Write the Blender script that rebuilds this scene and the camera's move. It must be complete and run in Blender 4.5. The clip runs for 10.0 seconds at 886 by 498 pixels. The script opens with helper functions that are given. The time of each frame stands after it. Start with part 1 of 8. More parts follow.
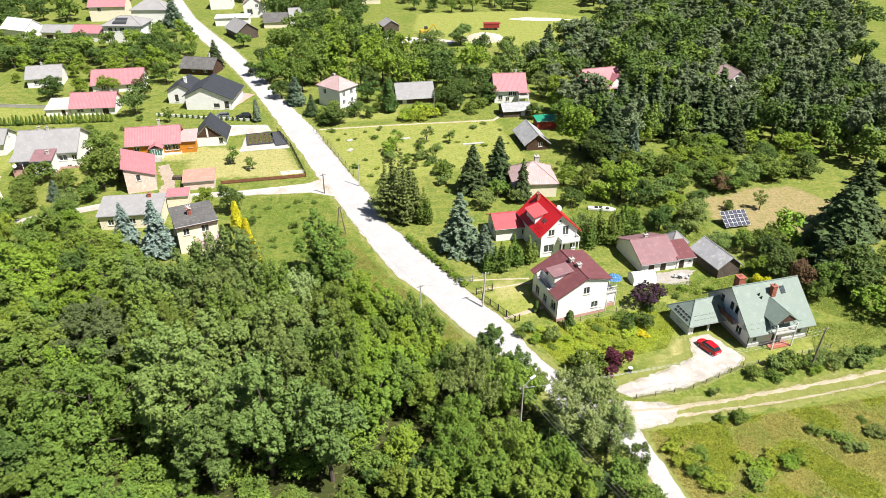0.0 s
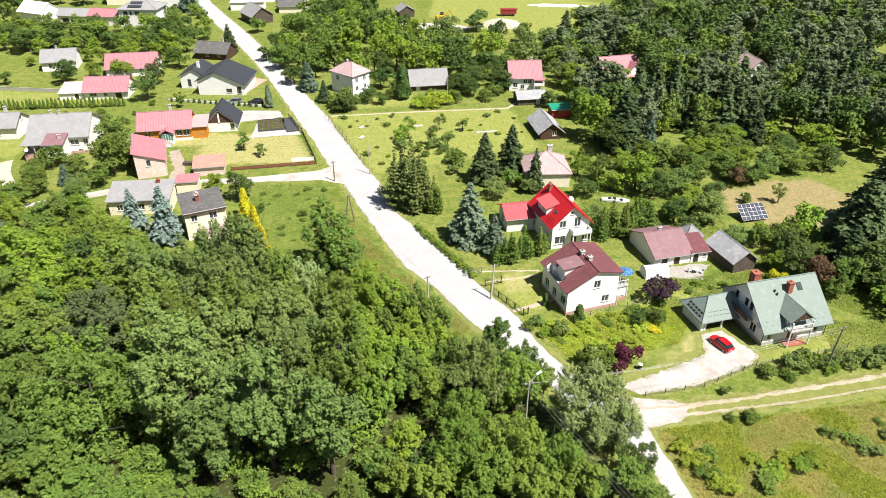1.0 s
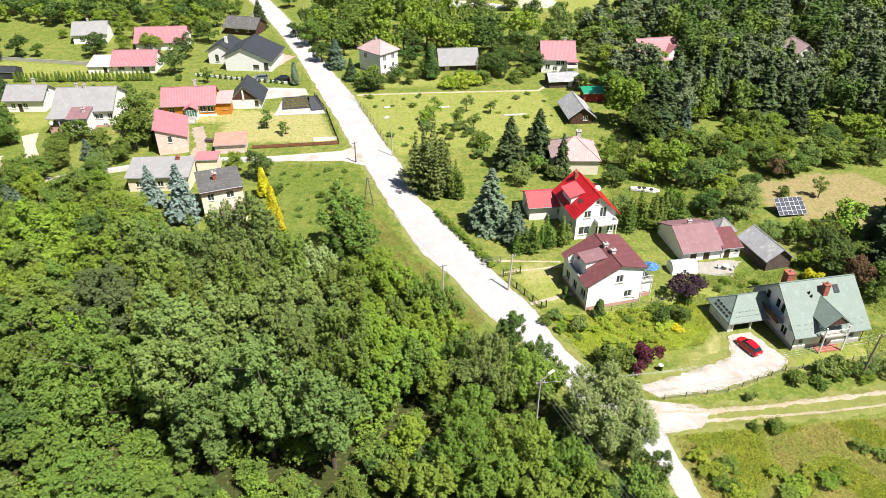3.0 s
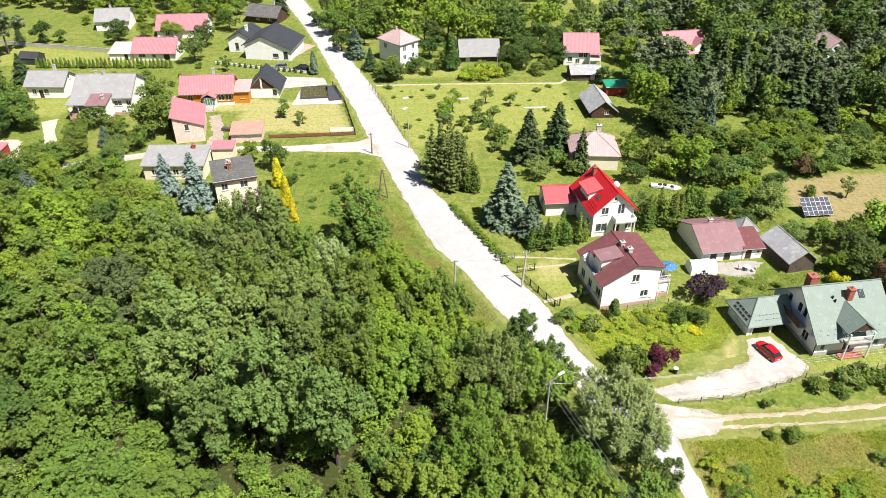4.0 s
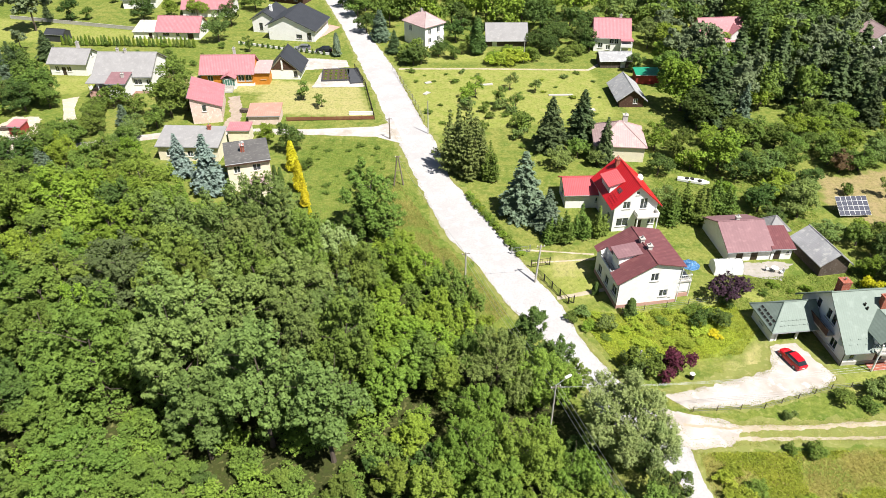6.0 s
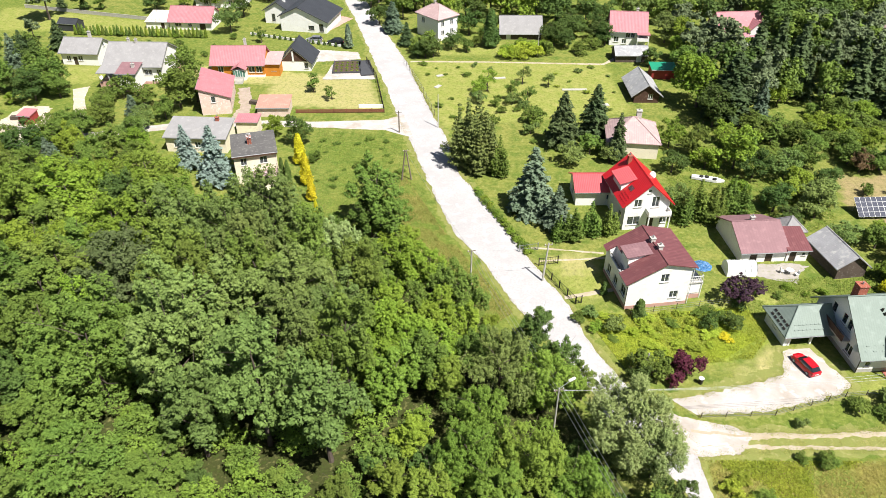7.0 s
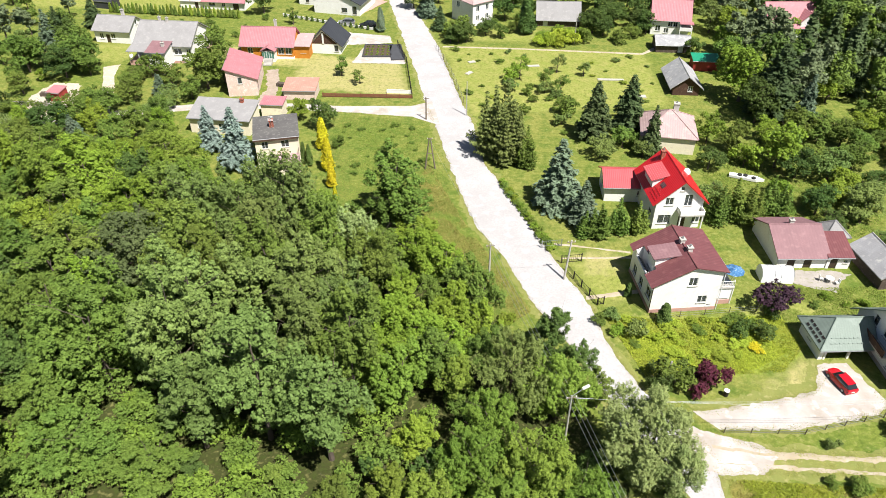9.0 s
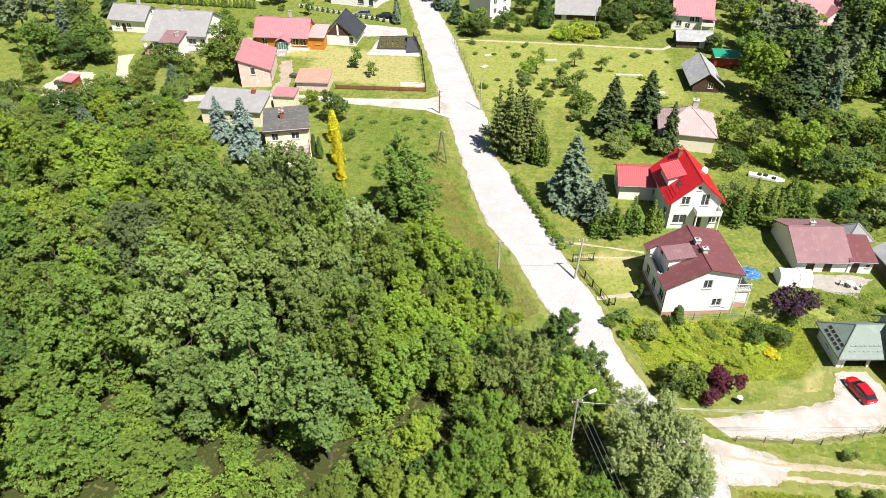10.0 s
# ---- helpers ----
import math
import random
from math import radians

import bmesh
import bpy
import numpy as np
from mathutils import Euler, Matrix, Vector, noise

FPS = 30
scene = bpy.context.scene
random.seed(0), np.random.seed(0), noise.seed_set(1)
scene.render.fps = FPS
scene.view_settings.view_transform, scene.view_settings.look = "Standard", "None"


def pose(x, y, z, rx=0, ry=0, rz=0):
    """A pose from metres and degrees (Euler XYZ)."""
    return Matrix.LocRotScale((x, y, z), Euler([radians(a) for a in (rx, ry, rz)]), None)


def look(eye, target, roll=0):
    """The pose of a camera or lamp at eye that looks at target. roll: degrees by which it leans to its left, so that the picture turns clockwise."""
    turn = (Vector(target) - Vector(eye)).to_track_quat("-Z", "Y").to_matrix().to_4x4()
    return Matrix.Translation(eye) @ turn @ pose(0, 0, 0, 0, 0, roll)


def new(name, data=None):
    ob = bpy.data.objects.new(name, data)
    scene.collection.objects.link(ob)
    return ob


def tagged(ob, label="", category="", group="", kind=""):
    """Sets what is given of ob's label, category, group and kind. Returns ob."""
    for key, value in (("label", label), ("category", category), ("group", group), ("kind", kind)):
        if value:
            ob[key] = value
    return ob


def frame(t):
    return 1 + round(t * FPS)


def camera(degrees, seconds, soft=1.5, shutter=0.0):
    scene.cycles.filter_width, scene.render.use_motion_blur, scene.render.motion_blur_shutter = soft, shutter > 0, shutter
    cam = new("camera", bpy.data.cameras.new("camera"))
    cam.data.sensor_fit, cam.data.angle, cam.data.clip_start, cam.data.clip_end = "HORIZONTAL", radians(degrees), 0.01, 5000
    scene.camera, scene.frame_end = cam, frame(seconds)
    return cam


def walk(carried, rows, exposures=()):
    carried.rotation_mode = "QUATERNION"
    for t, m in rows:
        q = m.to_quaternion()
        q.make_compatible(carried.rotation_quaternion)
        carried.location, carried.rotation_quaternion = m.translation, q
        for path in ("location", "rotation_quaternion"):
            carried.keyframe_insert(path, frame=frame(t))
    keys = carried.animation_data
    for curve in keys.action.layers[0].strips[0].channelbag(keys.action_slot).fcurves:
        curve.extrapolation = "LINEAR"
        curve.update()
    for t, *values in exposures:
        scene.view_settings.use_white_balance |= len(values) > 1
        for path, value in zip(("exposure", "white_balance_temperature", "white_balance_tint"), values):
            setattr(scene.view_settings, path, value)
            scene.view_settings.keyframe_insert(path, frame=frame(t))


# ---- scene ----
# ---------- camera ----------
cam = camera(64.56, 10.0, 0.7)
PATH = [
    (0, look((-7.076, -8.619, 65.450), (-0.747, 42.692, 35.001), 0.095)),
    (0.5, look((-6.365, -7.788, 65.215), (-0.777, 43.306, 34.261), 0.081)),
    (1, look((-5.639, -6.948, 65.007), (-0.747, 43.950, 33.615), 0.089)),
    (1.5, look((-4.897, -6.082, 64.801), (-0.655, 44.615, 32.992), 0.105)),
    (2, look((-4.179, -5.201, 64.597), (-0.625, 45.299, 32.393), 0.105)),
    (2.5, look((-3.478, -4.305, 64.383), (-0.664, 46.027, 31.844), 0.099)),
    (4, look((-1.392, -1.682, 63.597), (-1.292, 48.111, 30.121), 0.080)),
    (4.5, look((-0.710, -0.837, 63.306), (-1.431, 48.754, 29.538), 0.104)),
    (5, look((0.003, -0.002, 63.000), (-1.337, 49.386, 28.955), 0.128)),
    (5.5, look((0.698, 0.866, 62.682), (-1.208, 50.067, 28.393), 0.086)),
    (7, look((2.597, 3.565, 61.697), (-1.172, 52.167, 26.716), -0.003)),
    (7.5, look((3.177, 4.458, 61.388), (-1.305, 52.830, 26.173), -0.007)),
    (8, look((3.710, 5.330, 61.066), (-1.570, 53.461, 25.634), -0.042)),
    (8.5, look((4.232, 6.235, 60.715), (-1.828, 54.105, 25.054), -0.050)),
    (9, look((4.750, 7.120, 60.295), (-2.024, 54.740, 24.428), -0.073)),
    (9.5, look((5.242, 8.017, 59.842), (-2.233, 55.380, 23.775), -0.086)),
    (10, look((5.719, 8.918, 59.381), (-2.486, 56.029, 23.141), -0.071)),
]
walk(cam, PATH, [(0, 1.0), (10, 0.95)])

# ---------- daylight ----------
SUN_EL, SHADOW_AZ = 59.0, 138.0
_to = Vector((math.cos(radians(SHADOW_AZ)), math.sin(radians(SHADOW_AZ)), -math.tan(radians(SUN_EL))))
world = bpy.data.worlds.new("sky")
scene.world = world
world.use_nodes = True
_n = world.node_tree.nodes
_sky = _n.new("ShaderNodeTexSky")
_sky.sky_type, _sky.sun_disc = "NISHITA", False
_sky.sun_elevation, _sky.sun_rotation = radians(SUN_EL), radians(90 - (SHADOW_AZ + 180))
_n["Background"].inputs["Strength"].default_value = 0.038
world.node_tree.links.new(_sky.outputs[0], _n["Background"].inputs["Color"])
_sun = bpy.data.lights.new("sun", "SUN")
_sun.energy, _sun.angle, _sun.color = 5.0, radians(0.5), (1.0, 0.962, 0.905)
sun = new("sun", _sun)
sun.matrix_world = look((40, -30, 120), Vector((40, -30, 120)) + _to)


# ---------- materials ----------
def nodes_of(name):
    m = bpy.data.materials.new(name)
    m.use_nodes = True
    t = m.node_tree
    return m, t.nodes, t.links, t.nodes["Principled BSDF"]


def rgb(c):
    return (*c, 1.0)


def noise_node(n, l, scale, detail=4.0, vec=None):
    k = n.new("ShaderNodeTexNoise")
    k.inputs["Scale"].default_value, k.inputs["Detail"].default_value = scale, detail
    if vec is not None:
        l.new(vec, k.inputs["Vector"])
    return k.outputs["Fac"]


def mixed(n, l, fac, a, b):
    k = n.new("ShaderNodeMix")
    k.data_type = "RGBA"
    for value, slot in ((fac, 0), (a, 6), (b, 7)):
        if isinstance(value, (float, int)):
            k.inputs[slot].default_value = value
        elif isinstance(value, tuple):
            k.inputs[slot].default_value = rgb(value)
        else:
            l.new(value, k.inputs[slot])
    return k.outputs[2]


def stretch(n, l, fac, lo, hi):
    k = n.new("ShaderNodeMapRange")
    k.inputs["From Min"].default_value, k.inputs["From Max"].default_value = lo, hi
    l.new(fac, k.inputs["Value"])
    return k.outputs["Result"]


def where(n):
    return n.new("ShaderNodeNewGeometry").outputs["Position"]


def surface(name, a, b, stain=None, coarse=0.35, fine=9.0, rough=0.8, bump=0.15, metal=0.0, spec=0.3, vary=0.0):
    """Two tones that mix in blotches and in grain, with stains on top and a fine relief."""
    m, n, l, p = nodes_of(name)
    pos = where(n)
    big, small = noise_node(n, l, coarse, 5, pos), noise_node(n, l, fine, 6, pos)
    col = mixed(n, l, stretch(n, l, big, 0.35, 0.65), a, b)
    col = mixed(n, l, stretch(n, l, small, 0.3, 0.9), col, tuple(0.72 * v for v in a))
    if stain:
        spots = noise_node(n, l, coarse * 3.1, 7, pos)
        col = mixed(n, l, stretch(n, l, spots, 0.55, 0.72), col, stain)
    if vary:
        h = n.new("ShaderNodeHueSaturation")
        l.new(col, h.inputs["Color"])
        r = n.new("ShaderNodeObjectInfo").outputs["Random"]
        k = n.new("ShaderNodeMapRange")
        k.inputs["To Min"].default_value, k.inputs["To Max"].default_value = 1 - vary, 1 + vary
        l.new(r, k.inputs["Value"])
        l.new(k.outputs["Result"], h.inputs["Value"])
        col = h.outputs["Color"]
    l.new(col, p.inputs["Base Color"])
    p.inputs["Roughness"].default_value, p.inputs["Metallic"].default_value = rough, metal
    p.inputs["Specular IOR Level"].default_value = spec
    if bump:
        k = n.new("ShaderNodeBump")
        k.inputs["Strength"].default_value, k.inputs["Distance"].default_value = bump, 0.04
        l.new(small, k.inputs["Height"])
        l.new(k.outputs["Normal"], p.inputs["Normal"])
    return m


def foliage(name, a, b, glow=0.18):
    """Leaves: tone by tree, by patch and by leaf, with light that shines through them."""
    m, n, l, p = nodes_of(name)
    pos = where(n)
    geo = n.new("ShaderNodeNewGeometry")
    patch = noise_node(n, l, 0.45, 3, pos)
    col = mixed(n, l, stretch(n, l, patch, 0.3, 0.7), a, b)
    leaf = n.new("ShaderNodeHueSaturation")
    l.new(col, leaf.inputs["Color"])
    k = n.new("ShaderNodeMapRange")
    k.inputs["To Min"].default_value, k.inputs["To Max"].default_value = 0.76, 1.26
    l.new(geo.outputs["Random Per Island"], k.inputs["Value"])
    l.new(k.outputs["Result"], leaf.inputs["Value"])
    k = n.new("ShaderNodeMapRange")
    k.inputs["To Min"].default_value, k.inputs["To Max"].default_value = 0.485, 0.515
    l.new(n.new("ShaderNodeObjectInfo").outputs["Random"], k.inputs["Value"])
    l.new(k.outputs["Result"], leaf.inputs["Hue"])
    tree = n.new("ShaderNodeHueSaturation")
    l.new(leaf.outputs["Color"], tree.inputs["Color"])
    k = n.new("ShaderNodeMapRange")
    k.inputs["To Min"].default_value, k.inputs["To Max"].default_value = 0.82, 1.20
    frac = n.new("ShaderNodeMath")
    frac.operation = "FRACT"
    times = n.new("ShaderNodeMath")
    times.operation = "MULTIPLY"
    times.inputs[1].default_value = 7.31
    l.new(n.new("ShaderNodeObjectInfo").outputs["Random"], times.inputs[0])
    l.new(times.outputs[0], frac.inputs[0])
    l.new(frac.outputs[0], k.inputs["Value"])
    l.new(k.outputs["Result"], tree.inputs["Value"])
    col = tree.outputs["Color"]
    l.new(col, p.inputs["Base Color"])
    p.inputs["Roughness"].default_value, p.inputs["Specular IOR Level"].default_value = 0.65, 0.15
    tr = n.new("ShaderNodeBsdfTranslucent")
    warm = mixed(n, l, 0.35, col, (0.20, 0.24, 0.02))
    l.new(warm, tr.inputs["Color"])
    mix = n.new("ShaderNodeMixShader")
    mix.inputs[0].default_value = glow
    l.new(p.outputs[0], mix.inputs[1])
    l.new(tr.outputs[0], mix.inputs[2])
    l.new(mix.outputs[0], n["Material Output"].inputs["Surface"])
    return m


def ribbed(name, a, b, along, pitch=0.35, rough=0.55, bump=0.5, stain=None, metal=0.0):
    """Profiled sheet or tile courses: ribs across the local axis `along`, with blotches."""
    m, n, l, p = nodes_of(name)
    tc = n.new("ShaderNodeTexCoord").outputs["Object"]
    pos = where(n)
    big, small = noise_node(n, l, 0.5, 5, pos), noise_node(n, l, 11, 6, pos)
    col = mixed(n, l, stretch(n, l, big, 0.35, 0.68), a, b)
    col = mixed(n, l, stretch(n, l, small, 0.35, 0.95), col, tuple(0.7 * v for v in a))
    if stain:
        col = mixed(n, l, stretch(n, l, noise_node(n, l, 1.3, 7, pos), 0.54, 0.74), col, stain)
    w = n.new("ShaderNodeTexWave")
    w.wave_type, w.bands_direction = "BANDS", along
    w.inputs["Scale"].default_value, w.inputs["Distortion"].default_value = 0.314 / pitch, 0.0
    l.new(tc, w.inputs["Vector"])
    k = n.new("ShaderNodeBump")
    k.inputs["Strength"].default_value, k.inputs["Distance"].default_value = bump, 0.05
    l.new(w.outputs["Fac"], k.inputs["Height"])
    l.new(k.outputs["Normal"], p.inputs["Normal"])
    l.new(col, p.inputs["Base Color"])
    p.inputs["Roughness"].default_value, p.inputs["Metallic"].default_value = rough, metal
    p.inputs["Specular IOR Level"].default_value = 0.35
    return m


def glass(name):
    m, n, l, p = nodes_of(name)
    p.inputs["Base Color"].default_value = (0.30, 0.34, 0.36, 1)
    p.inputs["Roughness"].default_value = 0.03
    p.inputs["Transmission Weight"].default_value = 0.85
    return m


GLASS = glass("window_glass")
WHITE = surface("white_render", (0.84, 0.83, 0.81), (0.78, 0.77, 0.75), (0.68, 0.66, 0.62), 0.5, 14, 0.9, 0.08)
CREAM = surface("cream_render", (0.80, 0.73, 0.57), (0.74, 0.66, 0.50), (0.60, 0.53, 0.43), 0.6, 12, 0.9, 0.1)
PALE = surface("pale_blue_render", (0.81, 0.82, 0.83), (0.75, 0.76, 0.77), None, 0.5, 14, 0.9, 0.08)
ORANGE = surface("orange_boards", (0.55, 0.22, 0.03), (0.46, 0.17, 0.02), None, 0.7, 9, 0.7, 0.15)
BRICKY = surface("raw_brickwork", (0.70, 0.56, 0.49), (0.62, 0.46, 0.39), (0.76, 0.70, 0.64), 0.9, 7, 0.95, 0.3)
PINKBASE = surface("pink_plinth", (0.52, 0.32, 0.27), (0.45, 0.26, 0.22), None, 1.0, 8, 0.9, 0.2)
LOG = surface("dark_timber", (0.085, 0.045, 0.03), (0.06, 0.032, 0.022), (0.12, 0.08, 0.06), 0.8, 6, 0.85, 0.3)
BARNWOOD = surface("weathered_timber", (0.10, 0.075, 0.06), (0.065, 0.048, 0.04), (0.15, 0.13, 0.11), 0.8, 6, 0.9, 0.35)
REDSHED = surface("red_sheet_wall", (0.30, 0.04, 0.035), (0.24, 0.03, 0.03), None, 0.8, 9, 0.6, 0.2)
TRIM = surface("white_trim", (0.80, 0.80, 0.78), (0.74, 0.74, 0.72), None, 1, 20, 0.5, 0.0)
DARKTRIM = surface("dark_brown_trim", (0.05, 0.032, 0.025), (0.04, 0.026, 0.02), None, 1, 20, 0.5, 0.0)
MAROON = ribbed("maroon_sheet_roof", (0.170, 0.062, 0.066), (0.140, 0.052, 0.056), "X", 0.35, 0.45, 0.4, (0.205, 0.085, 0.085))
MAROON_Y = ribbed("maroon_sheet", (0.170, 0.062, 0.066), (0.140, 0.052, 0.056), "Y", 0.35, 0.45, 0.4, (0.205, 0.085, 0.085))
FADEDM = ribbed("faded_maroon_sheet_roof", (0.235, 0.128, 0.138), (0.200, 0.108, 0.118), "X", 0.45, 0.7, 0.3, (0.26, 0.15, 0.158))
RED = ribbed("red_sheet_roof", (0.52, 0.016, 0.022), (0.45, 0.013, 0.018), "Y", 0.3, 0.42, 0.35)
RED_X = ribbed("red_sheet_annex_roof", (0.50, 0.085, 0.095), (0.44, 0.07, 0.08), "X", 0.3, 0.42, 0.35)
GREENR = ribbed("green_sheet_roof", (0.180, 0.225, 0.195), (0.160, 0.205, 0.175), "X", 0.3, 0.6, 0.12, (0.20, 0.245, 0.215))
GREEND = ribbed("bright_green_roof", (0.02, 0.26, 0.15), (0.02, 0.22, 0.12), "X", 0.3, 0.4, 0.3)
PINKR = ribbed("pink_sheet_roof", (0.41, 0.170, 0.190), (0.36, 0.145, 0.162), "X", 0.35, 0.6, 0.4, (0.425, 0.190, 0.205))
SALMON = ribbed("salmon_roof", (0.43, 0.305, 0.300), (0.38, 0.262, 0.258), "X", 0.4, 0.8, 0.3, (0.47, 0.35, 0.32))
TERRA = ribbed("terracotta_roof", (0.44, 0.235, 0.185), (0.38, 0.195, 0.150), "X", 0.4, 0.85, 0.3, (0.47, 0.29, 0.23))
GREYR = ribbed("grey_fibre_cement_roof", (0.275, 0.268, 0.268), (0.235, 0.228, 0.228), "X", 0.3, 0.85, 0.14, (0.295, 0.288, 0.28))
WOODR = ribbed("weathered_grey_roof", (0.34, 0.34, 0.35), (0.25, 0.25, 0.26), "Y", 0.3, 0.8, 0.2, (0.45, 0.44, 0.42))
BLACKR = ribbed("anthracite_tile_roof", (0.045, 0.048, 0.055), (0.035, 0.037, 0.043), "X", 0.3, 0.5, 0.4)
TAR = surface("tar_paper_roof", (0.12, 0.115, 0.11), (0.085, 0.08, 0.08), (0.19, 0.18, 0.17), 0.6, 7, 0.8, 0.25)
RUSTY = surface("rusty_white_sheet", (0.60, 0.55, 0.50), (0.50, 0.44, 0.38), (0.33, 0.14, 0.07), 0.7, 6, 0.7, 0.2)
CHIMNEY = surface("brick_chimney", (0.34, 0.10, 0.06), (0.26, 0.075, 0.05), (0.42, 0.3, 0.25), 2.5, 12, 0.9, 0.4)
CHIMNEYW = surface("plastered_chimney", (0.55, 0.52, 0.48), (0.48, 0.45, 0.42), (0.3, 0.27, 0.25), 2.5, 12, 0.9, 0.2)
CONCRETE = surface("weathered_concrete", (0.46, 0.44, 0.40), (0.38, 0.36, 0.33), (0.30, 0.29, 0.26), 0.9, 8, 0.9, 0.3)
STEEL = surface("galvanised_steel", (0.42, 0.43, 0.44), (0.36, 0.37, 0.38), None, 2, 20, 0.45, 0.05, 0.7)
IRON = surface("dark_painted_iron", (0.03, 0.028, 0.026), (0.045, 0.035, 0.03), None, 2, 20, 0.6, 0.1, 0.3)
RUSTFENCE = surface("rusty_brown_fence", (0.22, 0.085, 0.05), (0.17, 0.065, 0.04), None, 1.5, 10, 0.8, 0.2)
POLEWOOD = surface("creosoted_pole", (0.22, 0.18, 0.14), (0.16, 0.13, 0.10), None, 1.5, 9, 0.9, 0.3)
BARK = surface("bark", (0.12, 0.095, 0.075), (0.08, 0.062, 0.05), None, 1.5, 8, 0.95, 0.5)
GRAVEL = surface("pale_gravel_road", (0.485, 0.450, 0.428), (0.315, 0.272, 0.222), (0.53, 0.50, 0.48), 0.30, 5, 0.95, 0.3)
ASPHALT = surface("sun_bleached_road", (0.425, 0.410, 0.410), (0.365, 0.350, 0.347), (0.475, 0.46, 0.455), 0.22, 3.5, 0.9, 0.12)
DRYVERGE = surface("dry_verge_grass", (0.215, 0.225, 0.062), (0.165, 0.190, 0.046), (0.270, 0.250, 0.100), 0.5, 5, 0.95, 0.35)
TRACK = surface("wheel_track", (0.44, 0.38, 0.30), (0.34, 0.28, 0.18), (0.235, 0.235, 0.075), 0.45, 4, 0.95, 0.3)
SAND = surface("sandy_track", (0.50, 0.44, 0.35), (0.42, 0.36, 0.27), (0.58, 0.54, 0.46), 0.4, 4, 0.95, 0.3)
LEAF = {
    "forest": foliage("forest_leaves", (0.106, 0.164, 0.030), (0.142, 0.204, 0.036)),
    "silver": foliage("silvery_leaves", (0.130, 0.188, 0.048), (0.160, 0.220, 0.058)),
    "bright": foliage("bright_leaves", (0.150, 0.228, 0.025), (0.190, 0.268, 0.031)),
    "fresh": foliage("fresh_leaves", (0.130, 0.198, 0.029), (0.168, 0.240, 0.035)),
    "dusk": foliage("grey_green_leaves", (0.086, 0.126, 0.046), (0.108, 0.150, 0.054)),
    "lush": foliage("lush_herbs", (0.330, 0.420, 0.040), (0.400, 0.480, 0.060), 0.3),
    "sward": foliage("green_sward", (0.135, 0.205, 0.034), (0.185, 0.250, 0.046), 0.3),
    "olive": foliage("olive_needles", (0.132, 0.165, 0.048), (0.165, 0.196, 0.058)),
    "deep": foliage("deep_green_leaves", (0.062, 0.107, 0.025), (0.087, 0.137, 0.030)),
    "spruce": foliage("spruce_needles", (0.063, 0.095, 0.038), (0.087, 0.125, 0.046), 0.15),
    "blue": foliage("blue_spruce_needles", (0.150, 0.205, 0.135), (0.112, 0.162, 0.098), 0.15),
    "frost": foliage("silver_spruce_needles", (0.240, 0.310, 0.270), (0.170, 0.235, 0.190), 0.15),
    "pine": foliage("pine_needles", (0.112, 0.147, 0.074), (0.142, 0.179, 0.085), 0.15),
    "plum": foliage("plum_leaves", (0.044, 0.023, 0.038), (0.058, 0.028, 0.044), 0.2),
    "purple": foliage("purple_leaves", (0.084, 0.016, 0.031), (0.105, 0.025, 0.040), 0.25),
    "gold": foliage("golden_leaves", (0.475, 0.427, 0.015), (0.532, 0.484, 0.025), 0.25),
    "willow": foliage("willow_leaves", (0.250, 0.322, 0.108), (0.292, 0.352, 0.130), 0.22),
    "brown": foliage("copper_leaves", (0.180, 0.109, 0.059), (0.142, 0.093, 0.049), 0.25),
    "grass": foliage("meadow_grass", (0.272, 0.290, 0.058), (0.349, 0.331, 0.084), 0.35),
    "hay": foliage("ripe_grass", (0.314, 0.294, 0.078), (0.380, 0.342, 0.104), 0.35),
    "weed": foliage("weeds", (0.252, 0.328, 0.038), (0.332, 0.380, 0.049), 0.35),
}


# ---------- building blocks ----------
def linked(name, data, material, parent=None, label=""):
    ob = new(name, data)
    if material is not None and not len(data.materials):
        data.materials.append(material)
    if parent is not None:
        ob.parent = parent
    if label:
        ob["label"] = label
    return ob


def mesh_of(name, bm):
    me = bpy.data.meshes.new(name)
    bmesh.ops.recalc_face_normals(bm, faces=bm.faces)
    bm.to_mesh(me)
    bm.free()
    return me


def part(name, bm, material, parent, label=""):
    return linked(name, mesh_of(name, bm), material, parent, label)


def base(name, m, label, category, group="", kind=""):
    """The Empty at the foot of a thing."""
    ob = new(name)
    ob.matrix_basis = m
    return tagged(ob, label, category, group, kind)


def box(bm, x0, y0, z0, x1, y1, z1):
    v = [bm.verts.new(p) for p in ((x0, y0, z0), (x1, y0, z0), (x1, y1, z0), (x0, y1, z0), (x0, y0, z1), (x1, y0, z1), (x1, y1, z1), (x0, y1, z1))]
    for f in ((3, 2, 1, 0), (4, 5, 6, 7), (0, 1, 5, 4), (1, 2, 6, 5), (2, 3, 7, 6), (3, 0, 4, 7)):
        bm.faces.new([v[i] for i in f])


def slab(bm, pts, by):
    """A plate: a polygon and its copy moved by a vector."""
    a = [bm.verts.new(p) for p in pts]
    b = [bm.verts.new(Vector(p) + Vector(by)) for p in pts]
    bm.faces.new(a[::-1])
    bm.faces.new(b)
    for i in range(len(a)):
        j = (i + 1) % len(a)
        bm.faces.new((a[i], a[j], b[j], b[i]))


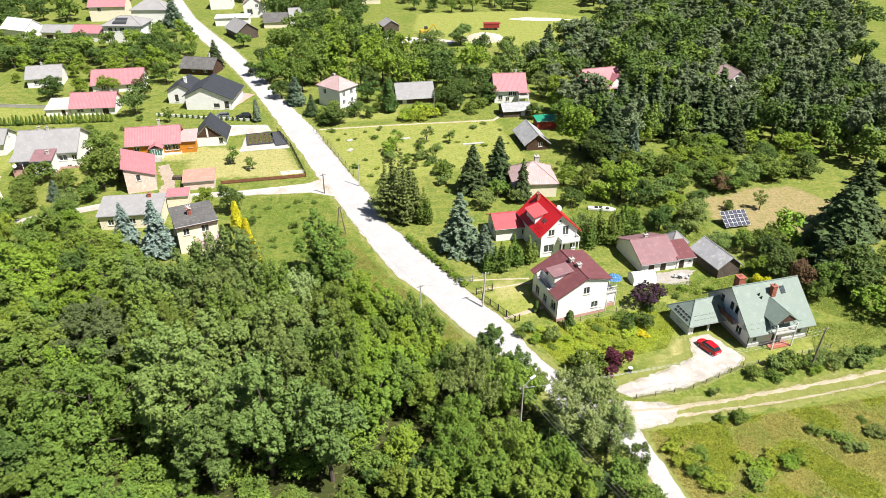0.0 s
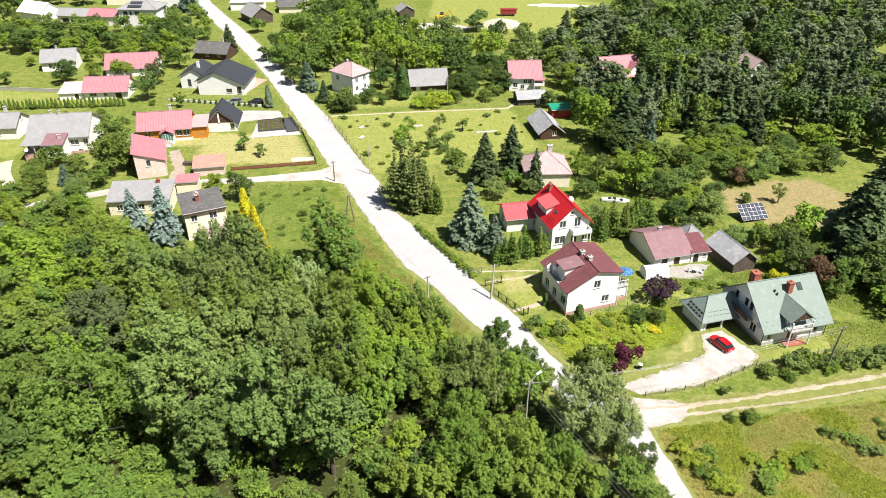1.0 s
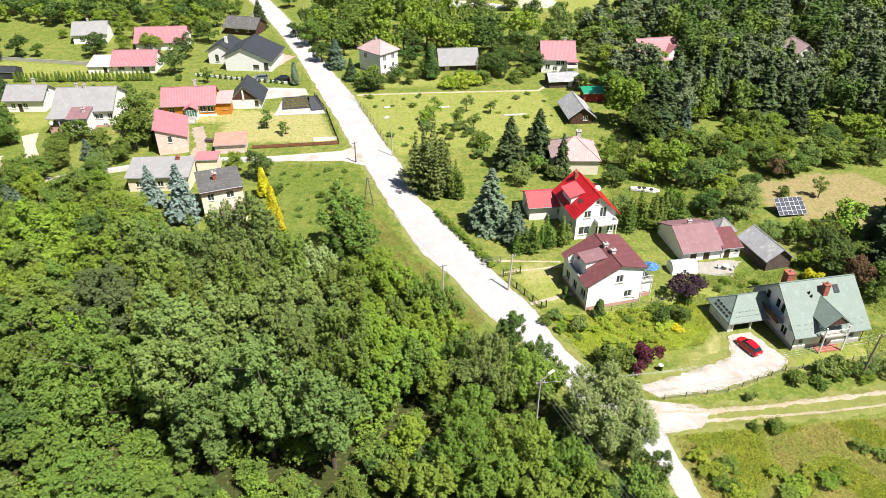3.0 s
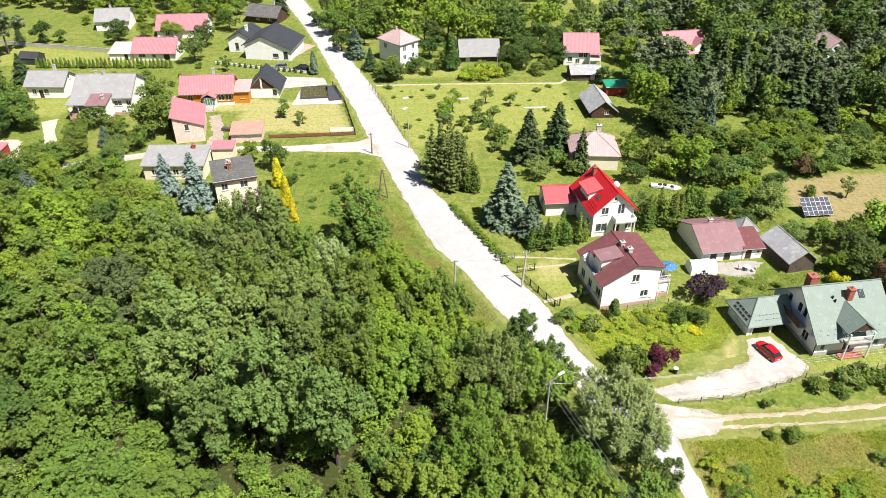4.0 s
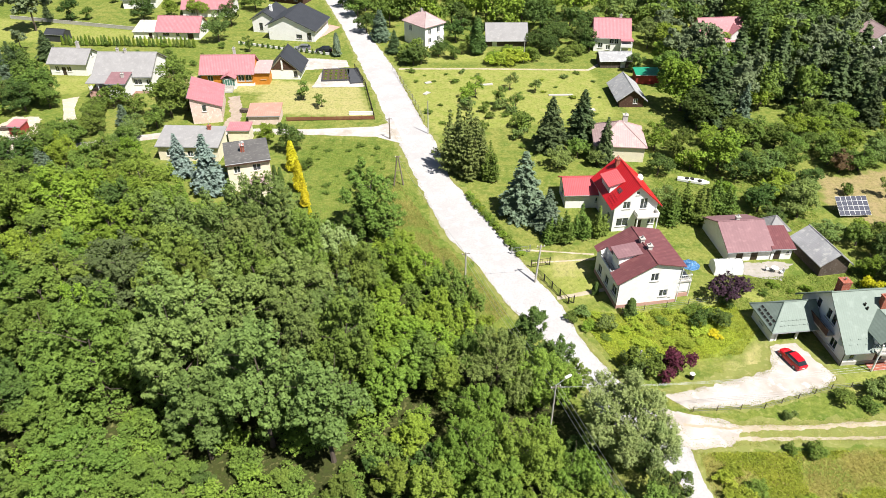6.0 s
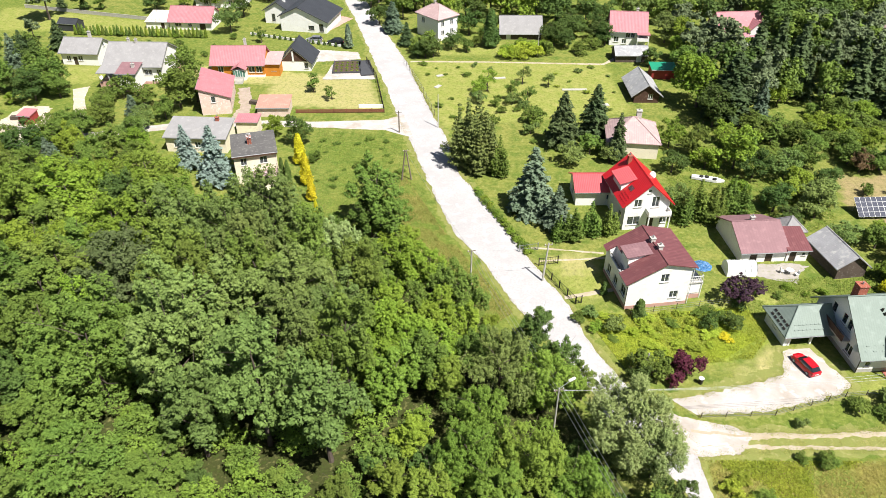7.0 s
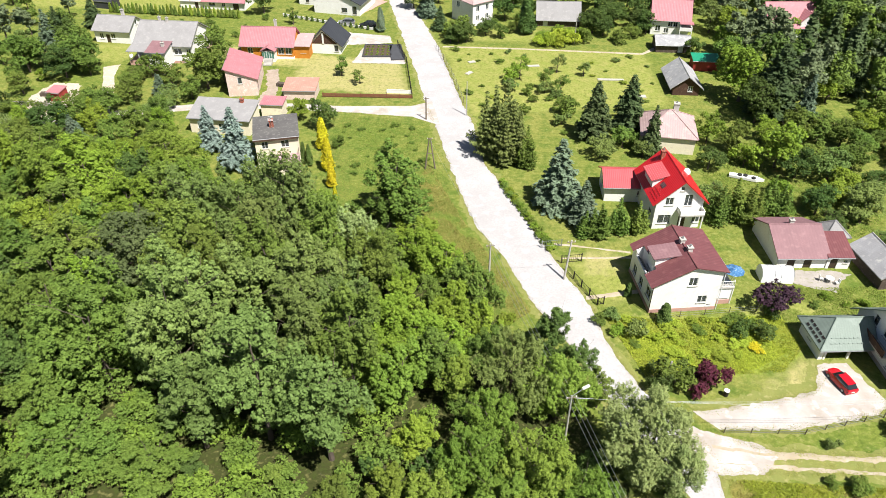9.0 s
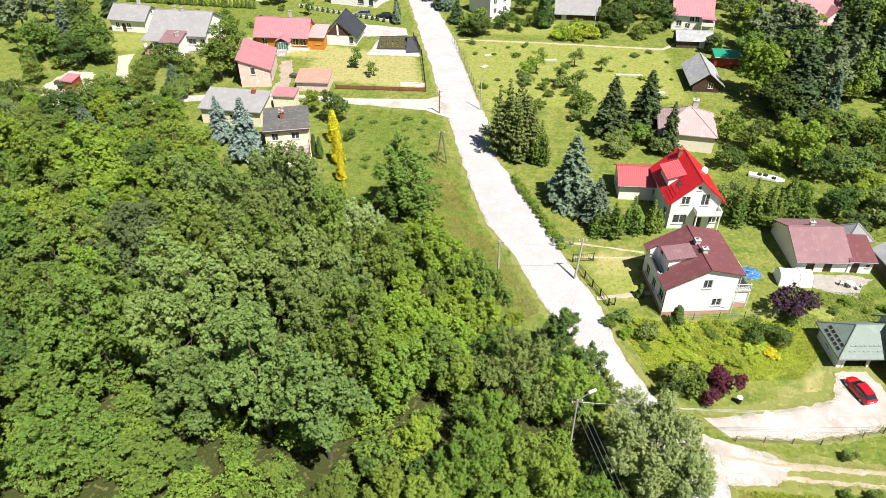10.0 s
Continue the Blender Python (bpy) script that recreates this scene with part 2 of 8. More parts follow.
def rod(bm, p, q, r0, r1=None, sides=6):
    p, q = Vector(p), Vector(q)
    r1 = r0 if r1 is None else r1
    turn = (q - p).to_track_quat("Z", "Y")
    rings = []
    for c, r in ((p, r0), (q, r1)):
        rings.append([bm.verts.new(c + turn @ Vector((r * math.cos(6.2832 * i / sides), r * math.sin(6.2832 * i / sides), 0))) for i in range(sides)])
    for i in range(sides):
        j = (i + 1) % sides
        bm.faces.new((rings[0][i], rings[0][j], rings[1][j], rings[1][i]))
    bm.faces.new(rings[0][::-1])
    bm.faces.new(rings[1])


def box_bm(*args):
    bm = bmesh.new()
    box(bm, *args)
    return bm


def rod_bm(*args, **kw):
    bm = bmesh.new()
    rod(bm, *args, **kw)
    return bm


def cut(poly, a, b, c):
    """The part of a convex (u, v) polygon where a*u + b*v <= c."""
    out = []
    for i, p in enumerate(poly):
        q = poly[(i + 1) % len(poly)]
        dp, dq = a * p[0] + b * p[1] - c, a * q[0] + b * q[1] - c
        if dp <= 0:
            out.append(p)
        if dp * dq < 0:
            k = dp / (dp - dq)
            out.append((p[0] + k * (q[0] - p[0]), p[1] + k * (q[1] - p[1])))
    return out


FOOTPRINTS = []
WINDOWS = {}


def window_part(parent, m, w, h, frame_mat, sill=True):
    """A window with its frame, mullion, pane and sill; the local y axis points into the house."""
    key = (round(w, 2), round(h, 2), frame_mat.name)
    if key not in WINDOWS:
        f, t = bmesh.new(), 0.07
        box(f, -w / 2, 0.06, 0, w / 2, 0.14, t)
        box(f, -w / 2, 0.06, h - t, w / 2, 0.14, h)
        box(f, -w / 2, 0.06, t, -w / 2 + t, 0.14, h - t)
        box(f, w / 2 - t, 0.06, t, w / 2, 0.14, h - t)
        if w > 0.9:
            box(f, -0.04, 0.06, t, 0.04, 0.14, h - t)
        fm = mesh_of("window", f)
        fm.materials.append(frame_mat)
        pm = mesh_of("pane", box_bm(-w / 2 + t, 0.09, t, w / 2 - t, 0.11, h - t))
        pm.materials.append(GLASS)
        sm = mesh_of("sill", box_bm(-w / 2 - 0.08, -0.10, -0.06, w / 2 + 0.08, 0.05, -0.005))
        sm.materials.append(CONCRETE)
        WINDOWS[key] = fm, pm, sm
    fm, pm, sm = WINDOWS[key]
    ob = linked("window", fm, None, parent)
    ob.matrix_basis = m
    linked("pane", pm, None, ob).visible_shadow = True
    if sill:
        linked("sill", sm, None, ob)
    return ob


def wall_side(side, w, d, k=0.0):
    """From (u, z) on a side to the house's own axes, k metres into the wall."""
    return {"front": lambda u, z: (u, k, z), "back": lambda u, z: (u, d - k, z), "left": lambda u, z: (k, u, z), "right": lambda u, z: (w - k, u, z)}[side]


def wall_mesh(side, w, d, outline, holes, lo, hi, foot):
    """A wall 0.3 m thick with its openings. outline: half-planes (a, b, c) that its top stays under."""
    us = sorted({lo, hi, *[v for h in holes for v in (h[0], h[2])]})
    zs = sorted({foot, 12.0, *[v for h in holes for v in (h[1], h[3])]})
    to, back = wall_side(side, w, d), wall_side(side, w, d, 0.3)
    by = Vector(back(0, 0)) - Vector(to(0, 0))
    bm = bmesh.new()
    for u0, u1 in zip(us, us[1:]):
        for z0, z1 in zip(zs, zs[1:]):
            if any(h[0] - 1e-6 <= u0 and u1 <= h[2] + 1e-6 and h[1] - 1e-6 <= z0 and z1 <= h[3] + 1e-6 for h in holes):
                continue
            poly = [(u0, z0), (u1, z0), (u1, z1), (u0, z1)]
            for plane in outline:
                poly = cut(poly, *plane) if len(poly) > 2 else poly
            if len(poly) > 2:
                bm.faces.new([bm.verts.new(to(*p)) for p in poly])
    bmesh.ops.remove_doubles(bm, verts=bm.verts, dist=1e-4)
    grown = bmesh.ops.extrude_face_region(bm, geom=bm.faces[:])
    bmesh.ops.translate(bm, verts=[v for v in grown["geom"] if isinstance(v, bmesh.types.BMVert)], vec=by)
    return bm


def house(label, a, ang, w, d, axis, e0, e1, hr, wall, roof, rpos=0.5, over=0.5, hip=False, wins=(), doors=(), chimneys=(), trim=None,
          seams=0.0, plinth=None, category="house", name="house", mono=False, roof_label="", frame_mat=None, gutter=True, notch=None, gaps=()):
    """A house with its front left corner at a, its front turned by ang. axis: which way the ridge runs, x along the front or y away from it.
    e0, e1: eaves heights at the two sides of the ridge. wins: (side, u, z, w, h), doors: (side, u, w, h, material), chimneys: (x, y, size, top, material).
    notch: (from, to, depth) cut out of the first slope's eaves; gaps: openings in walls with nothing in them, as wins."""
    ob = base(name, pose(a[0], a[1], 0, 0, 0, ang), label, category)
    c, s = math.cos(radians(ang)), math.sin(radians(ang))
    FOOTPRINTS.append((a[0], a[1], c, s, w, d))
    span = w if axis == "y" else d
    r = span * rpos
    trim, frame_mat = trim or wall, frame_mat or TRIM
    drop = 0.03
    if mono:
        tops = [((e0 - e1) / span, 1.0, e0 - drop)]
    else:
        tops = [(-(hr - e0) / r, 1.0, e0 - drop), ((hr - e1) / (span - r), 1.0, e1 + (hr - e1) / (span - r) * span - drop)]
    gables = ("front", "back") if axis == "y" else ("left", "right")
    foot = 0.0
    for side in ("front", "back", "left", "right"):
        length = w if side in ("front", "back") else d
        lo, hi = (0.0, length) if side in ("front", "back") else (0.3, length - 0.3)
        holes = [(u - ww / 2, z, u + ww / 2, z + hh) for sd, u, z, ww, hh in (*wins, *gaps) if sd == side]
        holes += [(u - ww / 2, 0.0, u + ww / 2, hh) for sd, u, ww, hh, _ in doors if sd == side]
        if side in gables and not hip:
            outline = tops
        elif hip:
            outline = [(0.0, 1.0, e0 - drop)]
        else:
            near = side in ("front", "left")
            outline = [(0.0, 1.0, (e0 if near else e1) - drop)]
        part("wall", wall_mesh(side, w, d, outline, holes, lo, hi, foot), wall, ob)
    if plinth:
        for x0, y0, x1, y1 in ((-0.05, -0.05, w + 0.05, -0.003), (-0.05, d + 0.003, w + 0.05, d + 0.05), (-0.05, -0.003, -0.003, d + 0.003), (w + 0.003, -0.003, w + 0.05, d + 0.003)):
            part("plinth", box_bm(x0, y0, 0, x1, y1, 0.55), plinth, ob)
    turns = {"front": 0, "back": 180, "left": -90, "right": 90}
    for sd, u, z, ww, hh in wins:
        x, y, _ = wall_side(sd, w, d)(u, 0)
        window_part(ob, pose(x, y, z, 0, 0, turns[sd]), ww, hh, frame_mat)
    for sd, u, ww, hh, mat in doors:
        x, y, _ = wall_side(sd, w, d)(u, 0)
        bm = box_bm(-ww / 2, 0.10, 0.02, ww / 2, 0.16, hh)
        for px in (-ww / 4, ww / 4):
            box(bm, px - ww * 0.17, 0.085, hh * 0.12, px + ww * 0.17, 0.099, hh * 0.45)
            box(bm, px - ww * 0.17, 0.085, hh * 0.55, px + ww * 0.17, 0.099, hh * 0.92)
        door = part("door", bm, mat, ob)
        door.matrix_basis = pose(x, y, 0, 0, 0, turns[sd])
        part("handle", rod_bm((ww * 0.38, 0.05, 1.0), (ww * 0.38, 0.10, 1.0), 0.025), STEEL, door)
    # the roof
    bm, th = bmesh.new(), 0.14
    edges = []
    if hip:
        run = min(w, d) / 2
        up = (hr - e0) / run
        z0 = e0 - up * over
        x0, y0, x1, y1 = -over, -over, w + over, d + over
        if w >= d:
            p, q = Vector((run, d / 2, hr)), Vector((w - run, d / 2, hr))
        else:
            p, q = Vector((w / 2, run, hr)), Vector((w / 2, d - run, hr))
        c4 = [Vector((x0, y0, z0)), Vector((x1, y0, z0)), Vector((x1, y1, z0)), Vector((x0, y1, z0))]
        if w >= d:
            faces = [(c4[0], c4[1], q, p), (c4[2], c4[3], p, q), (c4[1], c4[2], q), (c4[3], c4[0], p)]
        else:
            faces = [(c4[1], c4[2], q, p), (c4[3], c4[0], p, q), (c4[0], c4[1], p), (c4[2], c4[3], q)]
        for f in faces:
            slab(bm, f, (0, 0, th))
        lift = Vector((0, 0, th + 0.03))
        edges = [(c4[0] + lift, p + lift), (c4[1] + lift, (q if w >= d else p) + lift), (c4[2] + lift, q + lift), (c4[3] + lift, (p if w >= d else q) + lift)]
        if (p - q).length > 0.1:
            edges.append((p + lift, q + lift))
    else:
        og = over * 0.8
        ends = (-og, (d if axis == "y" else w) + og)
        to = (lambda s_, t_, z: Vector((s_, t_, z))) if axis == "y" else (lambda s_, t_, z: Vector((t_, s_, z)))
        if mono:
            k = (e1 - e0) / span
            slopes = [((-over, e0 - k * over), (span + over, e1 + k * over))]
        else:
            slopes = [((-over, e0 - (hr - e0) / r * over), (r, hr)), ((span + over, e1 - (hr - e1) / (span - r) * over), (r, hr))]
        for (s0, z0), (s1, z1) in slopes:
            pts = [to(s0, ends[0], z0), to(s0, ends[1], z0), to(s1, ends[1], z1), to(s1, ends[0], z1)]
            nrm = (pts[1] - pts[0]).cross(pts[3] - pts[0]).normalized()
            nrm = -nrm if nrm.z < 0 else nrm
            if notch and s0 < 0:
                t0, t1, deep = notch
                zd = z0 + (z1 - z0) * (deep - s0) / (s1 - s0)
                slab(bm, [to(s0, ends[0], z0), to(s0, t0, z0), to(deep, t0, zd), to(s1, t0, z1), to(s1, ends[0], z1)], nrm * th)
                slab(bm, [to(deep, t0, zd), to(deep, t1, zd), to(s1, t1, z1), to(s1, t0, z1)], nrm * th)
                slab(bm, [to(s0, t1, z0), to(s0, ends[1], z0), to(s1, ends[1], z1), to(s1, t1, z1), to(deep, t1, zd)], nrm * th)
                edges.append((to(s0, ends[0], z0 + 0.02), to(s0, t0, z0 + 0.02)))
                continue
            slab(bm, pts, nrm * th)
            if seams:
                n = max(2, int((ends[1] - ends[0]) / seams))
                rib = mesh_of("roof_seam", rod_bm(to(s0, 0, z0) + nrm * (th + 0.005), to(s1, 0, z1) + nrm * (th + 0.005), 0.035, sides=4))
                rib.materials.append(roof)
                for i in range(n + 1):
                    ro = linked("roof_seam", rib, None, ob)
                    ro.location = to(0, ends[0] + 0.04 + (ends[1] - ends[0] - 0.08) * i / n, 0)
            if gutter:
                edges.append((pts[0] + Vector((0, 0, 0.02)), pts[1] + Vector((0, 0, 0.02))))
        if not mono:
            edges.append((to(r, ends[0], hr + th + 0.03), to(r, ends[1], hr + th + 0.03)))
    part("roof", bm, roof, ob, roof_label)
    for n, (p, q) in enumerate(edges):
        last = n >= len(edges) - (1 if not mono else 0)
        part("ridge_cap" if (hip or last) and not mono else "gutter", rod_bm(p, q, 0.09), roof if (hip or last) and not mono else STEEL, ob)
    for x, y, size, top, mat in chimneys:
        ch = part("chimney", box_bm(x - size / 2, y - size / 2, e0 - 0.5, x + size / 2, y + size / 2, top), mat, ob)
        part("cap", box_bm(x - size / 2 - 0.08, y - size / 2 - 0.08, top, x + size / 2 + 0.08, y + size / 2 + 0.08, top + 0.10), CONCRETE if mat is CHIMNEYW else mat, ch)
        part("flue", rod_bm((x, y, top + 0.10), (x, y, top + 0.45), 0.11, sides=8), STEEL, ch)
    return ob


def inside(pt, poly):
    x, y = pt
    odd = False
    for (x0, y0), (x1, y1) in zip(poly, poly[1:] + poly[:1]):
        if (y0 > y) != (y1 > y) and x < x0 + (y - y0) * (x1 - x0) / (y1 - y0):
            odd = not odd
    return odd


def edge_distance(pt, poly):
    """Metres from the polygon's outline, positive inside."""
    x, y = pt
    best = 1e9
    for (x0, y0), (x1, y1) in zip(poly, poly[1:] + poly[:1]):
        dx, dy = x1 - x0, y1 - y0
        k = max(0.0, min(1.0, ((x - x0) * dx + (y - y0) * dy) / (dx * dx + dy * dy + 1e-9)))
        best = min(best, math.hypot(x - x0 - k * dx, y - y0 - k * dy))
    return best if inside(pt, poly) else -best


def on_house(x, y, room=0.8):
    for ax, ay, c, s, w, d in FOOTPRINTS:
        u, v = (x - ax) * c + (y - ay) * s, -(x - ax) * s + (y - ay) * c
        if -room < u < w + room and -room < v < d + room:
            return True
    return False


# ---------- ground and roads ----------
ROAD_L = [(-105, 380), (-79.7, 307.3), (-67.8, 272.5), (-55.2, 244.3), (-45.3, 219.3), (-37.7, 199.0), (-30.9, 178.5), (-25.6, 162.1), (-21.3, 149.4),
          (-17.4, 136.3), (-13.6, 125.7), (-9.0, 111.3), (-4.6, 98.6), (-2.4, 93.0), (2.1, 86.4), (5.9, 78.2), (8.3, 74.5), (11.2, 70.0), (13.6, 66.0), (15.5, 62.0),
          (17.0, 57.5), (21.0, 53.5), (23.9, 48.5), (25.2, 40.0), (27.0, 10.0)]
ROAD_R = [(-98, 380), (-72.4, 301.0), (-60.5, 273.0), (-49.0, 247.0), (-39.0, 221.0), (-31.5, 199.0), (-24.2, 180.0), (-18.4, 164.6), (-14.0, 149.7),
          (-9.6, 136.0), (-6.3, 126.5), (-2.9, 112.4), (1.0, 105.0), (3.8, 99.0), (7.0, 91.7), (11.3, 82.9), (14.1, 77.6), (15.4, 72.5), (17.4, 68.0), (19.4, 64.0),
          (22.0, 60.0), (25.8, 56.5), (26.3, 51.0), (27.6, 42.0), (30.0, 10.0)]
ROUGH = [(27, 53), (62, 55.2), (80, 57.5), (80, 20), (26.8, 20)]
MEADOW_EDGE_DIRT = [(63.6, 117.9), (68, 116.4), (74.3, 119.6), (85.2, 119.2), (90.6, 107.9), (86.0, 102.5), (80.8, 99.7), (65.5, 100.0), (61.1, 107.1)]
PALE_LAWNS = [
    [(36.5, 66.5), (40.6, 67.5), (41.2, 70.0), (39.6, 71.8), (36.6, 69.6)],
    [(-47, 138.5), (-20.5, 137.5), (-26, 155), (-47, 157)],
    [(34, 63.5), (40, 65.5), (39.5, 69.5), (33, 67)],
    [(14.5, 84), (19, 86), (17.5, 90), (11.5, 88.5)],
    [(-70, 151), (-47, 149), (-47, 157), (-70, 160)],
]
LAWNS = [
    [(-16, 167), (28, 168), (31, 140), (12, 136), (-7, 130), (-14, 150)],
    [(-135, 180), (-72, 180), (-90, 190), (-140, 200)],
    [(-108, 148), (-88, 146), (-86, 157), (-105, 156)],
    [(15.5, 78.2), (20.5, 79.4), (19, 88), (10.8, 88)],
    [(33, 75), (45, 77), (42, 83), (31, 80)],
    [(46, 62), (66, 64), (66, 70), (47, 66)],
    [(-20, 159), (30, 161), (28, 168), (-18, 166)],
    [(30, 245), (60, 240), (90, 285), (70, 300), (20, 300), (15, 270)],
    [(-16, 170), (3, 172), (4, 180), (-10, 184)],
]
GARDEN = [(15.8, 76.6), (22, 75.8), (38, 79.2), (39.5, 73.5), (36, 69), (30, 67.5), (22, 66.5), (20, 67)]
# wood floor and willow gap, with their shade painted into the ground
SHADY_FLOOR = [(-150, 112), (-60, 108), (-45, 100), (-26, 94), (-12, 84), (3, 72), (12.5, 61), (18.5, 48), (21, 30), (-150, 20)]


def strip(name, left, right, material, label, z=0.03, step=1.2, rag=0.22, category="road", seed=3):
    """A road between two edges that are given in the same order, with ragged sides."""
    def walk_along(pts, n):
        seg = [math.hypot(q[0] - p[0], q[1] - p[1]) for p, q in zip(pts, pts[1:])]
        total, out = sum(seg), []
        cum = [0.0]
        for v in seg:
            cum.append(cum[-1] + v)
        xs, ys = [p[0] for p in pts], [p[1] for p in pts]
        for i in range(n + 1):
            out.append((float(np.interp(total * i / n, cum, xs)), float(np.interp(total * i / n, cum, ys))))
        return out
    bm, rows = bmesh.new(), []
    # both sides step together from key to key, so that opposite points stay opposite
    pairs = []
    for (l0, l1), (r0, r1) in zip(zip(left, left[1:]), zip(right, right[1:])):
        n = max(1, int(max(math.hypot(l1[0] - l0[0], l1[1] - l0[1]), math.hypot(r1[0] - r0[0], r1[1] - r0[1])) / step))
        pairs += [((l0[0] + (l1[0] - l0[0]) * i / n, l0[1] + (l1[1] - l0[1]) * i / n), (r0[0] + (r1[0] - r0[0]) * i / n, r0[1] + (r1[1] - r0[1]) * i / n)) for i in range(n)]
    pairs.append((left[-1], right[-1]))
    for (lx, ly), (rx, ry) in pairs:
        wob = [sum(k * noise.noise((x * f, y * f, seed + c)) for f, k in ((0.5, 1.0), (1.7, 0.6), (5.5, 0.35))) for x, y, c in ((lx, ly, 0), (rx, ry, 5))]
        dx, dy = rx - lx, ry - ly
        k = math.hypot(dx, dy) + 1e-6
        lx, ly, rx, ry = lx - dx / k * rag * wob[0], ly - dy / k * rag * wob[0], rx + dx / k * rag * wob[1], ry + dy / k * rag * wob[1]
        rows.append([bm.verts.new(p) for p in ((lx, ly, -0.05), (lx + dx / k * 0.1, ly + dy / k * 0.1, z), ((lx + rx) / 2, (ly + ry) / 2, z + 0.03), (rx - dx / k * 0.1, ry - dy / k * 0.1, z), (rx, ry, -0.05))])
    for a, b in zip(rows, rows[1:]):
        for i in range(4):
            bm.faces.new((a[i], a[i + 1], b[i + 1], b[i]))
    ob = linked(name, mesh_of(name, bm), material)
    return tagged(ob, label, category, kind="structure")


def plate(name, pts, material, label, z=0.03, category="road", rag=0.3, step=0.3):
    """A flat patch with a ragged outline."""
    out = []
    for p, q in zip(pts, pts[1:] + pts[:1]):
        n = max(1, int(math.hypot(q[0] - p[0], q[1] - p[1]) / step))
        for i in range(n):
            x, y = p[0] + (q[0] - p[0]) * i / n, p[1] + (q[1] - p[1]) * i / n
            w = [sum(k * noise.noise((x * f, y * f, c)) for f, k in ((0.9, 1.0), (2.6, 0.55), (7.0, 0.3))) for c in (4, 11)]
            out.append((x + rag * w[0], y + rag * w[1], z))
    bm = bmesh.new()
    bm.faces.new([bm.verts.new(p) for p in out])
    bmesh.ops.recalc_face_normals(bm, faces=bm.faces)
    if bm.faces[:][0].normal.z < 0:
        bmesh.ops.reverse_faces(bm, faces=bm.faces)
    bmesh.ops.triangulate(bm, faces=bm.faces)
    me = bpy.data.meshes.new(name)
    bm.to_mesh(me)
    bm.free()
    return tagged(linked(name, me, material), label, category, kind="structure")


def ground_material():
    m, n, l, p = nodes_of("meadow_ground")
    pos = where(n)

    def cover(name):
        k = n.new("ShaderNodeAttribute")
        k.attribute_name = name
        rag = noise_node(n, l, 0.8, 6, pos)
        add = n.new("ShaderNodeMath")
        add.operation = "ADD"
        l.new(k.outputs["Fac"], add.inputs[0])
        l.new(rag, add.inputs[1])
        return stretch(n, l, add.outputs[0], 0.85, 1.2)
    big, mid, fine = noise_node(n, l, 0.06, 5, pos), noise_node(n, l, 0.5, 6, pos), noise_node(n, l, 6.0, 6, pos)
    col = mixed(n, l, stretch(n, l, big, 0.35, 0.65), (0.150, 0.185, 0.034), (0.215, 0.222, 0.055))
    col = mixed(n, l, stretch(n, l, mid, 0.42, 0.72), col, (0.095, 0.145, 0.024))
    lawn = mixed(n, l, stretch(n, l, mid, 0.35, 0.7), (0.215, 0.250, 0.052), (0.290, 0.285, 0.085))
    col = mixed(n, l, cover("lawn"), col, lawn)
    pale = mixed(n, l, stretch(n, l, mid, 0.35, 0.7), (0.37, 0.33, 0.14), (0.31, 0.30, 0.105))
    col = mixed(n, l, cover("pale"), col, pale)
    dry = mixed(n, l, stretch(n, l, mid, 0.35, 0.75), (0.300, 0.232, 0.120), (0.245, 0.210, 0.085))
    col = mixed(n, l, cover("dry"), col, dry)
    rough = mixed(n, l, stretch(n, l, noise_node(n, l, 0.16, 5, pos), 0.42, 0.56), (0.245, 0.220, 0.056), (0.160, 0.195, 0.035))
    col = mixed(n, l, cover("rough"), col, rough)
    col = mixed(n, l, cover("lush"), col, mixed(n, l, stretch(n, l, mid, 0.35, 0.7), (0.270, 0.320, 0.048), (0.190, 0.250, 0.038)))
    # near-black floor tones that have the trees' shade in them
    shady_floor = mixed(n, l, mid, (0.035, 0.040, 0.014), (0.055, 0.060, 0.018))
    col = mixed(n, l, cover("wood"), col, shady_floor)
    tuft = noise_node(n, l, 1.6, 7, pos)
    col = mixed(n, l, stretch(n, l, tuft, 0.50, 0.68), col, mixed(n, l, 0.42, col, (0.05, 0.085, 0.012)))
    col = mixed(n, l, stretch(n, l, tuft, 0.46, 0.30), col, mixed(n, l, 0.35, col, (0.36, 0.34, 0.13)))
    col = mixed(n, l, stretch(n, l, fine, 0.40, 0.75), col, mixed(n, l, 0.32, col, (0.03, 0.05, 0.008)))
    l.new(col, p.inputs["Base Color"])
    p.inputs["Roughness"].default_value, p.inputs["Specular IOR Level"].default_value = 0.95, 0.1
    k = n.new("ShaderNodeBump")
    k.inputs["Strength"].default_value, k.inputs["Distance"].default_value = 0.7, 0.3
    l.new(noise_node(n, l, 2.5, 9, pos), k.inputs["Height"])
    l.new(k.outputs["Normal"], p.inputs["Normal"])
    return m


def soft_cover(x, y, polys, wide=1.5):
    best = max(edge_distance((x, y), q) for q in polys)
    return max(0.0, min(1.0, 0.5 + best / (2 * wide)))


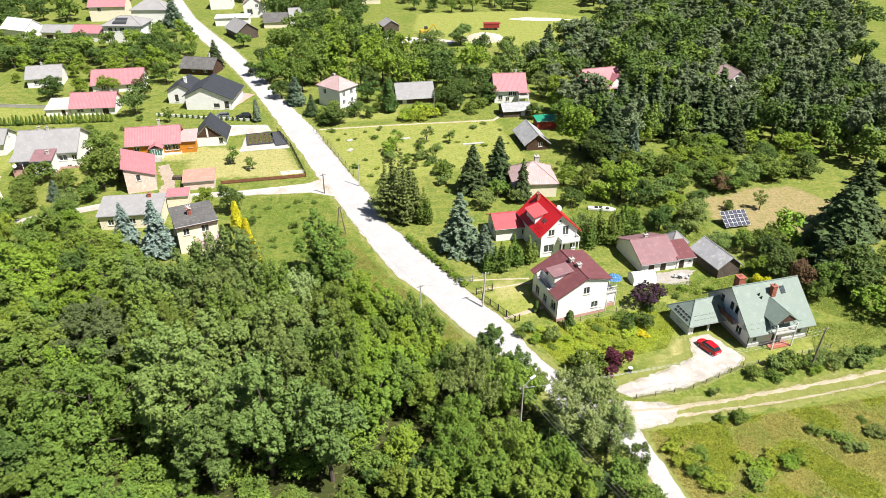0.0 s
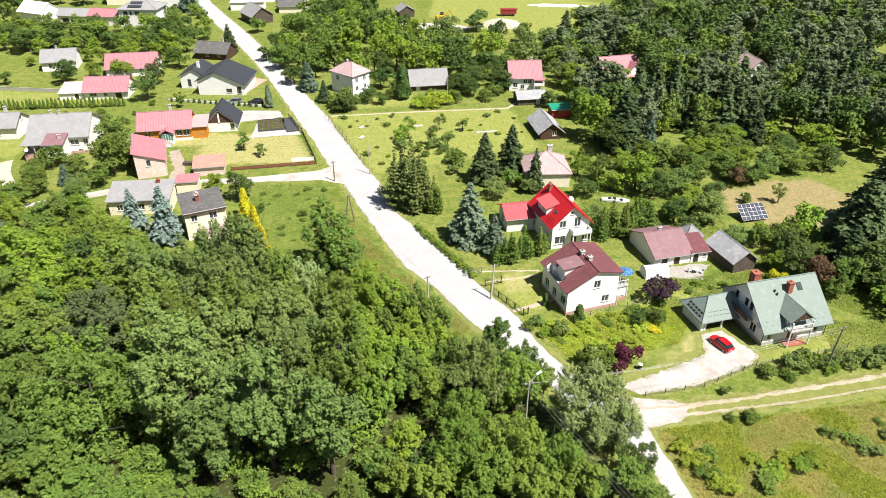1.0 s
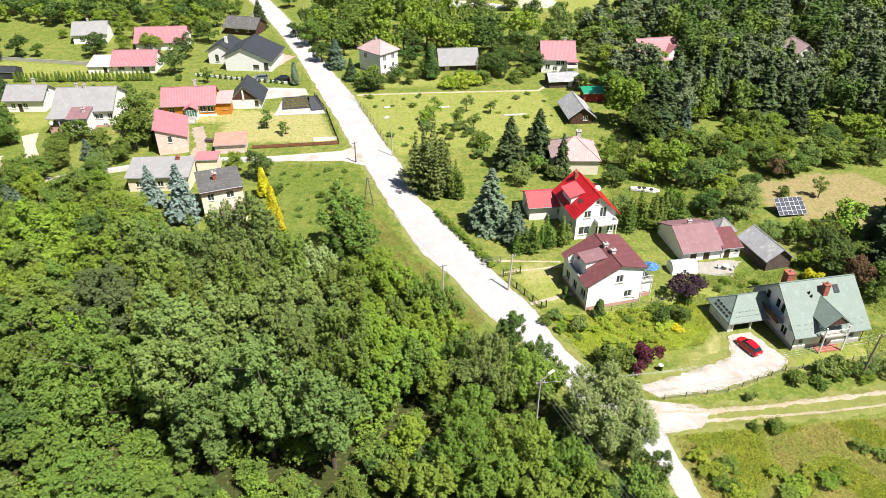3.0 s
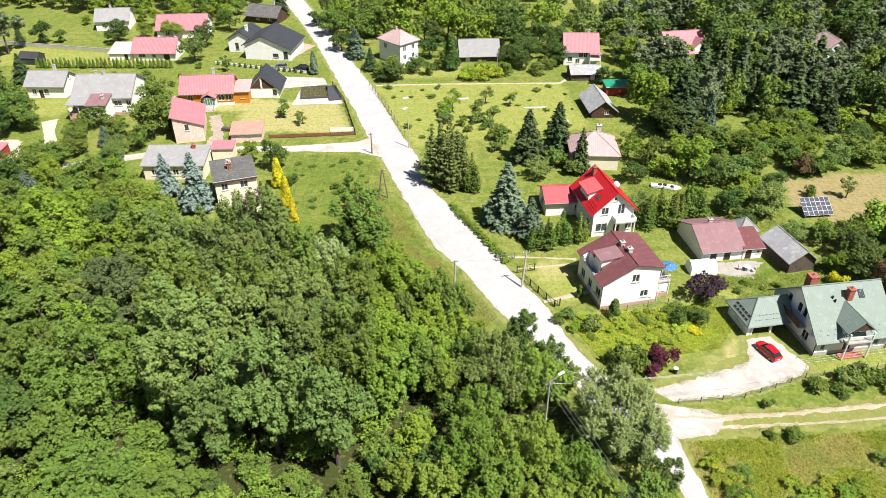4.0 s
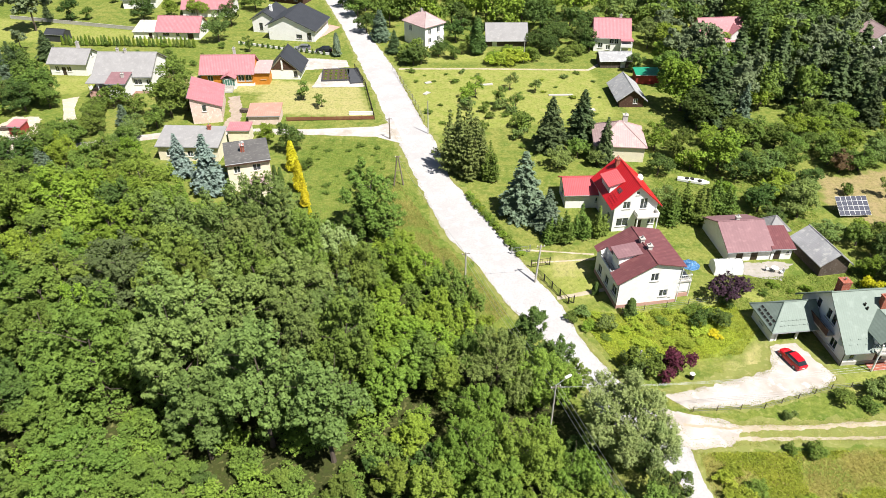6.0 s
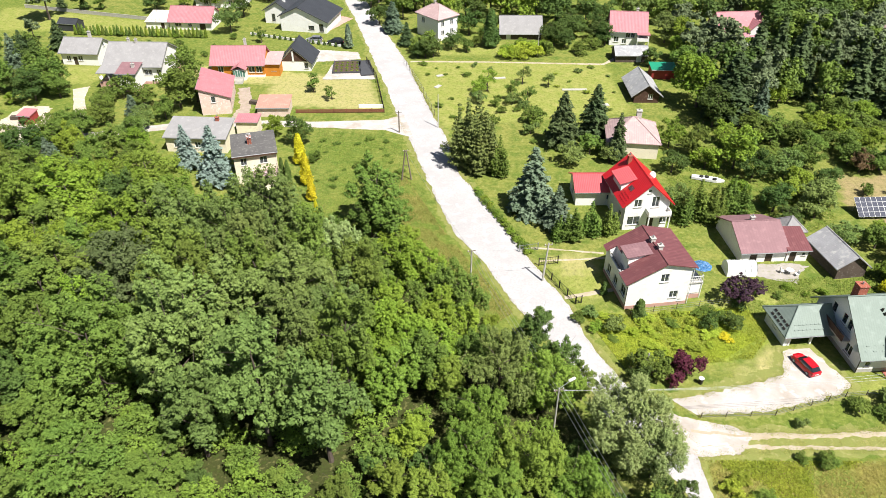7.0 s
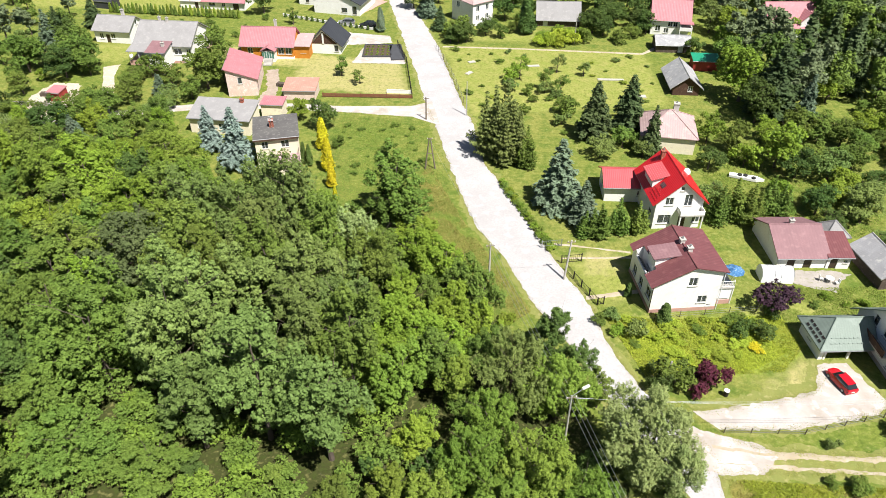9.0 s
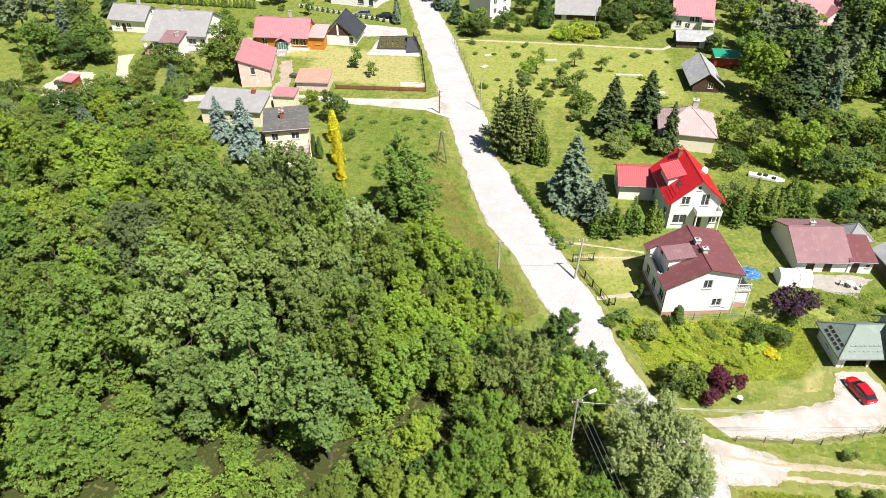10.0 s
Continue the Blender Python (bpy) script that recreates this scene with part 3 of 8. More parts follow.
def ground():
    xs = [-3000, -1200, -500, -260] + [-170 + 2.0 * i for i in range(141)] + [170, 260, 500, 1200, 3000]
    ys = [-3000, -1000, -300, -80] + [10 + 2.0 * i for i in range(151)] + [360, 450, 700, 1300, 3000]
    verts = [(x, y, 0.0) for y in ys for x in xs]
    nx = len(xs)
    faces = [(j * nx + i, j * nx + i + 1, (j + 1) * nx + i + 1, (j + 1) * nx + i) for j in range(len(ys) - 1) for i in range(nx - 1)]
    me = bpy.data.meshes.new("ground")
    me.from_pydata(verts, [], faces)
    for name, polys, wide in (("dry", [MEADOW_EDGE_DIRT], 2.0), ("pale", PALE_LAWNS, 2.6), ("lawn", LAWNS, 2.0), ("wood", [SHADY_FLOOR], 2.0), ("rough", [ROUGH], 1.0), ("lush", [GARDEN], 1.0)):
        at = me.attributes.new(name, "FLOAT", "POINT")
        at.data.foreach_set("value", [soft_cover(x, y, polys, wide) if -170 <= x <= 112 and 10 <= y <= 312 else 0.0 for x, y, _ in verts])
    return tagged(linked("ground", me, ground_material()), "sunlit green meadow and lawn ground with dry patches", "ground", kind="structure")


ground()


def widened(left, right, by):
    """Both edges of a road moved outwards."""
    out = [], []
    for (lx, ly), (rx, ry) in zip(left, right):
        k = math.hypot(rx - lx, ry - ly)
        out[0].append((lx - (rx - lx) / k * by, ly - (ry - ly) / k * by))
        out[1].append((rx + (rx - lx) / k * by, ry + (ry - ly) / k * by))
    return out


strip("verge", *widened(ROAD_L, ROAD_R, 0.75), DRYVERGE, "dry trampled grass verge of the road", z=0.012, step=0.4, rag=1.0, category="verge", seed=21)
strip("road", ROAD_L, ROAD_R, ASPHALT, "pale sun-bleached village road with ragged verges", step=0.4, rag=0.3)
strip("road_side", [(-15.8, 136.0), (-19.5, 133.2), (-33.2, 131.3), (-45, 131.0), (-60, 129.0), (-75, 123.5), (-86, 118.5), (-112, 114.5)],
      [(-12.6, 125.6), (-18.5, 128.4), (-32.7, 128.7), (-45, 128.3), (-60, 126.0), (-75, 120.5), (-86, 115.5), (-112, 111.5)], GRAVEL, "narrow pale gravel side road", z=0.045)
plate("verge_drive", [(24, 62.5), (27.2, 58.7), (31, 59), (36, 59.8), (42, 61.8), (46, 63.6), (47.4, 65.6), (46.6, 68), (44, 72), (39.4, 71.4), (38, 67.8), (33.6, 66), (27, 63.2)], DRYVERGE, "dry grass round the gravel driveway", 0.030, "verge", 0.7, 0.3)
strip("verge_track", [(26.0, 58.8), (31.2, 58.2), (39, 58.6), (47.3, 59.4), (55.9, 60.4), (70, 62.3), (100, 66.8)], [(26.0, 52.9), (30.5, 53.2), (38.2, 54.3), (46.0, 54.8), (54.5, 55.8), (70, 57.6), (100, 62.1)], DRYVERGE, "dry trampled grass along the track", z=0.021, step=0.4, rag=0.8, category="verge", seed=31)
strip("track", [(26.0, 58.0), (31.2, 57.2), (39, 57.6), (47.3, 58.6), (55.9, 59.6), (70, 61.5), (100, 66)], [(26.0, 55.8), (31, 55.9), (39, 56.6), (47.3, 57.6), (55.9, 58.7), (70, 60.6), (100, 65.1)],
      TRACK, "sandy wheel track through grass", z=0.042, step=0.3, rag=0.4, category="track")
strip("track_low", [(26.0, 55.6), (31.2, 55.6), (39, 55.9), (47.3, 56.4), (55.9, 57.4), (70, 59.3), (100, 63.8)], [(26.0, 54.3), (30.5, 54.5), (38.2, 55.3), (46.0, 55.8), (54.5, 56.8), (70, 58.6), (100, 63.1)],
      TRACK, "sandy wheel track through grass", z=0.037, step=0.3, rag=0.45, category="track", seed=8)
plate("road_fork", [(23.5, 59.5), (26.5, 58.6), (30.7, 57.9), (32.5, 56.4), (30.6, 54.0), (26.3, 53.4), (24, 54)], GRAVEL, "bright gravel fork where lane and track meet", 0.065, rag=0.3, step=0.25)
plate("driveway", [(24.5, 61.5), (27.2, 59.3), (30.8, 59.7), (35.8, 60.6), (41.6, 62.6), (45.2, 64.2), (46.4, 65.6), (45.6, 67.4), (43.5, 71.5), (40.2, 70.8), (39.0, 66.4), (34.1, 64.4), (27, 62)], GRAVEL, "pale gravel driveway beside the green-roofed house", 0.04, rag=0.3, step=0.25)
strip("driveway_far", [(-90.3, 143.2), (-87.5, 138), (-84.6, 132.5), (-81.0, 124), (-80.0, 119.5)], [(-87.3, 145.1), (-85.3, 139), (-81.9, 132.9), (-78.0, 124), (-76, 120.5)], SAND, "pale sandy driveway to a farmhouse", z=0.05, category="driveway")
strip("path", [(-17.8, 166.2), (0, 167.3), (28.0, 168.0), (31, 172)], [(-17.8, 165.3), (0, 166.4), (28.3, 167.0), (32, 171)], TRACK, "narrow pale footpath across the meadow", z=0.03, category="path", rag=0.12)
strip("path_gate", [(13.5, 79.6), (21.0, 82.1)], [(13.5, 78.6), (21.0, 81.1)], TRACK, "worn garden path to the house", z=0.03, step=0.4, category="path", rag=0.12)
strip("path_drive", [(10.3, 87.6), (15.0, 88.3), (20.0, 89.1)], [(10.3, 87.1), (15.0, 87.8), (20.0, 88.6)], TRACK, "worn wheel track over the lawn", z=0.03, step=0.4, category="path", rag=0.12)
strip("path_strip", [(8.3, 91.0), (14.0, 90.7), (20.0, 90.3)], [(8.3, 90.5), (14.0, 90.2), (20.0, 89.8)], TRACK, "worn wheel track over the lawn", z=0.03, step=0.4, category="path", rag=0.12)
PAVING = surface("worn_paving", (0.36, 0.33, 0.30), (0.29, 0.265, 0.235), (0.22, 0.22, 0.12), 0.8, 6, 0.9, 0.2)
plate("yard", [(41.2, 86.0), (46.5, 84.6), (47.4, 87), (49.5, 89.2), (47, 89.6), (40, 88.6)], PAVING, "pale concrete yard beside the shed", 0.035, "yard")
plate("yard_farm", [(-97, 127), (-96, 133.5), (-90.5, 134.5), (-86.8, 127), (-85.6, 119), (-88.6, 116.8), (-93, 119)], SAND, "bare sandy farmyard beside the lane", 0.028, "yard", 0.8, 0.4)
RUBBLE = surface("pale_rubble", (0.38, 0.31, 0.26), (0.28, 0.22, 0.17), (0.24, 0.24, 0.11), 0.9, 5, 0.95, 0.4)
plate("yard_barn", [(-54.0, 146.5), (-51.6, 147.5), (-49.6, 142), (-47.6, 134), (-48.6, 130.5), (-50.9, 130.2), (-50.6, 137), (-52.6, 142.5)], RUBBLE, "pale stony yard between barn and house", 0.04, "yard", 0.5)
plate("yard_far", [(-54, 160), (-30, 166.5), (-31.5, 171), (-42, 172), (-58, 166)], GRAVEL, "pale paved forecourt", 0.03, "yard")
plate("yard_modern", [(-42, 186), (-37.5, 197), (-41, 199), (-46, 186)], PINKBASE, "reddish paved drive beside the white house", 0.03, "yard")
plate("yard_garden", [(-36.5, 153), (-24.5, 154.2), (-28.3, 165), (-36, 166)], GRAVEL, "pale paved garden court", 0.05, "yard")


# ---------- houses by the road ----------
DARKDOOR = surface("dark_door", (0.06, 0.04, 0.03), (0.05, 0.035, 0.03), None, 1, 12, 0.5, 0.05)


def local_box(ob, name, mat, *dims, label=""):
    return part(name, box_bm(*dims), mat, ob, label)


def shed_dormer(ob, x0, x1, y0, y1, z0, z1, zt, wall, roof, name="dormer"):
    """A dormer whose roof runs out over x0 from the slope at x1; walls y0..y1."""
    bm = bmesh.new()
    slab(bm, [(x0, y0, z0), (x0, y1, z0), (x0, y1, z1), (x0, y0, z1)], (0.2, 0, 0))
    for y in (y0, y1 - 0.2):
        slab(bm, [(x0 + 0.2, y, z0), (x1, y, zt - 0.1), (x0 + 0.2, y, z1)], (0, 0.2, 0))
    dm = part(name, bm, wall, ob)
    bm = bmesh.new()
    slab(bm, [(x0 - 0.4, y0 - 0.3, z1 - 0.05), (x0 - 0.4, y1 + 0.3, z1 - 0.05), (x1, y1 + 0.3, zt), (x1, y0 - 0.3, zt)], (0, 0, 0.12))
    part("dormer_roof", bm, roof, dm)
    n = int((y1 - y0 + 0.6) / 0.5)
    rib = mesh_of("roof_seam", rod_bm((x0 - 0.4, 0, z1 + 0.08), (x1, 0, zt + 0.13), 0.03, sides=4))
    rib.materials.append(roof)
    for i in range(n + 1):
        linked("roof_seam", rib, None, dm).location = (0, y0 - 0.27 + (y1 - y0 + 0.54) * i / n, 0)
    return dm


def railing(ob, p, q, z, h=1.0, mat=None, gap=0.25, name="railing"):
    mat = mat or TRIM
    p, q = Vector((*p, z)), Vector((*q, z))
    bm = bmesh.new()
    rod(bm, p + Vector((0, 0, h)), q + Vector((0, 0, h)), 0.04, sides=4)
    rail = part(name, bm, mat, ob)
    part("rail", rod_bm(p + Vector((0, 0, 0.12)), q + Vector((0, 0, 0.12)), 0.03, sides=4), mat, rail)
    n = max(2, int((q - p).length / gap))
    bar = mesh_of("bar", rod_bm((0, 0, 0.1), (0, 0, h), 0.022, sides=4))
    bar.materials.append(mat)
    for i in range(n + 1):
        linked("bar", bar, None, rail).location = p + (q - p) * i / n
    return rail


# white house with the maroon roof
mh = house("white rendered house with a maroon sheet-metal roof", (21.34, 77.3), 12.6, 8.6, 8.57, "y", 4.53, 6.29, 7.11, WHITE, MAROON_Y, rpos=0.55, over=0.45, plinth=PINKBASE, seams=0.0,
           wins=[("front", 4.9, 4.1, 1.1, 1.3), ("front", 6.6, 1.25, 1.2, 1.15), ("front", 7.6, 0.62, 0.5, 0.3), ("left", 1.4, 1.5, 1.5, 1.5), ("left", 4.2, 1.0, 1.2, 1.5), ("left", 6.8, 1.0, 1.3, 1.5), ("right", 5.0, 1.2, 1.2, 1.4)],
           chimneys=[(5.05, 3.25, 0.6, 7.75, CHIMNEYW), (4.75, 5.1, 0.6, 7.7, CHIMNEYW)], frame_mat=TRIM, notch=(2.45, 7.5, 0.95), gaps=[("left", 5.0, 3.75, 4.5, 2.0)])
dm = shed_dormer(mh, 0.85, 4.1, 3.05, 5.3, 2.9, 6.4, 6.78, WHITE, FADEDM)
window_part(dm, pose(0.85, 3.75, 3.9, 0, 0, -90), 0.9, 1.9, DARKTRIM)
window_part(dm, pose(0.85, 4.75, 3.9, 0, 0, -90), 0.8, 1.9, DARKTRIM)
bal = local_box(mh, "loggia_floor", CONCRETE, 0.31, 2.5, 2.72, 1.2, 7.45, 2.88)
for y0, y1 in ((2.45, 3.04), (5.31, 7.5)):
    part("loggia_wall", box_bm(1.0, y0, 2.89, 1.15, y1, 4.98), WHITE, bal)
for y0 in (2.3, 7.5):
    bm = bmesh.new()
    slab(bm, [(0.3, y0, 2.89), (1.15, y0, 2.89), (1.15, y0, 5.1), (0.3, y0, 4.62)], (0, 0.14, 0))
    part("loggia_side", bm, WHITE, bal)
window_part(bal, pose(1.0, 6.4, 2.95, 0, 0, -90), 1.1, 1.9, DARKTRIM)
part("coping", box_bm(-0.04, 2.75, 3.751, 0.34, 7.25, 3.81), PALE, bal)
railing(bal, (0.12, 2.8), (0.12, 7.2), 3.8, h=0.35, mat=IRON)
part("bench", box_bm(0.42, 3.2, 2.89, 0.8, 4.6, 3.3), BARNWOOD, bal)
add = local_box(mh, "annex", WHITE, 8.61, 1.0, 0, 10.9, 5.6, 2.6)
part("terrace_slab", box_bm(8.62, 0.85, 2.61, 11.1, 5.7, 2.76), CONCRETE, add)
railing(add, (11.0, 1.0), (11.0, 5.6), 2.76, mat=TRIM)
railing(add, (8.65, 0.92), (11.0, 0.92), 2.76, mat=TRIM)
part("brick_band", box_bm(8.63, 0.95, 0, 10.9, 0.99, 0.7), PINKBASE, add)
part("post", rod_bm((11.0, 0.95, 0), (11.0, 0.95, 2.6), 0.09), TRIM, add)
window_part(add, pose(9.8, 1.0, 1.0, 0, 0, 0), 1.6, 1.2, TRIM)
part("downpipe", rod_bm((-0.12, -0.12, 0.1), (-0.12, -0.12, 4.3), 0.06), DARKTRIM, mh)
part("downpipe", rod_bm((8.72, -0.12, 0.1), (8.72, -0.12, 6.0), 0.06), TRIM, mh)
FOOTPRINTS.append((29.7, 79.3, math.cos(radians(12.6)), math.sin(radians(12.6)), 3.2, 6.0))

# house with the green roof
gh = house("pale rendered house with a sage-green sheet roof", (47.66, 67.58), 8.6, 10.35, 10.43, "x", 3.18, 3.18, 7.47, PALE, GREENR, over=0.75, seams=0.0, plinth=CONCRETE,
           wins=[("left", 3.7, 3.6, 0.9, 1.5), ("left", 4.9, 3.6, 0.9, 1.5), ("left", 2.4, 0.9, 1.3, 1.4), ("left", 6.6, 0.9, 1.3, 1.4), ("left", 7.2, 3.6, 0.9, 1.4), ("front", 1.2, 0.9, 0.7, 1.3), ("front", 8.6, 0.9, 1.5, 1.3), ("right", 5.5, 3.8, 1.2, 1.4)],
           doors=[("front", 4.7, 1.1, 2.1, DARKDOOR)],
           chimneys=[(5.6, 3.6, 0.75, 7.75, CHIMNEY), (2.5, 7.3, 1.15, 7.6, CHIMNEY)], frame_mat=TRIM)
# cross gable with balcony and porch
bm = bmesh.new()
gx, gy, gz0, gz1 = 5.0, -1.25, 4.3, 6.0
slab(bm, [(gx - 2.0, gy, gz0), (gx, gy, gz1), (gx, 3.5, gz1), (gx - 2.0, 1.4, gz0)], (-0.08, 0, 0.12))
slab(bm, [(gx + 2.0, gy, gz0), (gx, gy, gz1), (gx, 3.5, gz1), (gx + 2.0, 1.4, gz0)], (0.08, 0, 0.12))
cg = part("cross_gable_roof", bm, GREENR, gh)
bm = bmesh.new()
slab(bm, [(gx - 1.6, 0.0, 2.9), (gx + 1.6, 0.0, 2.9), (gx + 1.6, 0.0, 4.6), (gx, 0.0, 5.9), (gx - 1.6, 0.0, 4.6)], (0, 0.25, 0))
slab(bm, [(gx - 1.6, 0.25, 2.9), (gx - 1.6, 1.6, 4.5), (gx - 1.6, 0.25, 4.5)], (0.2, 0, 0))
slab(bm, [(gx + 1.4, 0.25, 2.9), (gx + 1.4, 1.6, 4.5), (gx + 1.4, 0.25, 4.5)], (0.2, 0, 0))
dg = part("dormer", bm, PALE, gh)
part("balcony_door", box_bm(gx - 0.6, -0.03, 3.0, gx + 0.6, -0.004, 5.0), GLASS, dg)
bm = bmesh.new()
slab(bm, [(gx - 1.7, gy + 0.12, 4.6), (gx + 1.7, gy + 0.12, 4.6), (gx, gy + 0.12, 5.9)], (0, 0.08, 0))
part("gable_cladding", bm, LOG, gh, "dark wooden gable boards")
pb = local_box(gh, "balcony", CONCRETE, gx - 1.8, -1.5, 2.72, gx + 1.8, -0.01, 2.9)
railing(pb, (gx - 1.75, -1.45), (gx + 1.75, -1.45), 2.9, mat=TRIM)
railing(pb, (gx - 1.75, -1.45), (gx - 1.75, -0.1), 2.9, mat=TRIM)
railing(pb, (gx + 1.75, -1.45), (gx + 1.75, -0.1), 2.9, mat=TRIM)
for px in (gx - 1.7, gx + 1.7):
    part("porch_post", rod_bm((px, -1.4, 0.12), (px, -1.4, 4.4), 0.11, sides=8), TRIM, gh)
local_box(gh, "porch_floor", CHIMNEY, gx - 1.7, -1.3, 0, gx + 1.7, -0.06, 0.12, label="red tiled porch floor")
part("roof_window", box_bm(-0.4, -0.6, 0, 0.4, 0.6, 0.08), GLASS, gh).matrix_basis = pose(7.5, 3.9, 6.58, 39.4, 0, 0)
for u, v in ((3.3, 3.7), (3.5, 3.3)):
    part("roof_vent", rod_bm((u, v, 3.2 + 0.823 * v), (u, v, 3.75 + 0.823 * v), 0.11, 0.13, sides=8), IRON, gh)
guard = mesh_of("snow_guard", box_bm(-0.2, -0.05, 0, 0.2, 0.05, 0.09))
guard.materials.append(GREENR)
for i in range(10):
    if abs(0.3 + 1.05 * i - gx) > 2.1:
        for j in range(2):
            linked("snow_guard", guard, None, gh).matrix_basis = pose(0.3 + 1.05 * i + 0.3 * j, 0.05 + 0.5 * j, 3.37 + 0.41 * j, 39.4, 0, 0)
for px in (-0.1, 10.45):
    part("downpipe", rod_bm((px, -0.15, 0.1), (px, -0.15, 2.6), 0.06), DARKTRIM, gh)
part("satellite_dish", rod_bm((0, 0, 0), (0, -0.12, 0.05), 0.15, 0.5, sides=14), TRIM, gh).matrix_basis = pose(-0.25, 0.9, 3.2, -10, 0, -30)
lb = local_box(gh, "balcony", CONCRETE, -1.2, 2.6, 2.55, -0.01, 7.4, 2.72)
part("balcony_front", box_bm(-1.2, 2.6, 2.73, -1.1, 7.4, 3.6), LOG, lb, "dark boarded balcony front")

# carport of that house
gc = base("carport", pose(40.37, 71.58, 0, 0, 0, 10), "carport with a sage-green hipped roof on white walls", "carport")
FOOTPRINTS.append((40.37, 71.58, math.cos(radians(10)), math.sin(radians(10)), 6.6, 5.0))
part("wall", box_bm(0, 0, 0, 0.25, 4.94, 2.1), PALE, gc)
part("wall", box_bm(0.25, 4.69, 0, 6.0, 4.94, 2.1), PALE, gc)
for px in (0.4, 0.75, 3.6):
    part("post", box_bm(px - 0.12, 0.02, 0, px + 0.12, 0.26, 2.05), TRIM, gc)
part("beam", box_bm(0.26, 0.0, 2.06, 6.1, 0.28, 2.2), TRIM, gc)
bm = bmesh.new()
slab(bm, [(-0.5, -0.6, 1.86), (6.5, -0.6, 1.86), (6.5, 2.47, 4.28), (2.12, 2.47, 4.28)], (0, 0, 0.13))
slab(bm, [(-0.5, 5.54, 1.86), (6.5, 5.54, 1.86), (6.5, 2.47, 4.28), (2.12, 2.47, 4.28)], (0, 0, 0.13))
slab(bm, [(-0.5, -0.6, 1.86), (-0.5, 5.54, 1.86), (2.12, 2.47, 4.28)], (0, 0, 0.13))
part("roof", bm, GREENR, gc)
for p, q in (((-0.5, -0.6, 2.01), (2.12, 2.47, 4.43)), ((-0.5, 5.54, 2.01), (2.12, 2.47, 4.43)), ((2.12, 2.47, 4.43), (6.5, 2.47, 4.43))):
    part("ridge_cap", rod_bm(p, q, 0.08), GREENR, gc)
part("gutter", rod_bm((-0.52, -0.62, 1.9), (6.5, -0.62, 1.9), 0.07), STEEL, gc)
snow = mesh_of("snow_guard", box_bm(-0.12, -0.25, 0, 0.12, 0.25, 0.06))
snow.materials.append(IRON)
for i in range(5):
    for j in range(2):
        linked("snow_guard", snow, None, gc).matrix_basis = pose(-0.1 + j * 0.42, 0.75 + i * 0.72 + 0.14 * j, 2.37 + j * 0.388, 0, -42.7, 0)
bar_ = mesh_of("snow_guard", box_bm(-0.17, -0.05, 0, 0.17, 0.05, 0.08))
bar_.materials.append(GREENR)
for i in range(9):
    for j in range(2):
        linked("snow_guard", bar_, None, gc).matrix_basis = pose(1.0 + i * 0.52 + 0.2 * j, 0.05 + 0.5 * j, 2.52 + 0.39 * j, 38.2, 0, 0)
window_part(gc, pose(0, 2.6, 0.9, 0, 0, -90), 0.9, 0.8, DARKTRIM)

# house with the bright red roof and its annex
rh = house("cream house with a bright red steep metal roof", (23.47, 96.52), 11.3, 7.03, 9.29, "y", 4.87, 4.87, 8.11, WHITE, RED, over=0.6, seams=0.0,
           wins=[("front", 1.9, 4.1, 1.2, 1.3), ("front", 4.7, 3.9, 1.2, 1.9), ("front", 3.5, 6.5, 0.6, 0.65), ("front", 1.6, 0.9, 2.0, 1.5), ("front", 6.4, 0.9, 1.1, 1.4), ("left", 2.0, 1.0, 1.2, 1.4)],
           doors=[("front", 4.3, 1.1, 2.1, DARKDOOR)], chimneys=[(2.75, 7.9, 0.6, 8.75, CHIMNEY)], frame_mat=TRIM)
dm = shed_dormer(rh, 0.15, 2.6, 3.3, 6.9, 4.7, 6.5, 7.25, WHITE, RED_X)
rb = local_box(rh, "balcony", CONCRETE, 3.3, -1.5, 2.95, 6.9, -0.01, 3.15)
part("balcony_front", box_bm(3.3, -1.5, 3.16, 6.9, -1.4, 3.85), WHITE, rb)
part("balcony_side", box_bm(3.3, -1.39, 3.16, 3.4, -0.02, 3.85), WHITE, rb)
part("balcony_side", box_bm(6.8, -1.39, 3.16, 6.9, -0.02, 3.85), WHITE, rb)
for px in (3.45, 6.75):
    part("balcony_post", rod_bm((px, -1.35, 0), (px, -1.35, 2.94), 0.12, sides=8), WHITE, rh)
part("roof_window", box_bm(-0.35, -0.6, 0, 0.35, 0.6, 0.07), GLASS, rh).matrix_basis = pose(1.35, 2.1, 6.28, 0, -42.7, 0)
red_guard = mesh_of("snow_guard", box_bm(-0.06, -0.16, 0, 0.06, 0.16, 0.1))
red_guard.materials.append(RED)
for i in range(5):
    for j in range(3):
        linked("snow_guard", red_guard, None, rh).matrix_basis = pose(-0.15 + 0.35 * j, 0.2 + 0.55 * i + 0.2 * j, 4.9 + 0.325 * j, 0, -42.7, 0)
part("satellite_dish", rod_bm((0, 0, 0), (0, -0.12, 0.05), 0.15, 0.55, sides=14), TRIM, rh).matrix_basis = pose(6.5, 6.6, 5.75, -20, 0, 20)
ra = house("cream annex with a low red metal roof", (16.72, 103.29), 5.1, 7.8, 5.55, "x", 2.9, 2.9, 4.25, WHITE, RED_X, over=0.5, wins=[("front", 5.4, 1.1, 0.8, 0.9), ("left", 3.0, 1.0, 1.2, 1.2)], name="house_annex")

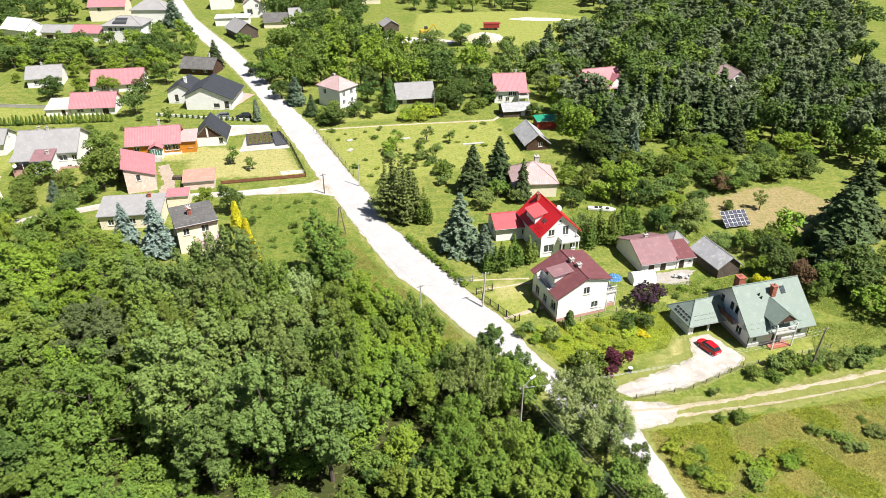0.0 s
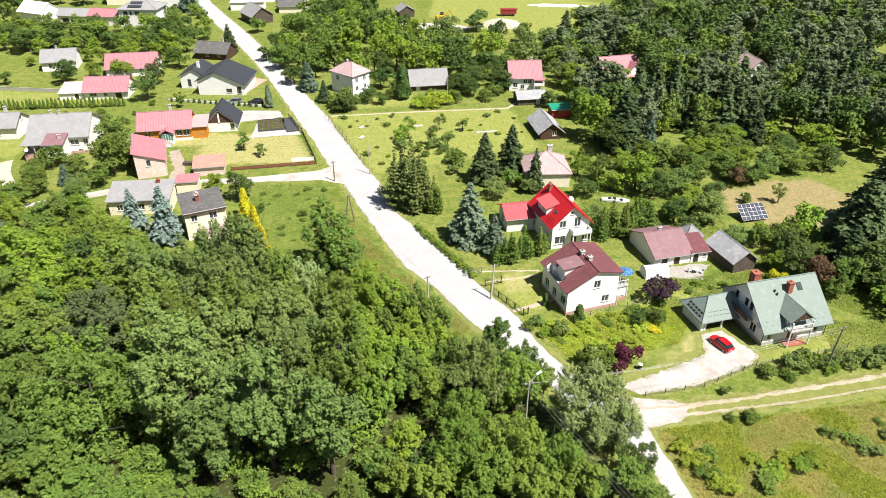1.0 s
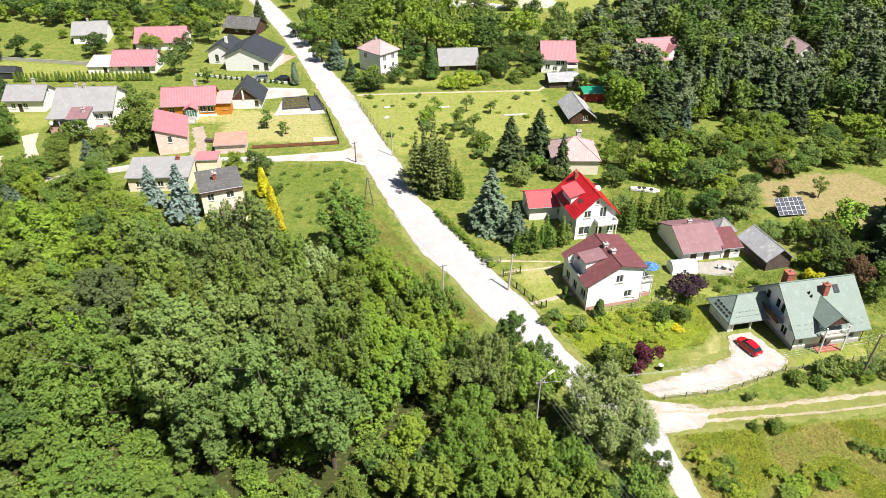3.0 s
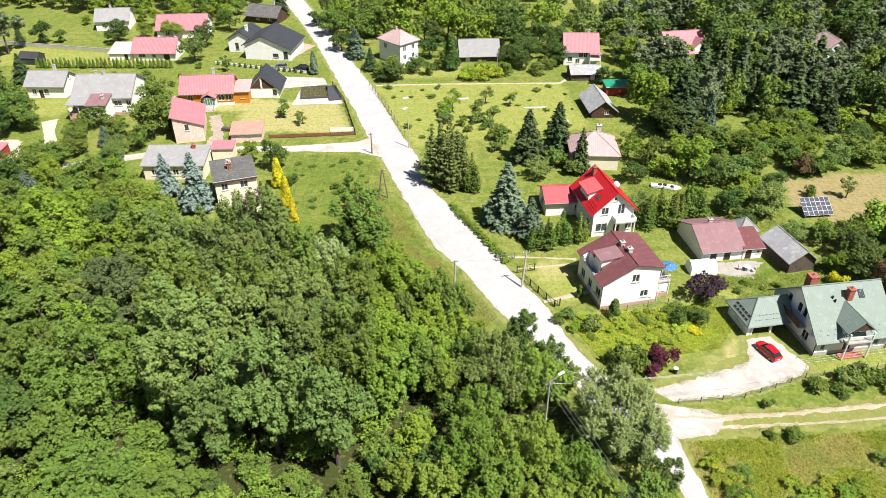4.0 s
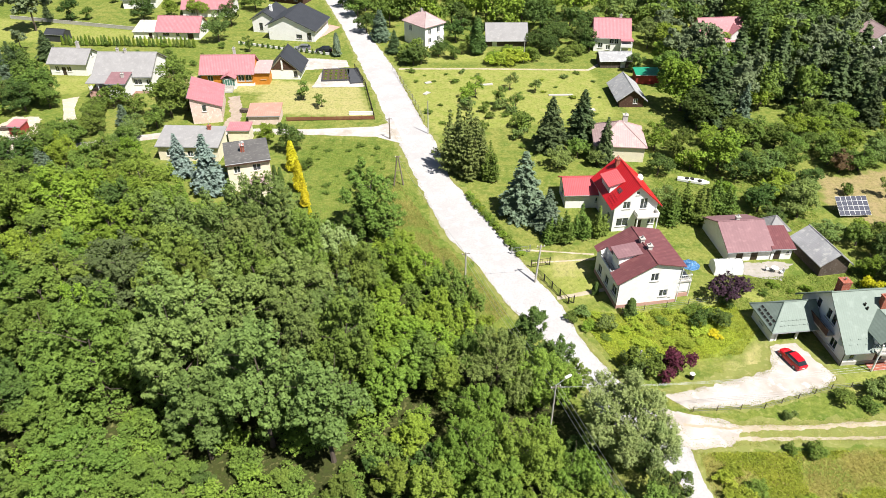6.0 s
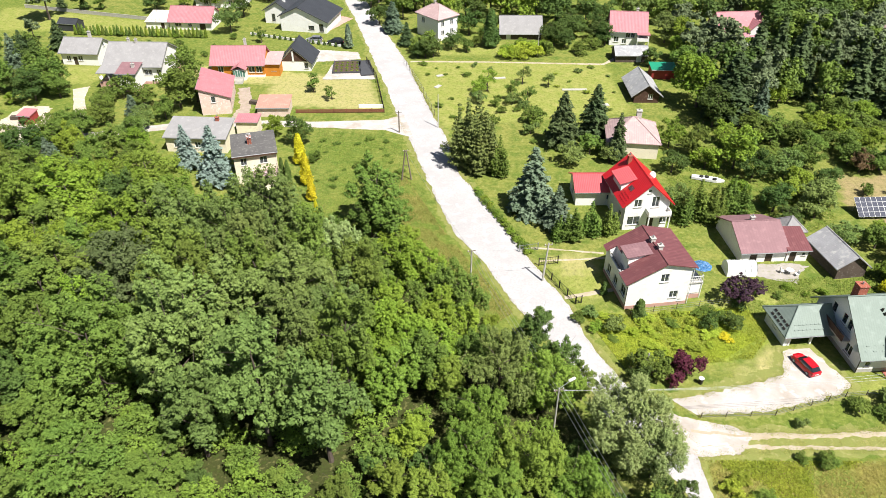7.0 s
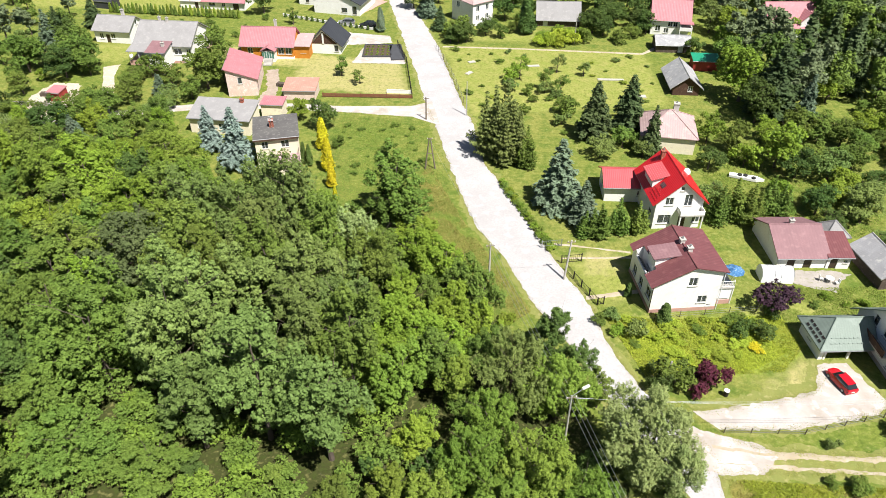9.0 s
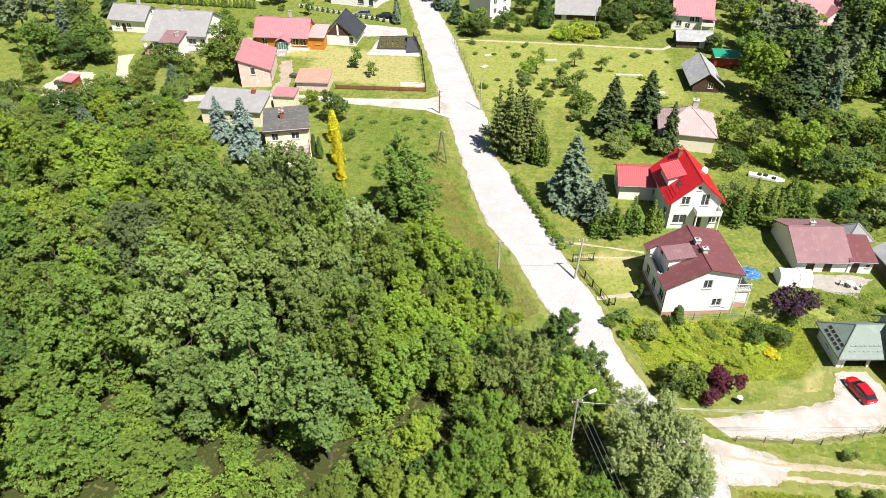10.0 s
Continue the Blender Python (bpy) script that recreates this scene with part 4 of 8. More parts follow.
house("pinkish house with a faded salmon hipped roof", (23.8, 120.9), -3.0, 9.0, 8.6, "y", 3.3, 3.3, 6.1, CREAM, SALMON, hip=True, over=0.4, wins=[("front", 1.4, 1.0, 1.0, 1.4), ("front", 2.6, 1.0, 0.8, 1.4), ("right", 3.0, 1.0, 1.2, 1.4)], chimneys=[(5.4, 5.2, 0.9, 7.1, CHIMNEYW)])
house("dark log cottage with a weathered grey roof", (32.2, 145.6), 4.0, 5.2, 9.6, "y", 2.0, 2.0, 4.0, LOG, WOODR, over=0.7, wins=[("front", 3.4, 0.8, 1.0, 1.2), ("left", 3.5, 0.7, 1.0, 1.2), ("left", 7.0, 0.7, 1.0, 1.2)], doors=[("left", 5.2, 1.0, 1.8, TRIM)], category="cottage", name="cottage")
house("low outbuilding with a patched grey sheet roof", (31.2, 169.0), 4.0, 7.6, 5.0, "x", 1.9, 1.9, 3.1, BARNWOOD, WOODR, over=0.4, category="shed", name="shed", doors=[("front", 5.5, 1.2, 1.7, TRIM)])
house("dark red shed with a bright green roof", (38.0, 159.1), 2.0, 5.4, 3.6, "x", 2.2, 2.5, 2.5, REDSHED, GREEND, mono=True, over=0.25, category="shed", name="shed")
h2 = house("white house with a pinkish red roof and balcony", (31.0, 181.0), -3.0, 8.8, 8.5, "x", 3.9, 3.9, 7.2, WHITE, PINKR, over=0.5, wins=[("front", 1.6, 0.9, 1.2, 1.4), ("front", 4.4, 2.1, 1.1, 1.4), ("front", 5.6, 2.1, 1.0, 1.4), ("front", 3.6, 0.5, 1.1, 1.2)], chimneys=[(6.5, 5.0, 0.6, 7.9, CHIMNEYW)])
local_box(h2, "porch_roof", PINKR, 6.4, -2.2, 3.5, 9.6, -0.02, 3.65)
local_box(h2, "balcony", WHITE, 6.5, -2.0, 1.9, 9.4, -0.02, 2.7)
for px in (6.6, 9.3):
    part("post", rod_bm((px, -1.9, 0), (px, -1.9, 3.5), 0.1), TRIM, h2)
h3 = house("white house with a red roof among pines", (58.5, 181.7), 10.0, 11.6, 9.0, "x", 3.0, 3.0, 7.2, WHITE, PINKR, over=0.6, wins=[("front", 3.0, 0.9, 1.3, 1.4), ("front", 8.6, 0.9, 1.6, 1.4)])
bm = bmesh.new()
slab(bm, [(7.2, -0.3, 2.9), (10.6, -0.3, 2.9), (10.6, -0.3, 4.2), (8.9, -0.3, 5.9), (7.2, -0.3, 4.2)], (0, 3.0, 0))
part("dormer", bm, WHITE, h3)
bm = bmesh.new()
slab(bm, [(6.8, -0.7, 3.95), (8.9, -0.7, 6.05), (8.9, 4.0, 6.05), (6.8, 1.5, 3.95)], (0, 0, 0.12))
slab(bm, [(11.0, -0.7, 3.95), (8.9, -0.7, 6.05), (8.9, 4.0, 6.05), (11.0, 1.5, 3.95)], (0, 0, 0.12))
part("dormer_roof", bm, PINKR, h3)
house("white house with a salmon roof in the woods", (97.5, 178.0), 5.0, 8.0, 8.0, "y", 4.0, 4.0, 7.5, WHITE, SALMON, over=0.5, wins=[("front", 4.0, 4.0, 1.2, 1.3)])
wh = house("tall white house with a pale salmon hipped roof", (-18.3, 186.2), -45.0, 8.4, 6.6, "x", 5.7, 5.7, 8.0, WHITE, SALMON, hip=True, over=0.4,
           wins=[("front", 2.5, 3.6, 0.01 + 1.1, 1.3), ("right", 1.6, 3.5, 1.0, 1.3), ("right", 1.6, 1.3, 1.0, 1.2), ("right", 4.6, 3.5, 1.0, 1.3), ("right", 4.6, 1.3, 1.0, 1.2), ("front", 6.0, 1.2, 1.1, 1.3)], chimneys=[(3.4, 3.2, 0.5, 8.5, CHIMNEYW)])
house("low barn with a long grey fibre-cement roof", (3.6, 183.0), 4.0, 10.4, 7.5, "x", 1.9, 1.9, 4.9, BARNWOOD, GREYR, over=0.5, category="barn", name="barn", doors=[("front", 2.0, 1.2, 1.7, TRIM)])

# ---------- houses left of the road ----------
yh = house("cream flat-roofed house with a terrace", (-40.76, 105.44), 20.0, 8.2, 7.16, "x", 5.55, 5.9, 5.9, CREAM, TAR, mono=True, over=0.35, trim=LOG, wins=[("front", 5.6, 3.6, 1.5, 1.3), ("front", 1.8, 3.6, 1.2, 1.3), ("front", 3.6, 0.8, 1.2, 1.2)], chimneys=[(3.4, 3.6, 0.8, 7.0, CHIMNEY)])
ye = local_box(yh, "terrace", CREAM, 3.2, -3.2, 0, 8.0, -0.01, 2.2)
part("terrace_floor", box_bm(3.1, -3.3, 2.21, 8.1, -0.01, 2.35), SALMON, ye)
railing(ye, (3.2, -3.25), (8.0, -3.25), 2.35, mat=IRON)
railing(ye, (8.0, -3.25), (8.0, -0.1), 2.35, mat=IRON)
for i in range(2):
    window_part(ye, pose(4.5 + 2.2 * i, -3.2, 0.8, 0, 0, 0), 1.5, 1.0, TRIM)
bm = bmesh.new()
for x in (-0.3, 8.3):
    box(bm, min(x, x + 0.02), -0.36, 5.30, max(x, x + 0.02) + 0.02, -0.30, 5.48)
box(bm, -0.3, -0.42, 5.22, 8.3, -0.37, 5.5)
part("fascia", bm, LOG, yh, "dark brown fascia board")
yh.matrix_basis = yh.matrix_basis @ Matrix.Diagonal((0.87, 1, 1, 1))
bm = bmesh.new()
rod(bm, (3.4, 3.0, 5.6), (3.4, 3.0, 8.2), 0.03, sides=4)
for k in range(4):
    rod(bm, (2.9, 3.0, 7.2 + 0.25 * k), (3.9, 3.0, 7.2 + 0.25 * k), 0.02, sides=4)
part("aerial", bm, STEEL, yh)
house("long low building with a grey tar-paper roof", (-57.78, 116.6), 0.5, 11.34, 5.5, "x", 3.05, 4.25, 4.25, CREAM, GREYR, mono=True, over=0.4, wins=[("front", 2.0, 0.9, 1.1, 1.2), ("front", 6.0, 0.9, 1.1, 1.2)], category="outbuilding", name="outbuilding", chimneys=[(8.6, 4.9, 0.6, 4.9, CHIMNEY)])
house("small brick shed with a pink roof", (-47.0, 124.4), 3.0, 4.2, 3.0, "x", 2.6, 2.9, 2.9, CREAM, PINKR, mono=True, over=0.2, category="shed", name="shed")
bp = house("unplastered brick barn with a faded pink roof", (-56.81, 132.36), 14.4, 5.85, 11.25, "y", 5.7, 3.6, 5.6, BRICKY, PINKR, mono=True, over=0.4, wins=[("front", 2.6, 2.6, 0.9, 1.4)], category="barn", name="barn", doors=[("right", 2.0, 1.0, 2.0, LOG)])
oh = house("orange boarded house with a pink metal roof", (-61.7, 152.6), 4.5, 11.8, 6.9, "x", 3.2, 3.2, 5.95, ORANGE, PINKR, over=0.5, wins=[("front", 9.0, 1.1, 1.4, 1.5), ("front", 10.7, 1.1, 1.4, 1.5), ("front", 2.0, 1.1, 1.2, 1.4)], chimneys=[(7.2, 4.6, 0.55, 7.2, CHIMNEYW)], plinth=WHITE)
oe = local_box(oh, "annex", ORANGE, 11.81, 0.6, 0, 15.2, 6.0, 2.8)
bm = bmesh.new()
slab(bm, [(11.81, 0.2, 2.82), (15.6, 0.2, 2.82), (15.6, 6.3, 3.7), (11.81, 6.3, 3.7)], (0, 0, 0.12))
part("annex_roof", bm, SALMON, oe)
window_part(oe, pose(13.9, 0.6, 1.2, 0, 0, 0), 1.2, 1.1, TRIM)
pc = local_box(oh, "porch", TRIM, 5.2, -2.0, 0, 8.0, -0.06, 2.5)
GREENWOOD = surface("green_painted_wood", (0.10, 0.22, 0.17), (0.08, 0.18, 0.14), None, 1, 12, 0.6, 0.1)
for k in range(5):
    part("porch_board", box_bm(5.25 + 0.55 * k, -2.06, 0.9, 5.65 + 0.55 * k, -2.003, 2.3), GREENWOOD, pc)
bm = bmesh.new()
slab(bm, [(4.9, -2.4, 2.5), (6.6, -2.4, 3.4), (6.6, 0.5, 3.4), (4.9, 0.5, 2.5)], (0, 0, 0.1))
slab(bm, [(8.3, -2.4, 2.5), (6.6, -2.4, 3.4), (6.6, 0.5, 3.4), (8.3, 0.5, 2.5)], (0, 0, 0.1))
part("porch_roof", bm, PINKR, pc)
for k in range(6):
    part("step", box_bm(5.8, -2.4 - 0.3 * (k + 1), 0, 7.6, -2.4 - 0.3 * k, 1.05 - 0.17 * k), CONCRETE, oh)
bk = house("white cottage with a steep anthracite gable roof", (-47.4, 157.7), 1.0, 7.2, 7.6, "y", 2.2, 2.2, 5.6, WHITE, BLACKR, rpos=0.45, over=0.55, wins=[("front", 6.2, 0.6, 0.9, 1.4)], frame_mat=DARKTRIM)
bm = bmesh.new()
slab(bm, [(0.6, -0.06, 2.35), (6.6, -0.06, 2.35), (3.24, -0.06, 5.1)], (0, 0.05, 0))
part("gable_cladding", bm, LOG, bk, "dark boarded gable")
local_box(bk, "gable_post", TRIM, 3.05, -0.12, 2.3, 3.45, -0.065, 4.8)
house("long shed with a faded terracotta roof", (-45.35, 132.65), 5.7, 6.3, 4.67, "x", 1.95, 2.55, 2.55, BRICKY, TERRA, mono=True, over=0.3, category="shed", name="shed")
house("white cottage with a grey roof", (-99.93, 157.57), -0.9, 8.94, 7.18, "x", 3.1, 3.1, 5.25, WHITE, GREYR, over=0.5, wins=[("front", 1.7, 0.9, 1.0, 1.3), ("front", 4.6, 1.0, 1.1, 1.2), ("right", 3.8, 3.4, 0.8, 1.0)], doors=[("front", 3.3, 1.0, 2.0, DARKDOOR)], chimneys=[(5.5, 4.8, 0.6, 6.4, CHIMNEYW)])
wg = house("white house with a large grey roof", (-83.95, 147.34), 2.5, 12.7, 11.1, "x", 4.2, 4.2, 7.4, WHITE, GREYR, over=0.5, wins=[("front", 9.6, 2.0, 1.8, 1.3), ("front", 12.0, 2.0, 1.0, 1.3), ("front", 10.5, 0.3, 1.0, 0.6)], chimneys=[(4.2, 5.6, 0.5, 8.3, CHIMNEYW), (6.0, 5.4, 0.5, 8.2, CHIMNEYW)], plinth=PINKBASE)
gw = house("white front wing with a maroon roof", (-79.1, 142.95), 3.0, 4.0, 4.2, "x", 4.1, 4.85, 4.85, WHITE, FADEDM, mono=True, over=0.35, wins=[("front", 1.2, 2.3, 0.9, 1.1), ("front", 1.3, 0.3, 0.9, 0.5)], chimneys=[(2.9, 2.4, 0.6, 5.4, CHIMNEYW)], name="house_wing", plinth=PINKBASE)
bm = bmesh.new()
slab(bm, [(-0.3, -3.9, 3.75), (4.6, -3.9, 3.75), (4.6, 0.1, 4.4), (-0.3, 0.1, 4.4)], (0, 0, 0.12))
wp = part("porch_roof", bm, GREYR, wg)
for px in (0.2, 2.3):
    part("post", rod_bm((px, -3.6, 0), (px, -3.6, 3.75), 0.08), TRIM, wp)
part("porch_floor", box_bm(0.0, -3.7, 0.0, 4.7, -0.06, 1.6), PINKBASE, wp)
railing(wp, (0.0, -3.65), (4.6, -3.65), 1.6, mat=DARKTRIM)
part("satellite_dish", rod_bm((0, 0, 0), (0, -0.12, 0.05), 0.15, 0.45, sides=14), TRIM, wg).matrix_basis = pose(0.9, -3.95, 2.9, -10, 0, -20)
house("white cottage with a pink metal roof", (-84.6, 184.3), 0.0, 11.4, 7.5, "x", 2.3, 2.3, 5.0, WHITE, PINKR, over=0.5, wins=[("front", 2.4, 0.9, 1.8, 1.2), ("front", 5.6, 0.9, 1.0, 1.2)], doors=[("front", 9.0, 1.6, 1.9, DARKDOOR)])
house("low white shed with a rusty roof", (-91.2, 184.5), 0.0, 6.3, 6.0, "x", 1.8, 2.9, 2.9, WHITE, RUSTY, mono=True, over=0.25, category="shed", name="shed", doors=[("front", 4.6, 1.0, 1.7, DARKDOOR)])
house("white house with a pink roof behind trees", (-84.6, 203.6), 4.0, 14.2, 8.5, "x", 2.6, 2.6, 5.6, WHITE, PINKR, over=0.5, wins=[("front", 3.0, 0.9, 1.3, 1.3), ("front", 10.0, 0.9, 1.3, 1.3)])
house("white cottage with a pale grey roof", (-105.4, 210.8), 8.0, 9.6, 8.0, "x", 2.9, 2.9, 5.4, WHITE, GREYR, over=0.45, wins=[("front", 2.4, 0.9, 1.0, 1.3), ("front", 4.2, 0.9, 1.0, 1.3)], chimneys=[(4.0, 5.0, 0.5, 6.1, CHIMNEYW)])
md = house("modern white bungalow with an anthracite roof", (-54.6, 185.6), -7.0, 12.6, 12.0, "y", 4.0, 3.1, 6.4, WHITE, BLACKR, rpos=0.40, over=0.6, wins=[("front", 8.4, 0.7, 1.6, 1.1), ("front", 11.2, 0.4, 1.2, 2.0)], frame_mat=DARKTRIM)
house("modern white wing with an anthracite roof", (-60.6, 191.6), -7.0, 7.4, 9.0, "y", 3.6, 3.4, 5.6, WHITE, BLACKR, over=0.5, wins=[("front", 2.4, 0.6, 1.0, 2.0)], chimneys=[(4.6, 3.0, 0.7, 6.6, TRIM)], frame_mat=DARKTRIM, name="house_wing")
house("dark-roofed house with red gables", (-62.5, 220.5), -16.0, 10.5, 7.0, "x", 2.4, 2.4, 4.6, LOG, TAR, over=0.6, wins=[("front", 4.0, 0.9, 1.2, 1.3), ("front", 8.0, 0.9, 1.2, 1.3)], chimneys=[(8.0, 4.0, 0.5, 5.8, CHIMNEYW)])
house("small dark blue barrel-roofed garage", (-113.8, 181.0), -6.0, 5.4, 3.4, "x", 1.9, 1.9, 2.8, BLACKR, BLACKR, over=0.1, category="garage", name="garage")
house("small red shed with a pink roof", (-91.8, 125.4), -4.0, 2.6, 2.6, "x", 1.9, 2.2, 2.2, REDSHED, PINKR, mono=True, over=0.2, category="shed", name="shed")

# ---------- far houses ----------
fs = house("white house with rooftop solar panels", (-98.0, 264.5), -8.0, 14.0, 10.0, "x", 6.2, 6.2, 8.4, WHITE, GREYR, hip=True, over=0.6, wins=[("front", 2.6, 4.0, 1.5, 1.4), ("front", 4.6, 4.0, 0.7, 1.4), ("front", 7.0, 4.0, 1.7, 1.4), ("front", 3.0, 1.2, 1.2, 1.2), ("front", 8.0, 1.2, 1.2, 1.2), ("front", 11.0, 1.2, 1.4, 1.4)])
for k in range(2):
    part("solar_panel", box_bm(-2.6 + 0.4 * k, -0.75, 0, 2.4 - 0.2 * k, 0.75, 0.06), BLACKR, fs).matrix_basis = pose(6.2, 1.0 + 1.9 * k, 6.95 + 0.84 * k, 23.5, 0, 0)
house("long white outbuilding with a pale and red roof", (-121.8, 270.0), -12.0, 11.8, 7.0, "x", 3.2, 3.2, 5.0, CREAM, GREYR, over=0.4, category="outbuilding", name="outbuilding", doors=[("front", 3.0, 2.6, 2.2, DARKDOOR), ("front", 8.0, 1.6, 2.2, DARKDOOR)])
house("long white outbuilding with a pink roof", (-110.2, 267.5), -12.0, 11.6, 7.0, "x", 3.3, 3.3, 5.2, WHITE, PINKR, over=0.4, category="outbuilding", name="outbuilding", wins=[("front", 2.0, 1.2, 1.0, 1.1), ("front", 6.0, 1.2, 1.0, 1.1)])
house("white shed with a white gabled roof", (-139.5, 279.0), -28.0, 12.0, 9.0, "x", 3.0, 3.0, 6.0, WHITE, TRIM, over=0.3, category="shed", name="shed")
house("house with a red roof behind the white one", (-113.5, 300.0), 0.0, 14.0, 10.0, "x", 6.0, 6.0, 9.5, CREAM, PINKR, over=0.5, wins=[("front", 4.0, 4.0, 1.4, 1.4)])
house("house with a pale blue-grey roof", (-95.0, 292.0), -5.0, 14.0, 10.0, "x", 6.0, 6.0, 8.8, WHITE, GREYR, hip=True, over=0.5)
house("weathered barn with a pale roof by the road", (-50.2, 262.0), 30.0, 8.0, 11.0, "y", 3.0, 3.0, 5.8, BARNWOOD, GREYR, over=0.5, category="barn", name="barn")
house("shed with a white roof by the road", (-62.0, 286.0), 0.0, 13.0, 6.0, "x", 3.0, 3.2, 3.2, WHITE, TRIM, mono=True, over=0.3, category="shed", name="shed")
house("white house with an orange roof far along the road", (-52.5, 300.0), 0.0, 8.0, 9.0, "y", 5.5, 5.5, 8.5, WHITE, SALMON, over=0.5, wins=[("front", 2.5, 1.2, 2.2, 2.2), ("front", 5.5, 4.0, 1.2, 1.3)])
house("low barn with a grey roof", (-42.5, 280.0), 0.0, 9.0, 8.0, "x", 2.6, 2.6, 5.0, CREAM, TAR, over=0.4, category="barn", name="barn")
house("low barn with a grey roof", (-32.5, 283.0), 6.0, 10.5, 8.0, "x", 3.0, 3.0, 6.0, WHITE, GREYR, over=0.4, category="barn", name="barn")
house("white house with a salmon roof far off", (-69.0, 318.0), 0.0, 9.0, 9.0, "y", 5.0, 5.0, 8.0, WHITE, SALMON, over=0.5)
house("far house with a pink roof", (-7.0, 322.0), 0.0, 12.0, 9.0, "x", 3.4, 3.4, 7.0, CREAM, PINKR, over=0.5)
house("grey shed beside the gravel lot", (4.0, 268.0), 15.0, 6.0, 6.0, "y", 2.4, 2.4, 4.2, BARNWOOD, GREYR, over=0.4, category="shed", name="shed")

# ---------- farmyard behind the maroon-roofed house ----------
house("white farm shed with a faded maroon metal roof", (39.61, 89.2), 8.0, 6.68, 9.2, "x", 2.05, 2.05, 4.1, WHITE, FADEDM, over=0.45, seams=0.0, wins=[], doors=[("front", 1.9, 1.1, 1.8, DARKDOOR), ("front", 4.2, 1.1, 1.8, DARKDOOR)], chimneys=[(2.9, 4.9, 0.55, 4.75, CHIMNEYW)], category="shed", name="shed")
house("low white shed with a dark maroon roof", (46.35, 90.05), 6.0, 3.1, 4.2, "x", 2.1, 3.0, 3.0, WHITE, MAROON, mono=True, over=0.35, category="shed", name="shed", wins=[("front", 2.5, 1.0, 0.6, 0.5)], doors=[("front", 0.9, 1.0, 1.75, DARKDOOR)])
house("dark timber barn with a bare grey roof", (52.04, 86.2), 13.0, 4.5, 7.1, "y", 2.3, 2.0, 3.8, BARNWOOD, WOODR, over=0.5, category="barn", name="barn")
house("small grey-roofed pavilion behind the shed", (47.4, 95.0), 10.0, 3.0, 3.0, "x", 2.2, 2.2, 3.6, BARNWOOD, GREYR, hip=True, over=0.4, category="pavilion", name="pavilion")


# ---------- plants ----------
def leaf_mesh(name, centres, normals, size, rng, long=1.0, flutter=0.42):
    """Many small leaf clumps: one pointed blade each."""
    n = len(centres)
    rnd = rng.normal(size=(n, 3))
    nrm = normals + flutter * rng.normal(size=(n, 3))
    nrm /= np.linalg.norm(nrm, axis=1, keepdims=True) + 1e-9
    tan = np.cross(nrm, rnd)
    tan /= np.linalg.norm(tan, axis=1, keepdims=True) + 1e-9
    bit = np.cross(nrm, tan)
    s = (size * rng.uniform(0.6, 1.35, (n, 1)))
    v = np.empty((n, 3, 3))
    v[:, 0] = centres - tan * s * long
    v[:, 1] = centres + tan * s * long * 0.7 + bit * s * 0.72 + nrm * s * 0.2
    v[:, 2] = centres + tan * s * long * 0.7 - bit * s * 0.72 + nrm * s * 0.2
    me = bpy.data.meshes.new(name)
    me.vertices.add(3 * n)
    me.vertices.foreach_set("co", v.reshape(-1).astype(np.float32))
    me.loops.add(3 * n)
    me.loops.foreach_set("vertex_index", np.arange(3 * n, dtype=np.int32))
    me.polygons.add(n)
    me.polygons.foreach_set("loop_start", np.arange(0, 3 * n, 3, dtype=np.int32))
    me.update(calc_edges=True)
    me.validate()
    return me


def ball(rng, n):
    p = rng.normal(size=(n, 3))
    return p / np.linalg.norm(p, axis=1, keepdims=True)


